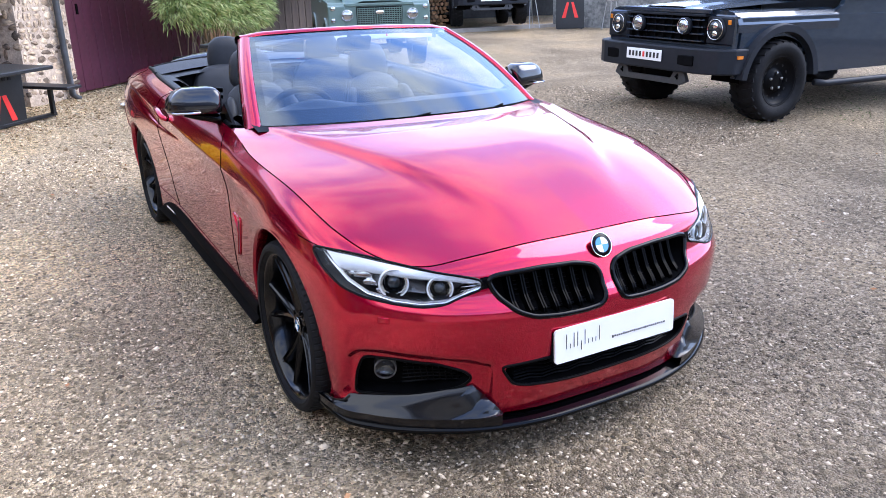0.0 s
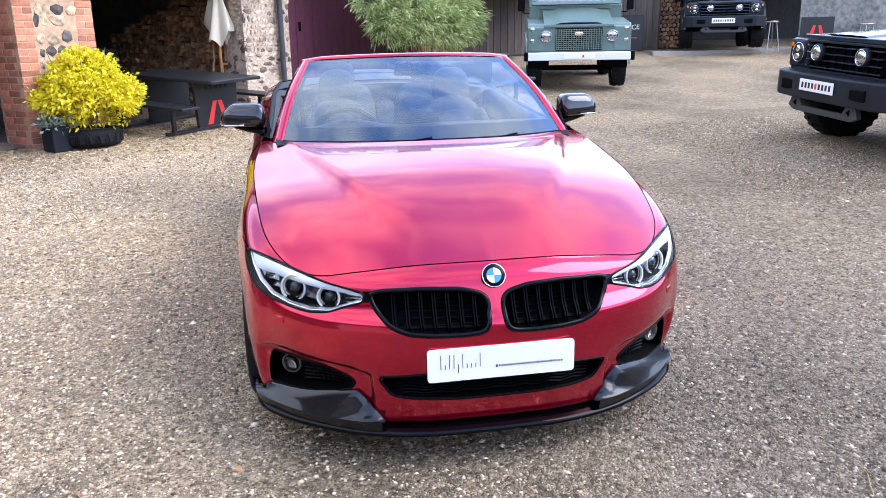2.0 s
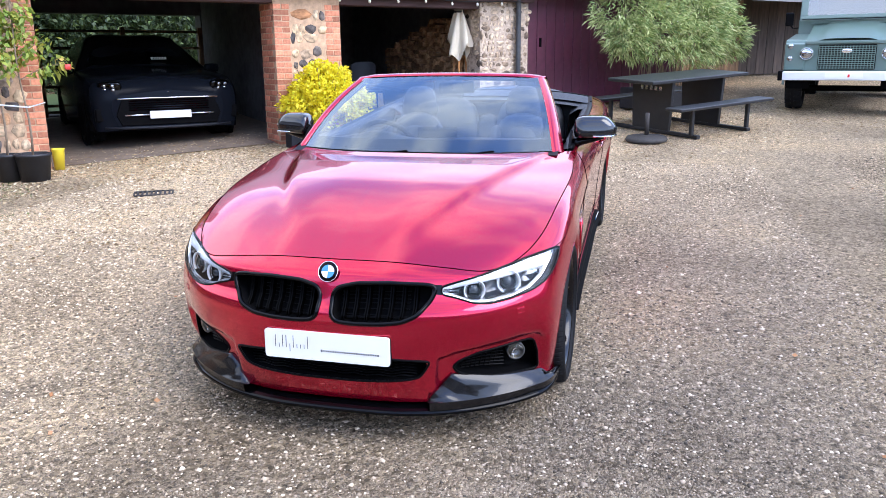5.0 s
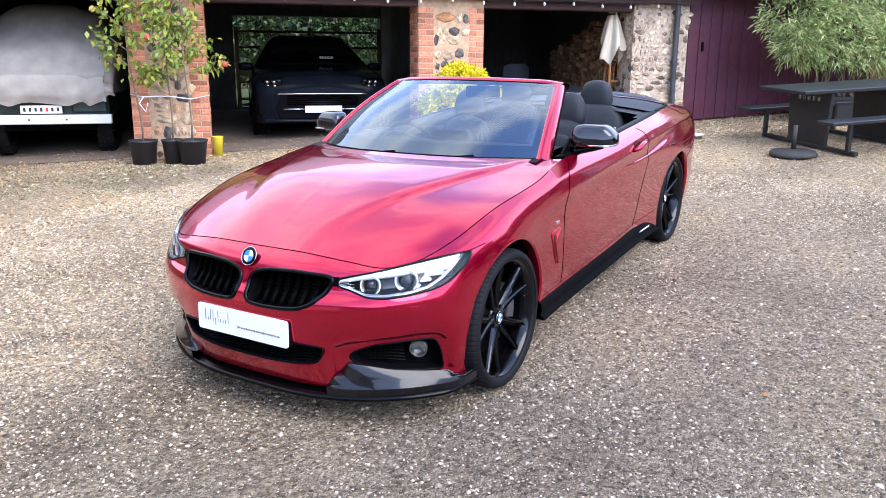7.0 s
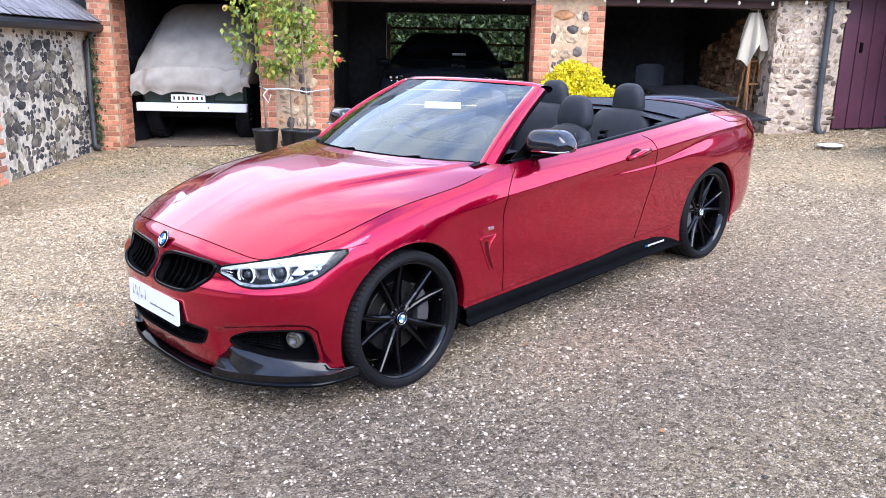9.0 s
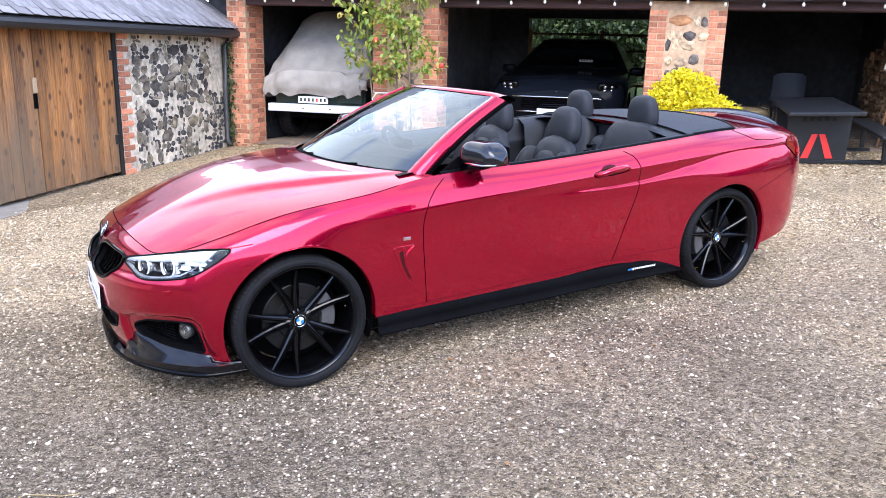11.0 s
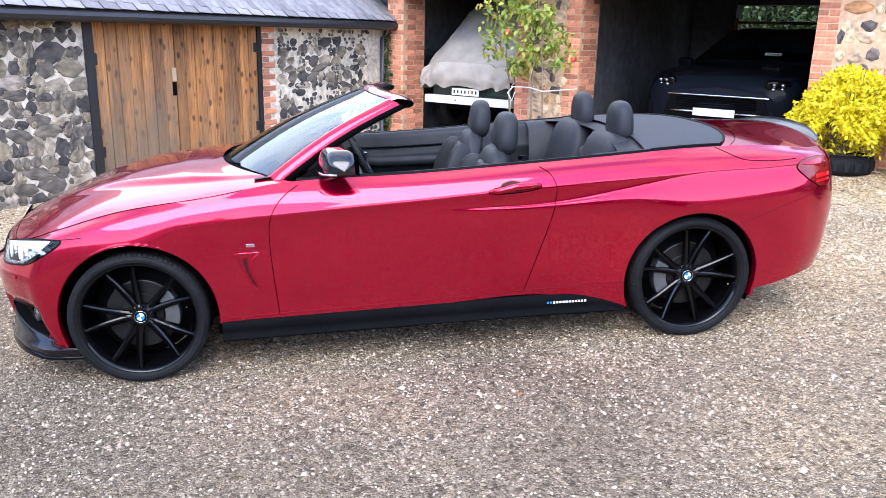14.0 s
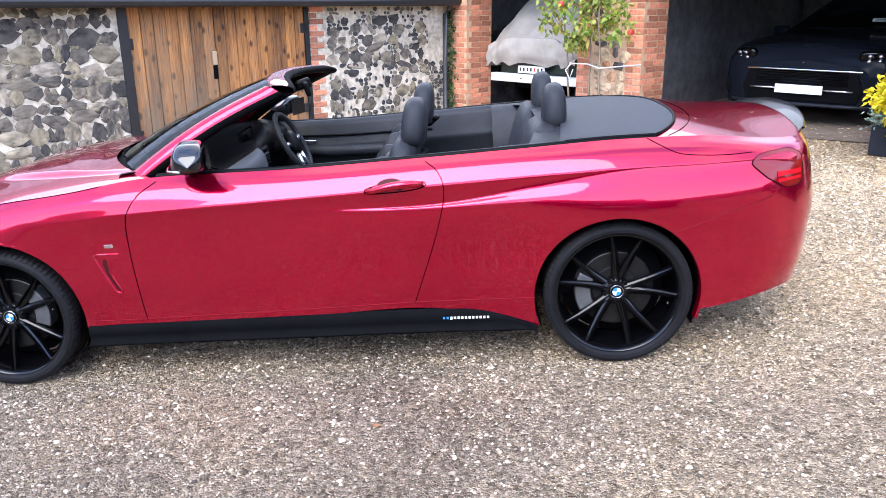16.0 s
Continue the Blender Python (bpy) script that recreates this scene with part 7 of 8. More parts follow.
def off_road_wheel(parent, at, r, w, rim_mat, sx):
    ob = part("wheel", lathe([(r * .60, -w * .40), (r * .63, -w * .42), (r * .60, -w * .1), (r * .56, w * .30), (r * .62, w * .44), (r * .60, w * .46), (r * .54, w * .36), (r * .30, w * .16), (r * .26, w * .28), (r * .12, w * .30)], 36), rim_mat, parent, smooth=True, matrix=at @ (pose(0, 0, 0) if sx > 0 else pose(0, 0, 0, 0, 0, 180)))
    ty = part("tyre", lathe([(r * .58, -w * .44), (r * .80, -w * .54), (r * .93, -w * .5), (r * .975, -w * .38), (r * .975, w * .38), (r * .93, w * .5), (r * .80, w * .54), (r * .58, w * .44)], 40, close=True), RUBBER, ob, smooth=True)
    b = None
    for k in range(26):
        for side in (-1, 1):
            g = moved(box(-w * .20, w * .20, -r * .05, r * .05, -.012, .009), Matrix.Rotation(2 * math.pi * (k + .25 * side) / 26, 4, "X") @ pose(side * w * .30, 0, r * .972, 0, side * 10, 15 * side))
            b = join(b, g) if b else g
    tagged(part("tread_pattern", b, RUBBER, ty), kind="stuff")
    for k in range(12):
        a = 2 * math.pi * k / 12
        part("rim_hole", lathe([(r * .042, 0), (r * .036, .003), (.001, .003)], 10), DISC, ob, matrix=pose(w * .265, r * .43 * math.sin(a), r * .43 * math.cos(a), 0, 0, 0))
    for k in range(5):
        a = 2 * math.pi * k / 5
        part("wheel_nut", lathe([(.014, 0), (.014, .016), (.008, .018)], 6), STEEL, ob, matrix=pose(w * .29, r * .20 * math.sin(a), r * .20 * math.cos(a)))
    return ob


def round_lamp(parent, x, y, z, r, name="headlight", rim=BUMPER, twin=False):
    m = pose(x, y, z)
    ob = part(name, lathe([(r * 1.16, .03), (r * 1.18, -.008), (r * 1.02, -.016), (r * .98, -.006), (r * .7, .012), (.001, .03)], 28, "y"), rim, parent, smooth=True, matrix=m)
    part("lamp_glass", lathe([(r * .98, -.008), (r * .8, -.022), (r * .4, -.032), (.001, -.034)], 24, "y"), DARK_GLASS if twin else CLEAR, ob, smooth=True)
    part("lamp_ring", lathe([(r * 1.0, -.014), (r * 1.03, -.022), (r * .97, -.024), (r * .93, -.014)], 28, "y", close=True), CHROME, ob, smooth=True)
    if twin:
        for dz in (-.42, .36):
            part("lamp_module", lathe([(r * .36, -.028), (r * .34, -.037), (r * .2, -.044), (.001, -.046)], 18, "y"), CHROME, ob, smooth=True, matrix=pose(r * .12, 0, r * dz))
        part("lamp_divider", box(-r * .75, r * .75, -.038, -.030, -r * .10, r * .04, .002), BUMPER, ob)
    return ob


def plain_plate(parent, m, w=.52, h=.11, n=9, bar=INK):
    ob = part("number_plate", box(-w / 2, w / 2, -.004, .004, -h / 2, h / 2, .003), WHITE, parent, "white plate with plain dark bars", matrix=m)
    for k in range(n):
        x = -w * .40 + w * .80 * k / (n - 1)
        part("print_bar", box(x - w * .028, x + w * .028, -.0055, -.0035, -h * .24, h * .24), bar if k != 4 else RED_SIGN, ob)
    return ob


def low_face(z):
    return z if z < .80 else .80 + (z - .80) * .74 if z < 1.30 else z - .13


SKID = mat("grey_skid_bar", (0.045, 0.047, 0.05), 0.5, 0.2, vary=0.2, scale=30)


def big_4x4(at, label, full=True):
    """A squared-off black four-by-four; nose towards -Y, origin on the ground under the front bumper."""
    car4 = thing("four_by_four", at, label, "car", "black four-by-fours")
    hubs = ((.88, .465), (3.80, .465))
    side = arch_profile(.30, 4.75, .52, hubs, .47, [(4.75, 1.18), (.34, 1.18)])
    for sx in (1, -1):
        part("body_side", prism(side, .05, "x", .0, .86 if sx > 0 else -.91), NAVY, car4)
    part("body_floor", box(-.86, .86, .5, 4.7, .56, .62), MATT_BLACK, car4)
    # wings and bonnet
    for sx in (1, -1):
        part("wing_top", prism([(sx * .58, 1.17), (sx * .60, 1.27), (sx * .78, 1.268), (sx * .85, 1.245), (sx * .895, 1.19), (sx * .918, 1.10), (sx * .913, 1.0), (sx * .86, 1.0)], 1.45, "y", .0, .27), NAVY, car4)
    part("bonnet", grid(lambda a, b: (-.60 + 1.2 * a, .22 + 1.42 * b, 1.27 + .075 * b ** .7 + .018 * math.sin(math.pi * a) + (.018 if .28 < a < .72 else 0)), 24, 12), NAVY, car4, smooth=False)
    part("bonnet_lip", box(-.62, .62, .195, .235, 1.22, 1.285, .012, seg=2), NAVY, car4)
    # face
    part("face_panel", box(-.90, .90, .25, .32, .62, 1.22, .02), NAVY, car4)
    for sx in (1, -1):
        part("lamp_panel", box(sx * .73 - .165, sx * .73 + .165, .225, .26, .84, 1.20, .02), BUMPER, car4)
        round_lamp(car4, sx * .70, .215, 1.035, .095, twin=True)
        round_lamp(car4, sx * .33, .16, 1.06, .072, "spot_lamp")
        part("indicator", box(sx * .85 - .02, sx * .85 + .02, .218, .23, 1.10, 1.16, .004), AMBER, car4)
    part("grille_back", box(-.555, .555, .235, .255, .83, 1.21), MATT_BLACK, car4)
    for z in (.86, .95, 1.04, 1.13):
        part("grille_bar", box(-.55, .55, .185, .235, z, z + .022, .005), NAVY, car4)
    for k in range(9):
        part("grille_fin", box(-.48 + .12 * k - .006, -.48 + .12 * k + .006, .20, .235, .84, 1.19), MATT_BLACK, car4)
    part("grille_frame", box(-.57, .57, .19, .25, 1.185, 1.215, .006), BUMPER, car4)
    # bumper with two square wells, skid plate
    prof = [(-.95, .24), (-.86, .11), (-.72, .035), (-.40, 0), (.40, 0), (.72, .035), (.86, .11), (.95, .24), (.95, .42), (-.95, .42)]
    bp = part("front_bumper", prism(prof, .24, "z", .015, .56), BUMPER, car4, "dark grey steel bumper")
    for sx in (1, -1):
        part("bumper_well", box(sx * .52 - .11, sx * .52 + .11, .004, .05, .63, .73, .008), MATT_BLACK, bp)
        part("tow_eye", tube([(sx * .41, .06, .535), (sx * .41, .03, .51), (sx * .41, .06, .485)], .014, 8), MATT_BLACK, bp)
        part("marker_light", box(sx * .945, sx * .965, .26, .33, .71, .74), AMBER, bp)
    part("skid_plate", prism([(-.48, .57), (-.53, .47), (-.44, .43), (.44, .43), (.53, .47), (.48, .57), (.36, .57), (.31, .485), (-.31, .485), (-.36, .57)], .05, "y", .004, .05), SKID, bp, "grey skid bar")
    plain_plate(car4, pose(-.03, -.012, .70))
    # flares
    for hy, hz in hubs:
        for sx in (1, -1):
            b = sheet([[Vector((sx * .905, hy - .47 * math.cos(a), hz + .47 * math.sin(a))), Vector((sx * .975, hy - .48 * math.cos(a), hz + .48 * math.sin(a))), Vector((sx * .975, hy - .545 * math.cos(a), hz + .545 * math.sin(a))), Vector((sx * .90, hy - .56 * math.cos(a), hz + .56 * math.sin(a)))] for a in [math.radians(5 + 170 * k / 24) for k in range(25)]])
            part("wheel_flare", b, BUMPER, car4, smooth=False)
            part("arch_liner", grid(lambda a, b2: (sx * (.52 + .36 * b2), hy - .475 * math.cos(math.pi * a), hz + .475 * math.sin(math.pi * a)), 20, 1), MATT_BLACK, car4)
            off_road_wheel(car4, pose(sx * .83, hy, hz), .405, .29, SATIN_BLACK, sx)
    # cabin
    part("windscreen", prism([(-.80, 1.34), (.80, 1.34), (.70, 1.90), (-.70, 1.90)], .02, "y", 0, 0), DARK_GLASS, car4, matrix=pose(0, 1.62, 0, -0) @ Matrix(((1, 0, 0, 0), (0, 1, .25, 0), (0, 0, 1, 0), (0, 0, 0, 1))) @ pose(0, -.33, 0))
    for sx in (1, -1):
        cab = prism([(1.62, 1.18), (1.80, 1.30), (2.02, 1.92), (4.74, 1.92), (4.76, 1.18)], .05, "x", .0, .83 if sx > 0 else -.88)
        part("cabin_side", cab, NAVY, car4)
        part("side_window", prism([(1.98, 1.34), (2.16, 1.84), (2.92, 1.84), (2.92, 1.34)], .06, "x", 0, .828 if sx > 0 else -.888), DARK_GLASS, car4)
        part("side_window", prism([(3.0, 1.34), (3.0, 1.84), (4.55, 1.84), (4.6, 1.34)], .06, "x", 0, .828 if sx > 0 else -.888), DARK_GLASS, car4)
        part("door_handle", box(sx * .905 - .02, sx * .905 + .02, 2.70, 2.86, 1.06, 1.10, .008), CHROME if sx > 0 else SATIN_BLACK, car4)
        part("side_step", tube([(sx * .93, 1.45, .42), (sx * .95, 1.6, .40), (sx * .95, 3.1, .40), (sx * .93, 3.25, .42)], .035, 8), BUMPER, car4, smooth=True)
        part("door_mirror", box(sx * 1.02 - .10, sx * 1.02 + .10, 1.86, 1.98, 1.36, 1.56, .03, seg=2), SATIN_BLACK, car4)
    part("roof", box(-.87, .87, 1.98, 4.76, 1.90, 1.97, .03, seg=2), NAVY, car4)
    part("tailgate", box(-.86, .86, 4.74, 4.80, .6, 1.92, .02), NAVY, car4)
    part("spare_wheel", lathe([(.10, 4.84), (.36, 4.84), (.39, 4.90), (.36, 5.02), (.10, 5.02)], 32, "y"), RUBBER, car4, smooth=True, matrix=pose(0, 0, 1.15))
    part("cabin_seat", box(-.7, .7, 2.4, 2.6, .6, 1.5, .05), LEATHER, car4)
    # the face is low and broad
    for ob in car4.children:
        if ob.name.startswith(("wheel", "arch_liner")):
            continue
        if ob.name.startswith(("headlight", "spot_lamp")):
            ob.matrix_basis = Matrix.Translation((0, 0, low_face(ob.matrix_basis.translation.z) - ob.matrix_basis.translation.z)) @ ob.matrix_basis
        elif not ob.name.startswith(("number_plate", "spare_wheel", "windscreen")):
            for v in ob.data.vertices:
                v.co.z = low_face(v.co.z)
        elif ob.name.startswith(("spare_wheel", "windscreen")):
            ob.matrix_basis = Matrix.Translation((0, 0, -.13)) @ ob.matrix_basis
    return car4


zg = rise(4.6, 2.12)
big_4x4(Matrix.Translation((4.28, 2.113, zg - .080)) @ Matrix.Rotation(radians(-91.5), 4, "Z") @ Matrix.Rotation(.055, 4, "Y") @ Matrix.Rotation(-.004, 4, "X"), "blue-black squared four-by-four with black steel bumper, parked")
big_4x4(Matrix.Translation((9.50, 12.95, 1.125)) @ Matrix.Rotation(radians(-25), 4, "Z"), "black squared four-by-four standing in the far bay")


def old_4x4():
    """A sage-green upright four-by-four; nose towards -Y, origin on the ground under the front bumper."""
    at = Matrix.Translation((4.045, 7.95, rise(4.3, 8.9) - .03)) @ Matrix.Rotation(radians(-16), 4, "Z") @ Matrix.Rotation(.055, 4, "X") @ Matrix.Diagonal((.965, .92, .91, 1))
    c4 = thing("utility_four_by_four", at, "sage-green upright four-by-four with white bumper", "car")
    hubs = ((.80, .39), (3.16, .39))
    side = arch_profile(.22, 3.9, .58, hubs, .46, [(3.9, 1.22), (.24, 1.16)])
    for sx in (1, -1):
        part("body_side", prism(side, .05, "x", .0, .83 if sx > 0 else -.88), SAGE, c4)
        part("wing_top", prism([(.20, 1.12), (.24, 1.20), (1.38, 1.26), (1.38, 1.16)], .30, "x", .02, .585 if sx > 0 else -.885), SAGE, c4, smooth=False)
        part("wing_front", box(sx * .735 - .15, sx * .735 + .15, .17, .24, .70, 1.15, .025, seg=2), SAGE, c4)
        round_lamp(c4, sx * .565, .155, .98, .092, rim=SAGE)
        for z in (1.10, .90):
            part("side_lamp", lathe([(.042, .02), (.042, -.01), (.030, -.02), (.001, -.022)], 18, "y"), CLEAR, c4, smooth=True, matrix=pose(sx * .80, .165, z))
        part("door_mirror", box(sx * .99 - .065, sx * .99 + .065, 1.32, 1.38, 1.40, 1.63, .02, seg=2), SATIN_BLACK, c4)
        part("mirror_arm", tube([(sx * .84, 1.45, 1.36), (sx * .93, 1.36, 1.36), (sx * .98, 1.36, 1.42)], .012, 6), SATIN_BLACK, c4)
        part("cabin_side", prism([(1.38, 1.18), (1.42, 1.44), (1.62, 2.12), (3.9, 2.12), (3.9, 1.18)], .04, "x", 0, .80 if sx > 0 else -.84), SAGE, c4)
        part("side_window", prism([(1.58, 1.50), (1.74, 2.02), (2.5, 2.02), (2.5, 1.50)], .05, "x", 0, .797 if sx > 0 else -.847), DARK_GLASS, c4)
        for hy, hz in hubs:
            b = sheet([[Vector((sx * .87, hy - .455 * math.cos(a), hz + .455 * math.sin(a))), Vector((sx * .905, hy - .46 * math.cos(a), hz + .46 * math.sin(a))), Vector((sx * .905, hy - .53 * math.cos(a), hz + .53 * math.sin(a))), Vector((sx * .87, hy - .54 * math.cos(a), hz + .54 * math.sin(a)))] for a in [math.radians(8 + 164 * k / 20) for k in range(21)]])
            part("wheel_flare", b, SAGE, c4)
            part("arch_liner", grid(lambda a, b2: (sx * (.50 + .36 * b2), hy - .465 * math.cos(math.pi * a), hz + .465 * math.sin(math.pi * a)), 16, 1), MATT_BLACK, c4)
            off_road_wheel(c4, pose(sx * .745, hy, hz), .385, .235, SATIN_BLACK, sx)
    part("face_panel", box(-.60, .60, .19, .25, .68, 1.17, .01), SAGE, c4)
    gr = part("grille", box(-.40, .40, .165, .20, .72, 1.12, .012), SATIN_BLACK, c4, "sage mesh grille with an oval emblem")
    for k in range(11):
        part("grille_bar", box(-.385, .385, .152, .168, .74 + .0345 * k, .752 + .0345 * k), SAGE, gr)
    for k in range(19):
        part("grille_bar", box(-.385 + .0427 * k - .005, -.385 + .0427 * k + .005, .154, .166, .735, 1.105), SAGE, gr)
    part("oval_emblem", lathe([(.075, .01), (.075, -.006), (.06, -.01), (.001, -.012)], 24, "y"), CHROME, gr, smooth=True, matrix=pose(0, .15, 1.02) @ Matrix.Diagonal((1, 1, .5, 1)))
    def bon(a, b):
        k = abs(2 * a - 1)
        raise_ = .035 * (1 / (1 + math.exp((k - .62) / .04)))
        return (-.60 + 1.2 * a, .17 + 1.2 * b, 1.165 + .25 * b + raise_ + .02 * (1 - k * k))
    part("bonnet", grid(bon, 30, 12), SAGE, c4, smooth=True)
    part("bonnet_edge", box(-.60, .60, .165, .19, 1.13, 1.185, .01), SAGE, c4)
    part("front_bumper", box(-.87, .87, -.02, .12, .56, .70, .01), ROOF_WHITE, c4, "white-painted steel bumper")
    for sx in (1, -1):
        part("bumper_end", box(sx * .905 - .035, sx * .905 + .035, .0, .2, .55, .71, .01), SATIN_BLACK, c4)
    plain_plate(c4, pose(.0, -.03, .635), .52, .10, 7, WHITE)
    part("axle", tube([(-.7, .80, .36), (.7, .80, .36)], .05, 8), MATT_BLACK, c4)
    part("bulkhead", box(-.84, .84, 1.36, 1.42, .60, 1.50, .01), SAGE, c4)
    for sx in (1, -1):
        part("scuttle_vent", box(sx * .36 - .30, sx * .36 + .30, 1.325, 1.362, 1.425, 1.495, .008), SAGE, c4)
    lean = Matrix(((1, 0, 0, 0), (0, 1, .26, 0), (0, 0, 1, 0), (0, 0, 0, 1)))
    face_out(part("windscreen", sheet([[Vector((-.72, 0, 1.54)), Vector((-.68, 0, 2.02))], [Vector((.72, 0, 1.54)), Vector((.68, 0, 2.02))]]), glass("upright_screen", (0.3, 0.33, 0.34), 0.0, 2.5), c4), (0, -1, 0)).matrix_basis = (pose(0, 1.39 - .26 * 1.50, 0) @ lean)
    for x0, x1, z0, z1 in ((-.80, .80, 1.48, 1.54), (-.76, .76, 2.02, 2.09), (-.80, -.70, 1.54, 2.02), (.70, .80, 1.54, 2.02)):
        part("screen_frame", box(x0, x1, -.012, .03, z0, z1, .006), SAGE, c4, matrix=pose(0, 1.39 - .26 * 1.50, 0) @ lean)
    for sx in (-1, 1):
        part("wiper", tube([(sx * .35 - .28, 1.36, 1.53), (sx * .35 + .05, 1.365, 1.575), (sx * .35 + .30, 1.375, 1.59)], .011, 5), MATT_BLACK, c4)
    part("roof", box(-.84, .84, 1.50, 3.92, 2.10, 2.17, .04, seg=2), ROOF_WHITE, c4)
    part("rear_body", box(-.83, .83, 3.86, 3.92, .6, 2.11, .01), SAGE, c4)
    part("floor_pan", box(-.82, .82, .4, 3.8, .60, .66), MATT_BLACK, c4)
    part("dashboard", box(-.78, .78, 1.46, 1.75, 1.15, 1.50, .03), SATIN_BLACK, c4)
    part("seat_row", box(-.72, .72, 2.2, 2.4, .8, 1.65, .05), LEATHER, c4)


old_4x4()


def suv():
    """A black rounded SUV in the middle bay, nose outwards."""
    at = YARD @ Matrix.Translation((4.91, .84, floor_at(4.9, 1.75))) @ Matrix.Rotation(radians(-.7), 4, "Z") @ Matrix.Diagonal((1.04, 1, .90, 1))
    c = thing("sport_utility_car", at, "glossy black rounded SUV parked nose out in the bay", "car")
    # rows: y, half width low, z low, half width mid, z mid, half width belt, z belt, half width top, z top
    st = [(.0, .62, .24, .70, .50, .66, .70, .42, .76), (.10, .86, .22, .90, .54, .86, .80, .62, .91), (.35, .93, .22, .955, .58, .93, .90, .74, .99), (.9, .95, .22, .965, .62, .95, .95, .80, 1.05),
          (1.45, .95, .22, .965, .65, .95, .97, .82, 1.09), (1.62, .95, .22, .965, .65, .94, .98, .78, 1.16), (2.35, .95, .22, .965, .68, .93, 1.0, .60, 1.58), (3.3, .95, .22, .965, .68, .93, 1.02, .62, 1.62), (4.1, .95, .24, .96, .70, .92, 1.05, .58, 1.52), (4.62, .90, .34, .93, .70, .88, 1.0, .56, 1.12), (4.70, .80, .40, .85, .70, .80, .96, .5, 1.02)]
    rows = []
    ys = np.linspace(0, len(st) - 1, 60)
    tab = spline(st, ys)
    for q in tab:
        y, a, za, b, zb, e, ze, t, zt = q
        half = spline([(a, za), (b, zb), (e, ze), (t, zt), (0, zt + .05)], np.linspace(0, 4, 25))
        row = [Vector((x, y, z)) for x, z in half] + [Vector((-x, y, z)) for x, z in half[::-1][1:]]
        rows.append(row)
    part("body_shell", sheet(rows), BLACK_PAINT, c, smooth=True)
    cap = bmesh.new()
    loop = [cap.verts.new(v) for v in rows[0]]
    hub = cap.verts.new((0, -.03, .5))
    for k in range(len(loop)):
        cap.faces.new((loop[k], loop[(k + 1) % len(loop)], hub))
    part("nose_panel", cap, BLACK_PAINT, c)
    part("underside", box(-.88, .88, .2, 4.5, .2, .26), MATT_BLACK, c)
    part("front_mask", prism([(-.60, .30), (-.66, .45), (-.58, .69), (.58, .69), (.66, .45), (.60, .30)], .05, "y", .01, -.02), MATT_BLACK, c)
    for k in range(5):
        part("grille_slat", box(-.50, .50, -.035, -.018, .52 + .033 * k, .535 + .033 * k, .003), GLOSS_BLACK, c)
    part("chrome_strip", tube([(-.74, .06, .685), (-.60, .0, .690), (-.4, -.04, .695), (.4, -.04, .695), (.60, .0, .690), (.74, .06, .685)], .014, 6), CHROME, c, smooth=True)
    for sx in (1, -1):
        part("chrome_strip", tube([(sx * .26, -.038, .452), (sx * .42, -.036, .452), (sx * .56, -.02, .45)], .014, 6), SILVER, c, smooth=True)
        part("bumper_blade", tube([(sx * .58, -.01, .56), (sx * .72, .035, .57), (sx * .84, .10, .575)], .011, 6), GLOSS_BLACK, c, smooth=True)
    part("bumper_lip", tube([(-.80, .06, .27), (-.5, -.02, .265), (0, -.045, .262), (.5, -.02, .265), (.80, .06, .27)], .022, 8), BUMPER, c, smooth=True)
    for sx in (1, -1):
        hl = part("headlight", cushion(.30, .10, .17), SMOKED, c, "dark headlight with four bright points", True, pose(sx * .69, .105, .865, 20, 0, sx * 24))
        for dx in (-.05, .05):
            for dz in (-.03, .035):
                part("lamp_point", lathe([(.030, 0), (.026, -.02), (.001, -.026)], 12, "y"), CLEAR, hl, smooth=True, matrix=pose(dx, -.052, dz))
        part("side_intake", box(sx * .76 - .14, sx * .76 + .14, -.0, .12, .36, .56, .02), MATT_BLACK, c, matrix=pose(0, .05, 0, 0, 0, 0))
        for hy in (.92, 3.72):
            part("arch_gap", lathe([(.42, -.02), (.42, .03)], 36), MATT_BLACK, c, matrix=pose(sx * .945, hy, .36))
            off_road_wheel(c, pose(sx * .84, hy, .36), .36, .25, RIM_BLACK, sx)
        part("door_mirror", cushion(.22, .12, .15), BLACK_PAINT, c, smooth=True, matrix=pose(sx * 1.02, 1.75, 1.10))
        part("side_glass", sheet([[Vector((sx * (.935 - .0), y, 1.03)), Vector((sx * (.80 - .06 * f), y + .02, 1.28)), Vector((sx * .66, y + .03, 1.50 - .25 * max(0, f - .7)))] for f, y in [(k / 12, 2.25 + 1.8 * k / 12) for k in range(13)]]), SMOKED, c, smooth=True)
    part("windscreen", grid(lambda a, b: ((2 * a - 1) * (.72 - .16 * b), 1.60 + .72 * b - .05 * (1 - (2 * a - 1) ** 2), 1.14 + .46 * b + .03), 12, 8), SMOKED, c, smooth=True)
    part("permit", box(.12, .34, -.002, .002, -.03, .03), WHITE, c, "small pale card behind the screen", matrix=pose(0, 1.62, 1.27, -50, 0, 0))
    for k in range(7):
        part("print_bar", box(.15 + .024 * k, .165 + .024 * k, -.004, -.0022, -.014, .014), INK, c, matrix=pose(0, 1.62, 1.27, -50, 0, 0))
    part("crest", lathe([(.03, .004), (.03, -.002), (.02, -.006), (.001, -.007)], 16, "y"), CHROME, c, smooth=True, matrix=pose(0, .02, .80, -50))
    part("number_plate", box(-.26, .26, -.06, -.048, .395, .505, .003), WHITE, c, "blank white plate")


suv()


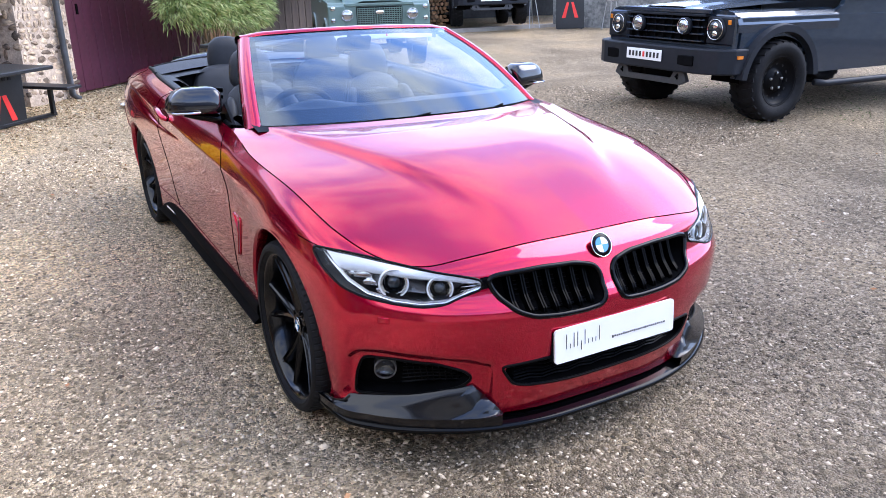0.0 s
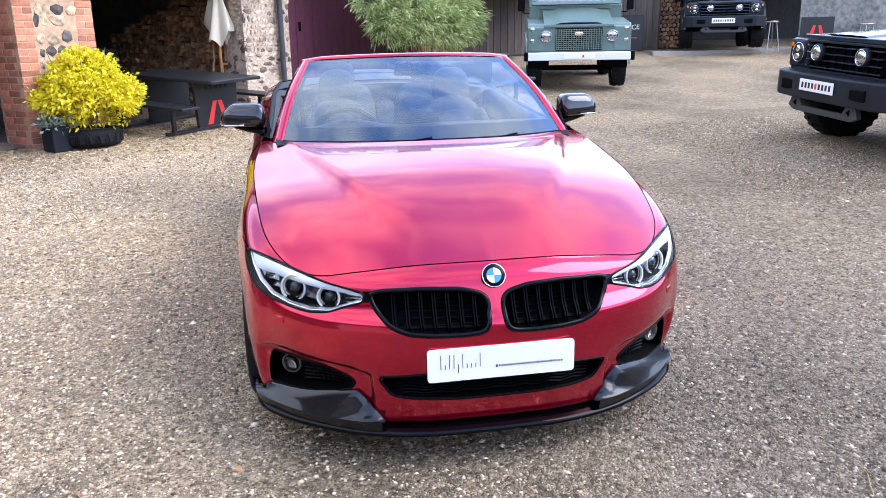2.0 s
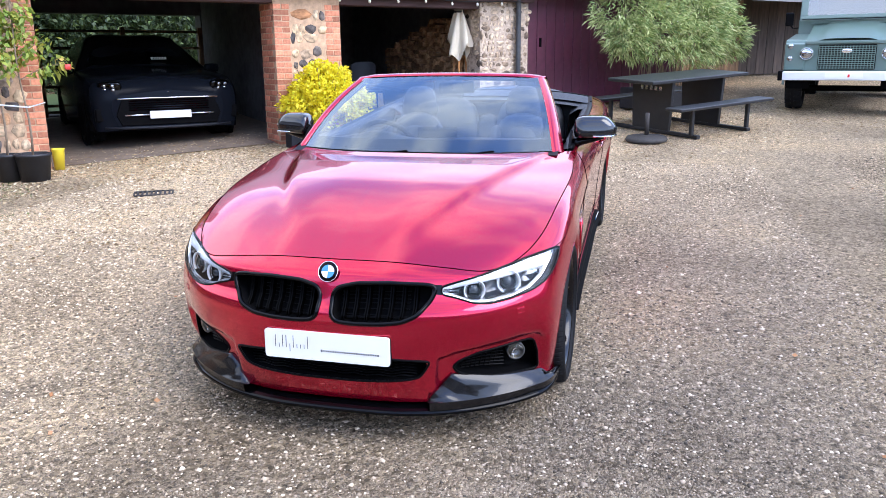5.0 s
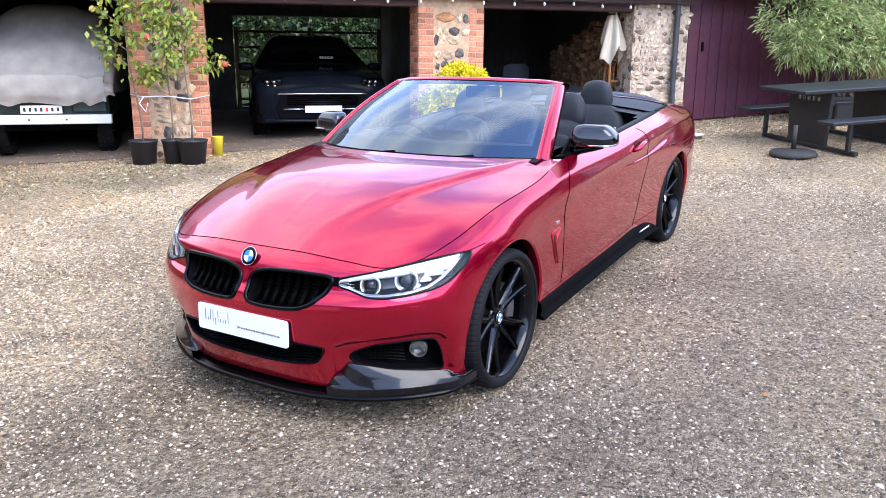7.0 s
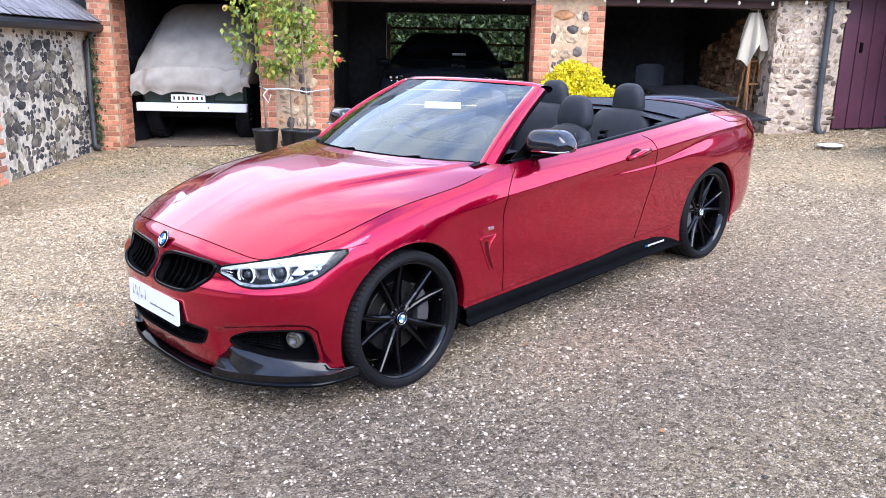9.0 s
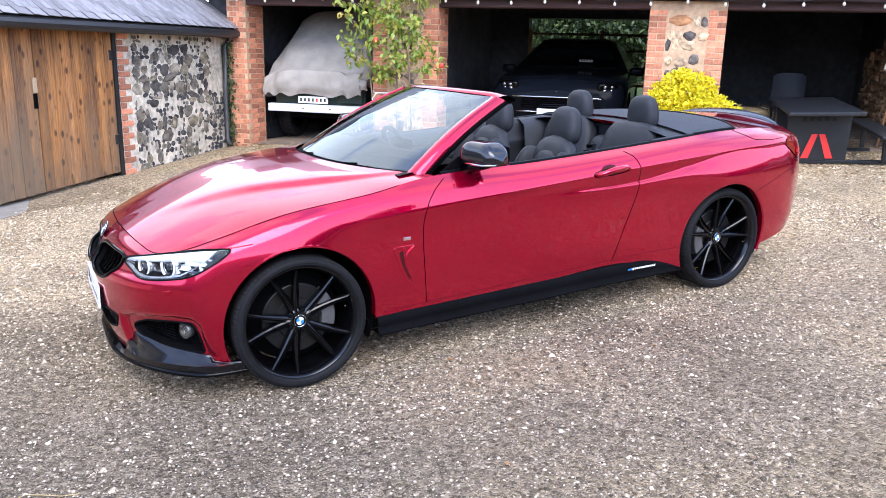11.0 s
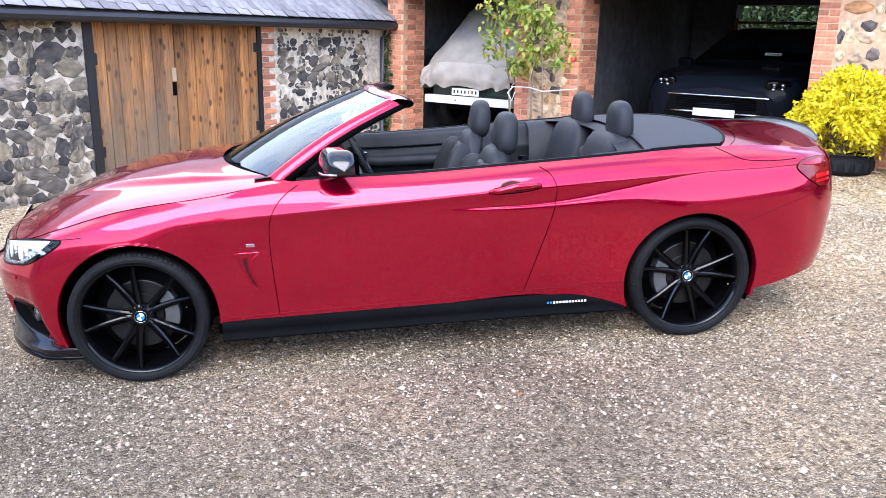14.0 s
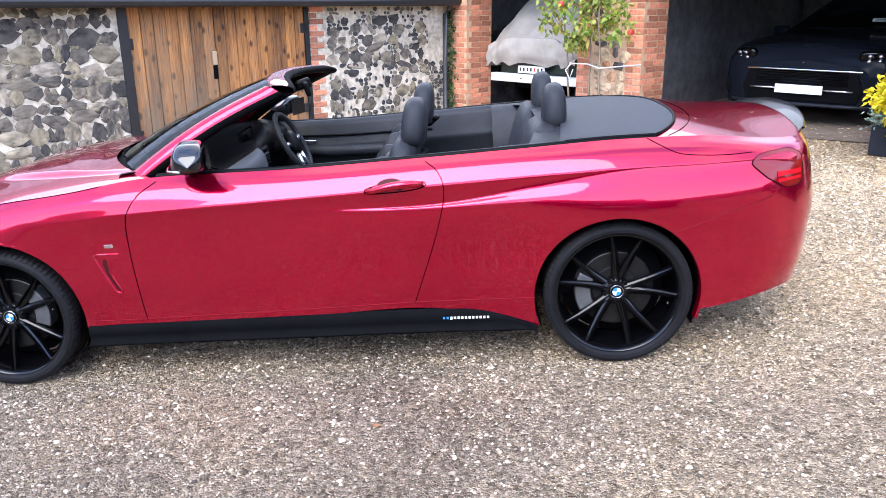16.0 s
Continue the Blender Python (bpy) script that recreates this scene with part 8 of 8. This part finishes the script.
def covered_truck():
    """An old vehicle under a grey cover in the first bay, white bumper outwards."""
    at = YARD @ Matrix.Translation((1.25, .50, floor_at(1.25, 1.2)))
    c = thing("covered_vehicle", at, "old dark green vehicle under a draped grey cover", "car")
    part("body", box(-.76, .76, .10, 3.6, .52, 1.0, .03), DEEP_GREEN, c)
    part("front_bumper", box(-.80, .80, -.06, .05, .44, .56, .008), ROOF_WHITE, c, "white-painted bumper")
    for k in (-.2, .25):
        part("bumper_bolt", lathe([(.012, 0), (.012, -.010)], 8, "y"), IRON, c, matrix=pose(k, -.06, .50))
    plain_plate(c, pose(-.05, -.02, .63), .50, .105, 7)
    part("tail_lamp", lathe([(.04, .02), (.04, -.02), (.001, -.03)], 16, "y"), TAIL_RED, c, smooth=True, matrix=pose(.58, .09, .78))
    part("front_panel", box(.30, .74, .06, .12, .58, .92, .02), DEEP_GREEN, c)
    part("chassis", box(-.55, .55, .2, 3.4, .34, .52), MATT_BLACK, c)
    for sx in (1, -1):
        for hy in (.55, 2.9):
            off_road_wheel(c, pose(sx * .66, hy, .36), .36, .20, SATIN_BLACK, sx)

    def drape(a, b):
        # a round the vehicle from left hem over the top to right hem, b from front to back
        an = math.pi * a
        h = 1.08 + (2.02 - 1.08) * min(1, max(0, (b - .02) / .24)) ** .75
        w = .84 - .20 * max(0, math.sin(an)) ** 2 * (.4 + .6 * min(1, b * 3))
        hem = .66 + .07 * math.sin(a * 9) * (1 if b < .1 else .5) + (.16 if a > .72 else 0)
        x = -math.cos(an) * (w if abs(math.cos(an)) > .0 else w)
        x = math.copysign(min(.86, abs(math.cos(an)) ** .55 * w), x)
        z = hem + (h - hem) * max(0, math.sin(an)) ** .42
        y = -.03 + 3.7 * b - (.05 * math.sin(math.pi * a) if b < .02 else 0)
        fold = .022 * math.sin(a * 34 + b * 5) * (1 - max(0, math.sin(an)) ** 3) + .014 * noise.noise(Vector((a * 7, b * 9, 1)))
        fold += .055 * (.5 - abs(noise.noise(Vector((a * 5 + b * 4, b * 6, 3))))) - .03
        return Vector((x + fold, y + fold, z + fold * .6))
    part("cover", grid(drape, 64, 40), COVER, c, "draped grey weatherproof cover", True)
    rows = []
    for k in range(49):
        top = drape(k / 48, 0.0)
        hem = .70 + .025 * math.sin(k * .9) + .14 * max(0, (k - 36) / 12) - .05 * max(0, (8 - k) / 8)
        foot = Vector((top.x * 1.02, -.06 + .012 * math.sin(k * 1.1), min(hem, top.z)))
        rows.append([top.lerp(foot, j / 10) + Vector((0, -.03 * math.sin(math.pi * j / 10) - .012 * math.sin(k * .8 + j * .5) - .06 * (.5 - abs(noise.noise(Vector((k * .16 + j * .22, j * .16, 8))))), 0)) for j in range(11)])
    b = sheet(rows)
    part("cover_front", b, COVER, c, smooth=True)


covered_truck()

# ---- tables, plants and small things ----
def picnic_table(at, label, logo):
    ob = thing("picnic_table", at, label, "picnic table", "black picnic tables")
    part("tabletop", box(-.95, .95, -.42, .42, .695, .74, .008), TABLE_BLACK, ob)
    for sx in (1, -1):
        pn = part("end_panel", prism([(-.33, .03), (.33, .03), (.37, .69), (-.37, .69)], .05, "x", .004, sx * .50 - .025), TABLE_BLACK, ob)
        part("runner", box(sx * .50 - .035, sx * .50 + .035, -.84, .84, .0, .045, .006), TABLE_BLACK, ob)
        x = sx * .50 + sx * .0275
        if logo and sx < 0:
            for sgn in (1, -1):
                part("emblem_stroke", prism([(sgn * .006, .40), (sgn * .075, .40), (sgn * .185, .07), (sgn * .10, .07)], .004, "x", 0, x - .002), RED_SIGN, pn)
        for k in range(5):
            part("print_bar", box(x - .002, x + .002, -.19 + .085 * k, -.14 + .085 * k, .575, .63), (SILVER if not logo else BUMPER), pn)
        for sy in (1, -1):
            part("bench_leg", box(sx * .55 - .025, sx * .55 + .025, sy * .755 - .025, sy * .755 + .025, .04, .385, .004), TABLE_BLACK, ob)
    for sy in (1, -1):
        part("bench", box(-.92, .92, sy * .755 - .135, sy * .755 + .135, .385, .425, .008), TABLE_BLACK, ob)
    return ob


def on_slope(X, Y, turn):
    p = YARD @ Vector((X, Y, 0))
    gx, gy = (rise(p.x + .3, p.y) - rise(p.x - .3, p.y)) / .6, (rise(p.x, p.y + .3) - rise(p.x, p.y - .3)) / .6
    n = Vector((-gx, -gy, 1)).normalized()
    return Matrix.Translation((p.x, p.y, rise(p.x, p.y) + .012)) @ Vector((0, 0, 1)).rotation_difference(n).to_matrix().to_4x4() @ Matrix.Rotation(radians(46 + turn), 4, "Z")


picnic_table(on_slope(11.15, -2.45, 0), "black painted picnic table with benches beside the plum gate", False)
picnic_table(on_slope(8.22, -.24, 90) @ Matrix.Diagonal((.95, .95, .87, 1)), "black painted picnic table with a red emblem on its end", True)
pb_ = thing("parasol_base", on_slope(10.05, -2.95, 0), "round dark concrete parasol base with a short tube", "parasol base")
part("foot", lathe([(.26, 0), (.27, .02), (.25, .055), (.08, .075), (.04, .08)], 32, "z"), IRON, pb_, smooth=True)
part("sleeve", tube([(0, 0, .07), (0, 0, .36)], .028, 10), IRON, pb_, smooth=True)

# folded parasol hanging in the log store
ps = thing("closed_parasol", YARD @ Matrix.Translation((9.24, .30, 0)), "closed cream cloth parasol on an orange wooden pole", "parasol")
def cloth(a, b):
    an = 2 * math.pi * a
    tied = .055 + .03 * (1 - b / .42) if b < .42 else .055 + .125 * ((b - .42) / .58) ** .8
    r_ = tied * (1 + .30 * math.sin(an * 5 + b * 4) * min(1, b * 2))
    hem = .13 * b ** 4 * (math.sin(an * 2 + .6) + .5 * math.sin(an * 5))
    return (math.cos(an) * r_ + .03 * b * b, math.sin(an) * r_, 2.62 - 1.02 * b - hem)
part("canopy", grid(cloth, 60, 24), CLOTH, ps, smooth=True)
part("tie", lathe([(.068, 2.175), (.072, 2.19), (.068, 2.205)], 16, "z"), INK, ps)
st_ = thing("wooden_trestle", YARD @ Matrix.Translation((9.33, .40, floor_at(9.33, .4))) @ Matrix.Rotation(radians(20), 4, "Z"), "small orange-stained wooden trestle beside the logs", "trestle")
for sx in (1, -1):
    for sy in (1, -1):
        part("leg", tube([(sx * .13, sy * .14, 0), (sx * .09, sy * .03, .98)], .018, 6), PINE, st_)
    part("rung", box(-.12, .12, -.012, .012, .45 + .2 * sx, .48 + .2 * sx), PINE, st_, matrix=pose(0, -.075 + .025 * sx, 0))
part("top_board", box(-.13, .13, -.06, .06, .97, .995, .004), PINE, st_)
part("pole", tube([(0, 0, floor_at(9.24, .3)), (0, 0, 2.62)], .021, 8), PINE, ps, smooth=True)

# log store: round ends in rows
store = thing("log_stack", YARD, "stacked split firewood logs in the shed", "firewood")
lr = random.Random(8)
logs = []
for i in range(7):
    bm = bmesh.new()
    k = lr.choice((5, 6, 7, 8))
    rr2 = [lr.uniform(.75, 1.1) for _ in range(k)]
    f0 = [bm.verts.new((rr2[j] * math.cos(2 * math.pi * j / k), 0, rr2[j] * math.sin(2 * math.pi * j / k))) for j in range(k)]
    f1 = [bm.verts.new((v.co.x, 4.0, v.co.z)) for v in f0]
    bm.faces.new(f0), bm.faces.new(f1[::-1])
    for j in range(k):
        bm.faces.new((f0[j], f0[(j + 1) % k], f1[(j + 1) % k], f1[j]))
    bmesh.ops.recalc_face_normals(bm, faces=bm.faces)
    me = bpy.data.meshes.new("log")
    bm.to_mesh(me)
    bm.free()
    me.materials.append(LOG_END)
    logs.append(me)
for row in range(20):
    for col in range(32):
        Y = .56 + .086 * col + lr.uniform(-.02, .02)
        if row > 19.0 - max(0, Y - 1.6) * 4.4:
            continue
        z = floor_at(9.7, Y) + .045 + .076 * row + lr.uniform(-.012, .012)
        o = new("log", lr.choice(logs))
        o.parent = store
        o.matrix_basis = pose(9.52 + lr.uniform(-.07, .07), Y, z, 0, 0, -90) @ pose(0, 0, 0, 0, lr.uniform(0, 360), 0) @ Matrix.Diagonal((.060 * lr.uniform(.7, 1.2), .095, .036 * lr.uniform(.7, 1.3), 1))
bay_logs = thing("log_stack", Matrix.Translation((8.98, 15.75, rise(9.0, 15.8))) @ Matrix.Rotation(radians(-24), 4, "Z"), "tall stack of split firewood logs beside a timber wall", "firewood")
for row in range(16):
    for col in range(6):
        o = new("log", lr.choice(logs))
        o.parent = bay_logs
        o.matrix_basis = pose(.06 + .118 * col + (.05 if row % 2 else 0), lr.uniform(-.04, .04), .06 + .108 * row + lr.uniform(-.01, .01), 0, lr.uniform(0, 360), 0) @ Matrix.Diagonal((.066 * lr.uniform(.8, 1.15), .10, .056 * lr.uniform(.8, 1.15), 1))
for X in (7.25, 8.05):
    hb_ = thing("straw_bale", YARD @ Matrix.Translation((X + .35, 1.75, floor_at(X + .4, 1.7) + .01)), "loose golden straw bale on the shed floor", "straw bale", "straw bales")
    part("bale", moved(cushion(.78, .45, .42), Matrix.Translation((0, 0, .2))), STRAW, hb_, smooth=True)
    rb_ = np.random.default_rng(int(X * 10))
    q = rb_.uniform(-1, 1, (420, 3)) * np.array([.40, .24, .22]) + np.array([0, 0, .22])
    leaf_mesh("loose_straw", q, rb_.normal(size=(420, 3)), .14, .006, LITTER, "", hb_, kind="stuff")
chair = thing("folding_chair", YARD @ Matrix.Translation((8.15, 1.42, floor_at(8.15, 1.4))), "dark grey curved-back chair behind the table", "chair")
part("backrest", grid(lambda a, b: (-.22 + .44 * a, .05 * (2 * a - 1) ** 2, .50 + .42 * b * (1 - .12 * (2 * a - 1) ** 4)), 12, 6), BUMPER, chair, smooth=True)
part("seat", box(-.22, .22, -.42, 0, .44, .47, .012), BUMPER, chair)
for x in (-.2, .2):
    for y in (-.38, -.02):
        part("leg", tube([(x, y, 0), (x, y, .44)], .014, 6), BUMPER, chair)


# yellow shrub in an old tyre
def shrub():
    X, Y = 6.64, -.38
    z0 = floor_at(X, Y)
    ob = thing("yellow_shrub", YARD @ Matrix.Translation((X, Y, z0)), "bright yellow-leaved shrub growing in an old black tyre", "shrub")
    tyre = part("tyre", lathe([(.21, .015), (.26, .0), (.315, .02), (.335, .06), (.338, .15), (.318, .195), (.26, .21), (.215, .195), (.205, .15), (.29, .10), (.205, .06)], 40, "z", True), RUBBER, ob, "old black tyre used as a planter", True)
    for k in range(40):
        a = 2 * math.pi * k / 40
        part("tread_block", box(-.005, .006, -.018, .018, .055, .155, .003), TREAD, tyre, matrix=Matrix.Rotation(a, 4, "Z") @ pose(.337, 0, 0, 18 if k % 2 else -18))
    part("soil", lathe([(.27, .17), (.15, .19), (.001, .2)], 20, "z"), EARTH, ob)
    for k in range(11):
        a = k * 2.4
        part("stem", tube([(.05 * math.cos(a), .05 * math.sin(a), .18), (.16 * math.cos(a), .13 * math.sin(a), .5), (.36 * math.cos(a), .28 * math.sin(a), .80 + .03 * k)], .009, 5, radii=[.012, .009, .004]), BARK, ob)
    r = np.random.default_rng(31)
    heads = []
    for _ in range(170):
        d = r.normal(size=3)
        d /= np.linalg.norm(d)
        d[2] = abs(d[2]) * 1.0 - .25
        k = r.uniform(.72, 1.08)
        zz = .58 + d[2] * .56
        taper = 1.22 - .92 * max(0, zz - .42)
        heads.append(np.array([d[0] * .51 * taper, d[1] * .42 * taper, zz]) * np.array([k, k, 1]) + np.array([.10 * (1 - zz), 0, (k - .9) * .3]))
    pts, ways = [], []
    for h in heads:
        c = np.array([0, 0, .55])
        out_ = (h - c) / np.linalg.norm(h - c)
        for _ in range(58):
            pts.append(h + np.clip(r.normal(size=3), -1.4, 1.4) * .05)
            ways.append(out_ * .7 + r.normal(size=3) * .75 + np.array([0, 0, .15]))
    leaf_mesh("foliage", pts, ways, .062, .036, YELLOW_LEAF, "", ob, .2, 4, kind="stuff")
    q = r.uniform(-1, 1, size=(1300, 3)) * np.array([.38, .28, .30]) + np.array([0, 0, .52])
    leaf_mesh("inner_foliage", q, r.normal(size=(1300, 3)), .06, .028, YELLOW_LEAF, "", ob, .2, 5, kind="stuff")
    p2 = thing("square_pot", YARD @ Matrix.Translation((6.24, -.36, floor_at(6.24, -.36))), "small dark square pot with grey-green foliage", "plant pot")
    part("pot", moved(box(-.11, .11, -.11, .11, 0, .27, .008), Matrix.Identity(4)), BUMPER, p2)
    q = r.normal(size=(420, 3)) * np.array([.085, .085, .05]) + np.array([0, 0, .33])
    leaf_mesh("foliage", q, r.normal(size=(420, 3)) + np.array([0, 0, .4]), .055, .026, GREY_LEAF, "", p2, .2, 6, kind="stuff")


shrub()


# bamboo clump before the gate
def bamboo():
    X, Y = 12.55, -.72
    z0 = floor_at(X, Y)
    ob = thing("bamboo_clump", YARD @ Matrix.Translation((X, Y, z0)), "broad arching green bamboo clump", "bamboo")
    r = np.random.default_rng(41)
    part("trough", box(-.6, .6, -.25, .25, 0, .35, .02), POT, ob)
    pts, ways = [], []
    for k in range(26):
        a = r.uniform(0, 2 * math.pi)
        bx, by = r.uniform(-.5, .5), r.uniform(-.2, .2)
        tx, ty, tz = bx + math.cos(a) * r.uniform(.5, 1.3), by + math.sin(a) * r.uniform(.2, .6), r.uniform(1.4, 3.0)
        c = [(bx, by, .3), (bx + (tx - bx) * .2, by + (ty - by) * .2, tz * .55), (bx + (tx - bx) * .55, by + (ty - by) * .55, tz * .92), (tx, ty, tz)]
        part("culm", tube([Vector(v) for v in spline(c, np.linspace(0, 3, 9))], .008, 5, radii=[.011 - .001 * i for i in range(9)]), BARK, ob)
    # layered lobes, each ending in tufts of short stiff leaves
    lobes = [((-.75, -.10, 1.55), (.55, .45, .42)), ((-.95, .0, 2.15), (.45, .40, .38)), ((-.30, -.35, 1.25), (.55, .42, .48)), ((-.20, -.25, 2.05), (.60, .50, .50)), ((.35, -.40, 1.55), (.60, .45, .52)),
             ((.85, -.10, 1.25), (.50, .42, .46)), ((.80, -.15, 2.05), (.60, .48, .50)), ((.20, -.05, 2.65), (.80, .55, .50)), ((-.55, .05, 2.70), (.60, .45, .42)), ((1.15, .05, 1.75), (.38, .36, .50)), ((1.30, -.15, 1.15), (.40, .36, .42)), ((.30, -.45, 1.05), (.55, .36, .36)), ((-.75, -.2, 1.12), (.36, .34, .34))]
    for (cx, cy, cz), (ax, ay, az) in lobes:
        cx, ax, ay = cx * 1.14, ax * 1.14, ay * 1.08
        for _ in range(125):
            d = r.normal(size=3)
            d /= np.linalg.norm(d)
            k = r.uniform(.55, 1.08)
            h = np.array([cx + d[0] * ax * k, cy + d[1] * ay * k, cz + d[2] * az * k])
            if h[2] < .72:
                continue
            out_ = np.array([d[0], d[1] - .35, d[2] * .5 - .05])
            for _ in range(15):
                pts.append(h + r.normal(size=3) * .035)
                ways.append(out_ + r.normal(size=3) * .42)
    leaf_mesh("foliage", pts, ways, .115, .021, BAMBOO_LEAF, "", ob, .30, 8, kind="stuff")


bamboo()


# apple saplings in pots against the pillar
def sapling(X, Y, h, lean, pot_r, seed, apples, leaves):
    z0 = floor_at(X, Y)
    ob = thing("potted_sapling", YARD @ Matrix.Translation((X, Y, z0)), "slender apple sapling with thinning leaves in a black pot" if apples else "slender leafy sapling in a black pot", "sapling", "potted saplings")
    part("pot", lathe([(pot_r * .82, 0), (pot_r, .27), (pot_r * 1.06, .275), (pot_r * 1.06, .30), (pot_r * .98, .30), (pot_r * .95, .25)], 24, "z"), POT, ob, smooth=True)
    part("soil", lathe([(pot_r * .95, .25), (.001, .27)], 16, "z"), EARTH, ob)
    r = np.random.default_rng(seed)
    trunk = [Vector((lean * (k / 10) ** 1.4 + .015 * math.sin(k), .02 * math.cos(k * 1.7), .25 + (h - .25) * k / 10)) for k in range(11)]
    part("trunk", tube(trunk, .01, 6, radii=[.015 - .0011 * k for k in range(11)]), BARK, ob, smooth=True)
    pts, ways = [], []
    for k in range(13):
        p = trunk[4 + k % 7]
        a = r.uniform(0, 2 * math.pi)
        L = r.uniform(.22, .52)
        e = p + Vector((math.cos(a) * L * 1.1, math.sin(a) * L * .45 - .08, L * r.uniform(.25, .75)))
        part("branch", tube([p, p.lerp(e, .5) + Vector((0, 0, .04)), e], .004, 4, radii=[.006, .004, .002]), BARK, ob)
        for j in range(leaves):
            q = p.lerp(e, r.uniform(.25, 1.05))
            pts.append(np.array(q) + r.normal(size=3) * .045)
            ways.append(r.normal(size=3) + np.array([0, 0, -.2]))
        if k < apples:
            part("apple", moved(cushion(.07, .07, .065), Matrix.Translation(e + Vector((0, -.03, -.05)))), APPLE, ob, smooth=True)
    leaf_mesh("foliage", pts, ways, .08, .055, APPLE_LEAF, "", ob, .35, seed, kind="stuff")


sapling(2.50, -.34, 2.15, -.18, .17, 51, 0, 34)
sapling(2.86, -.42, 2.2, .02, .13, 52, 0, 44)
sapling(3.10, -.55, 2.35, -.06, .18, 53, 2, 60)
bk = thing("yellow_bucket", YARD @ Matrix.Translation((3.40, -.02, floor_at(3.4, 0))), "small yellow plastic bucket by the pots", "bucket")
part("bucket", lathe([(.055, 0), (.072, .24), (.076, .25), (.068, .25), (.053, .02)], 20, "z"), mat("yellow_plastic", (0.72, 0.56, 0.03), 0.5), bk, smooth=True)
tw_ = thing("white_twine", YARD, "white twine tied across the saplings", "twine")
part("line", tube([(2.36, -.03, 1.06), (2.52, -.36, 1.04), (2.86, -.46, 1.05), (3.12, -.58, 1.02), (3.33, -.02, 1.04)], .008, 5), ROOF_WHITE, tw_)
part("knot", tube([(2.55, -.37, 1.04), (2.50, -.42, .96), (2.57, -.42, .86), (2.60, -.40, .97)], .009, 5), ROOF_WHITE, tw_)
lid = thing("white_dish", on_slope(9.78, -1.25, 0), "shallow white dish lying on the gravel", "dish")
part("dish", lathe([(.08, .004), (.15, .03), (.155, .034), (.14, .03), (.07, .012)], 20, "z"), ROOF_WHITE, lid, smooth=True)


def letters(text, size, parent, m, material):
    """Raised writing as a mesh, in the built-in font."""
    cu = bpy.data.curves.new("text", "FONT")
    cu.body, cu.size, cu.align_x, cu.align_y, cu.extrude = text, size, "CENTER", "CENTER", .002
    tmp = bpy.data.objects.new("text", cu)
    me = bpy.data.meshes.new_from_object(tmp)
    bpy.data.objects.remove(tmp)
    me.materials.clear()
    me.materials.append(material)
    o = new("lettering", me)
    o.parent = parent
    o.matrix_basis = m
    return o


def board_sign(at, name, label, kind):
    ob = thing(name, at, label, "sign")
    part("board", box(-.37, .37, -.015, .015, .02, .90, .008), TABLE_BLACK, ob)
    if kind == "office":
        letters("OFFICE", .17, ob, pose(0, -.018, .60, 90, 0, 0), ROOF_WHITE)
        part("arrow", join(box(-.18, .22, -.022, -.016, .325, .345), prism([(-.26, .335), (-.17, .375), (-.17, .295)], .006, "y", 0, -.022)), RED_SIGN, ob, "red arrow")
    else:
        for sgn in (1, -1):
            part("emblem_stroke", prism([(sgn * .025, .70), (sgn * .09, .70), (sgn * .22, .30), (sgn * .12, .30)], .006, "y", 0, -.022), RED_SIGN, ob)
    for x in (-.3, .3):
        part("foot", box(x - .02, x + .02, -.06, .25, 0, .03, .004), TABLE_BLACK, ob)
    return ob


board_sign(Matrix.Translation((7.98, 15.0, rise(8, 15))) @ Matrix.Rotation(radians(-20), 4, "Z"), "office_sign", "black board sign with white lettering and red arrow", "office")
board_sign(Matrix.Translation((12.0, 13.0, rise(12, 13))) @ Matrix.Rotation(radians(-38), 4, "Z"), "board_sign", "black board sign with a red emblem", "emblem")
for x, y in ((11.15, 13.6), (12.9, 12.4)):
    stl = thing("bar_stool", Matrix.Translation((x, y, rise(x, y))), "thin-legged grey metal stool", "stool", "metal stools")
    part("seat", lathe([(.17, .74), (.175, .76), (.16, .775)], 20, "z"), STEEL, stl)
    for k in range(4):
        a = math.pi / 4 + k * math.pi / 2
        part("leg", tube([(.24 * math.cos(a), .24 * math.sin(a), 0), (.12 * math.cos(a), .12 * math.sin(a), .75)], .012, 6), STEEL, stl)


# creeper on the corner between barn and shed
rv = np.random.default_rng(77)
iv = thing("ivy", YARD, "thin dark ivy creeping up the pillar corner", "ivy")
part("stem", tube([(.05, -.03, floor_at(0, 0)), (.09, -.02, .5), (.03, -.03, .95), (.08, -.02, 1.35), (.04, -.03, 1.65)], .006, 5), BARK, iv)
q = np.stack([.06 + rv.normal(size=520) * .05, -.035 + np.abs(rv.normal(size=520)) * -.015, rv.uniform(.05, 1.7, 520)], 1)
leaf_mesh("foliage", q, rv.normal(size=(520, 3)) + np.array([0, -.8, -.2]), .055, .04, TREE_LEAF, "", iv, .3, 78, kind="stuff")


# crumpled sheet beside the covered vehicle
def crumple(a, b):
    z = floor_at(.3, 1.0) + .02 + 1.25 * b
    w = .30 * (1 - .65 * b) + .05
    n1 = noise.noise(Vector((a * 5, b * 7, 3)))
    n2 = noise.noise(Vector((a * 13, b * 15, 8)))
    return (.22 + .24 * math.sin(math.pi * a) * (1 - .5 * b) + .06 * n1 + .03 * n2, .55 + 1.5 * a + .05 * n2, z + .05 * n1)


tp = thing("plastic_sheet", YARD, "crumpled black plastic sheet heaped on the shed floor", "plastic sheet")
part("sheet", grid(crumple, 36, 28), mat("black_polythene", (0.012, 0.013, 0.016), 0.3, spec=0.5), tp, smooth=False)
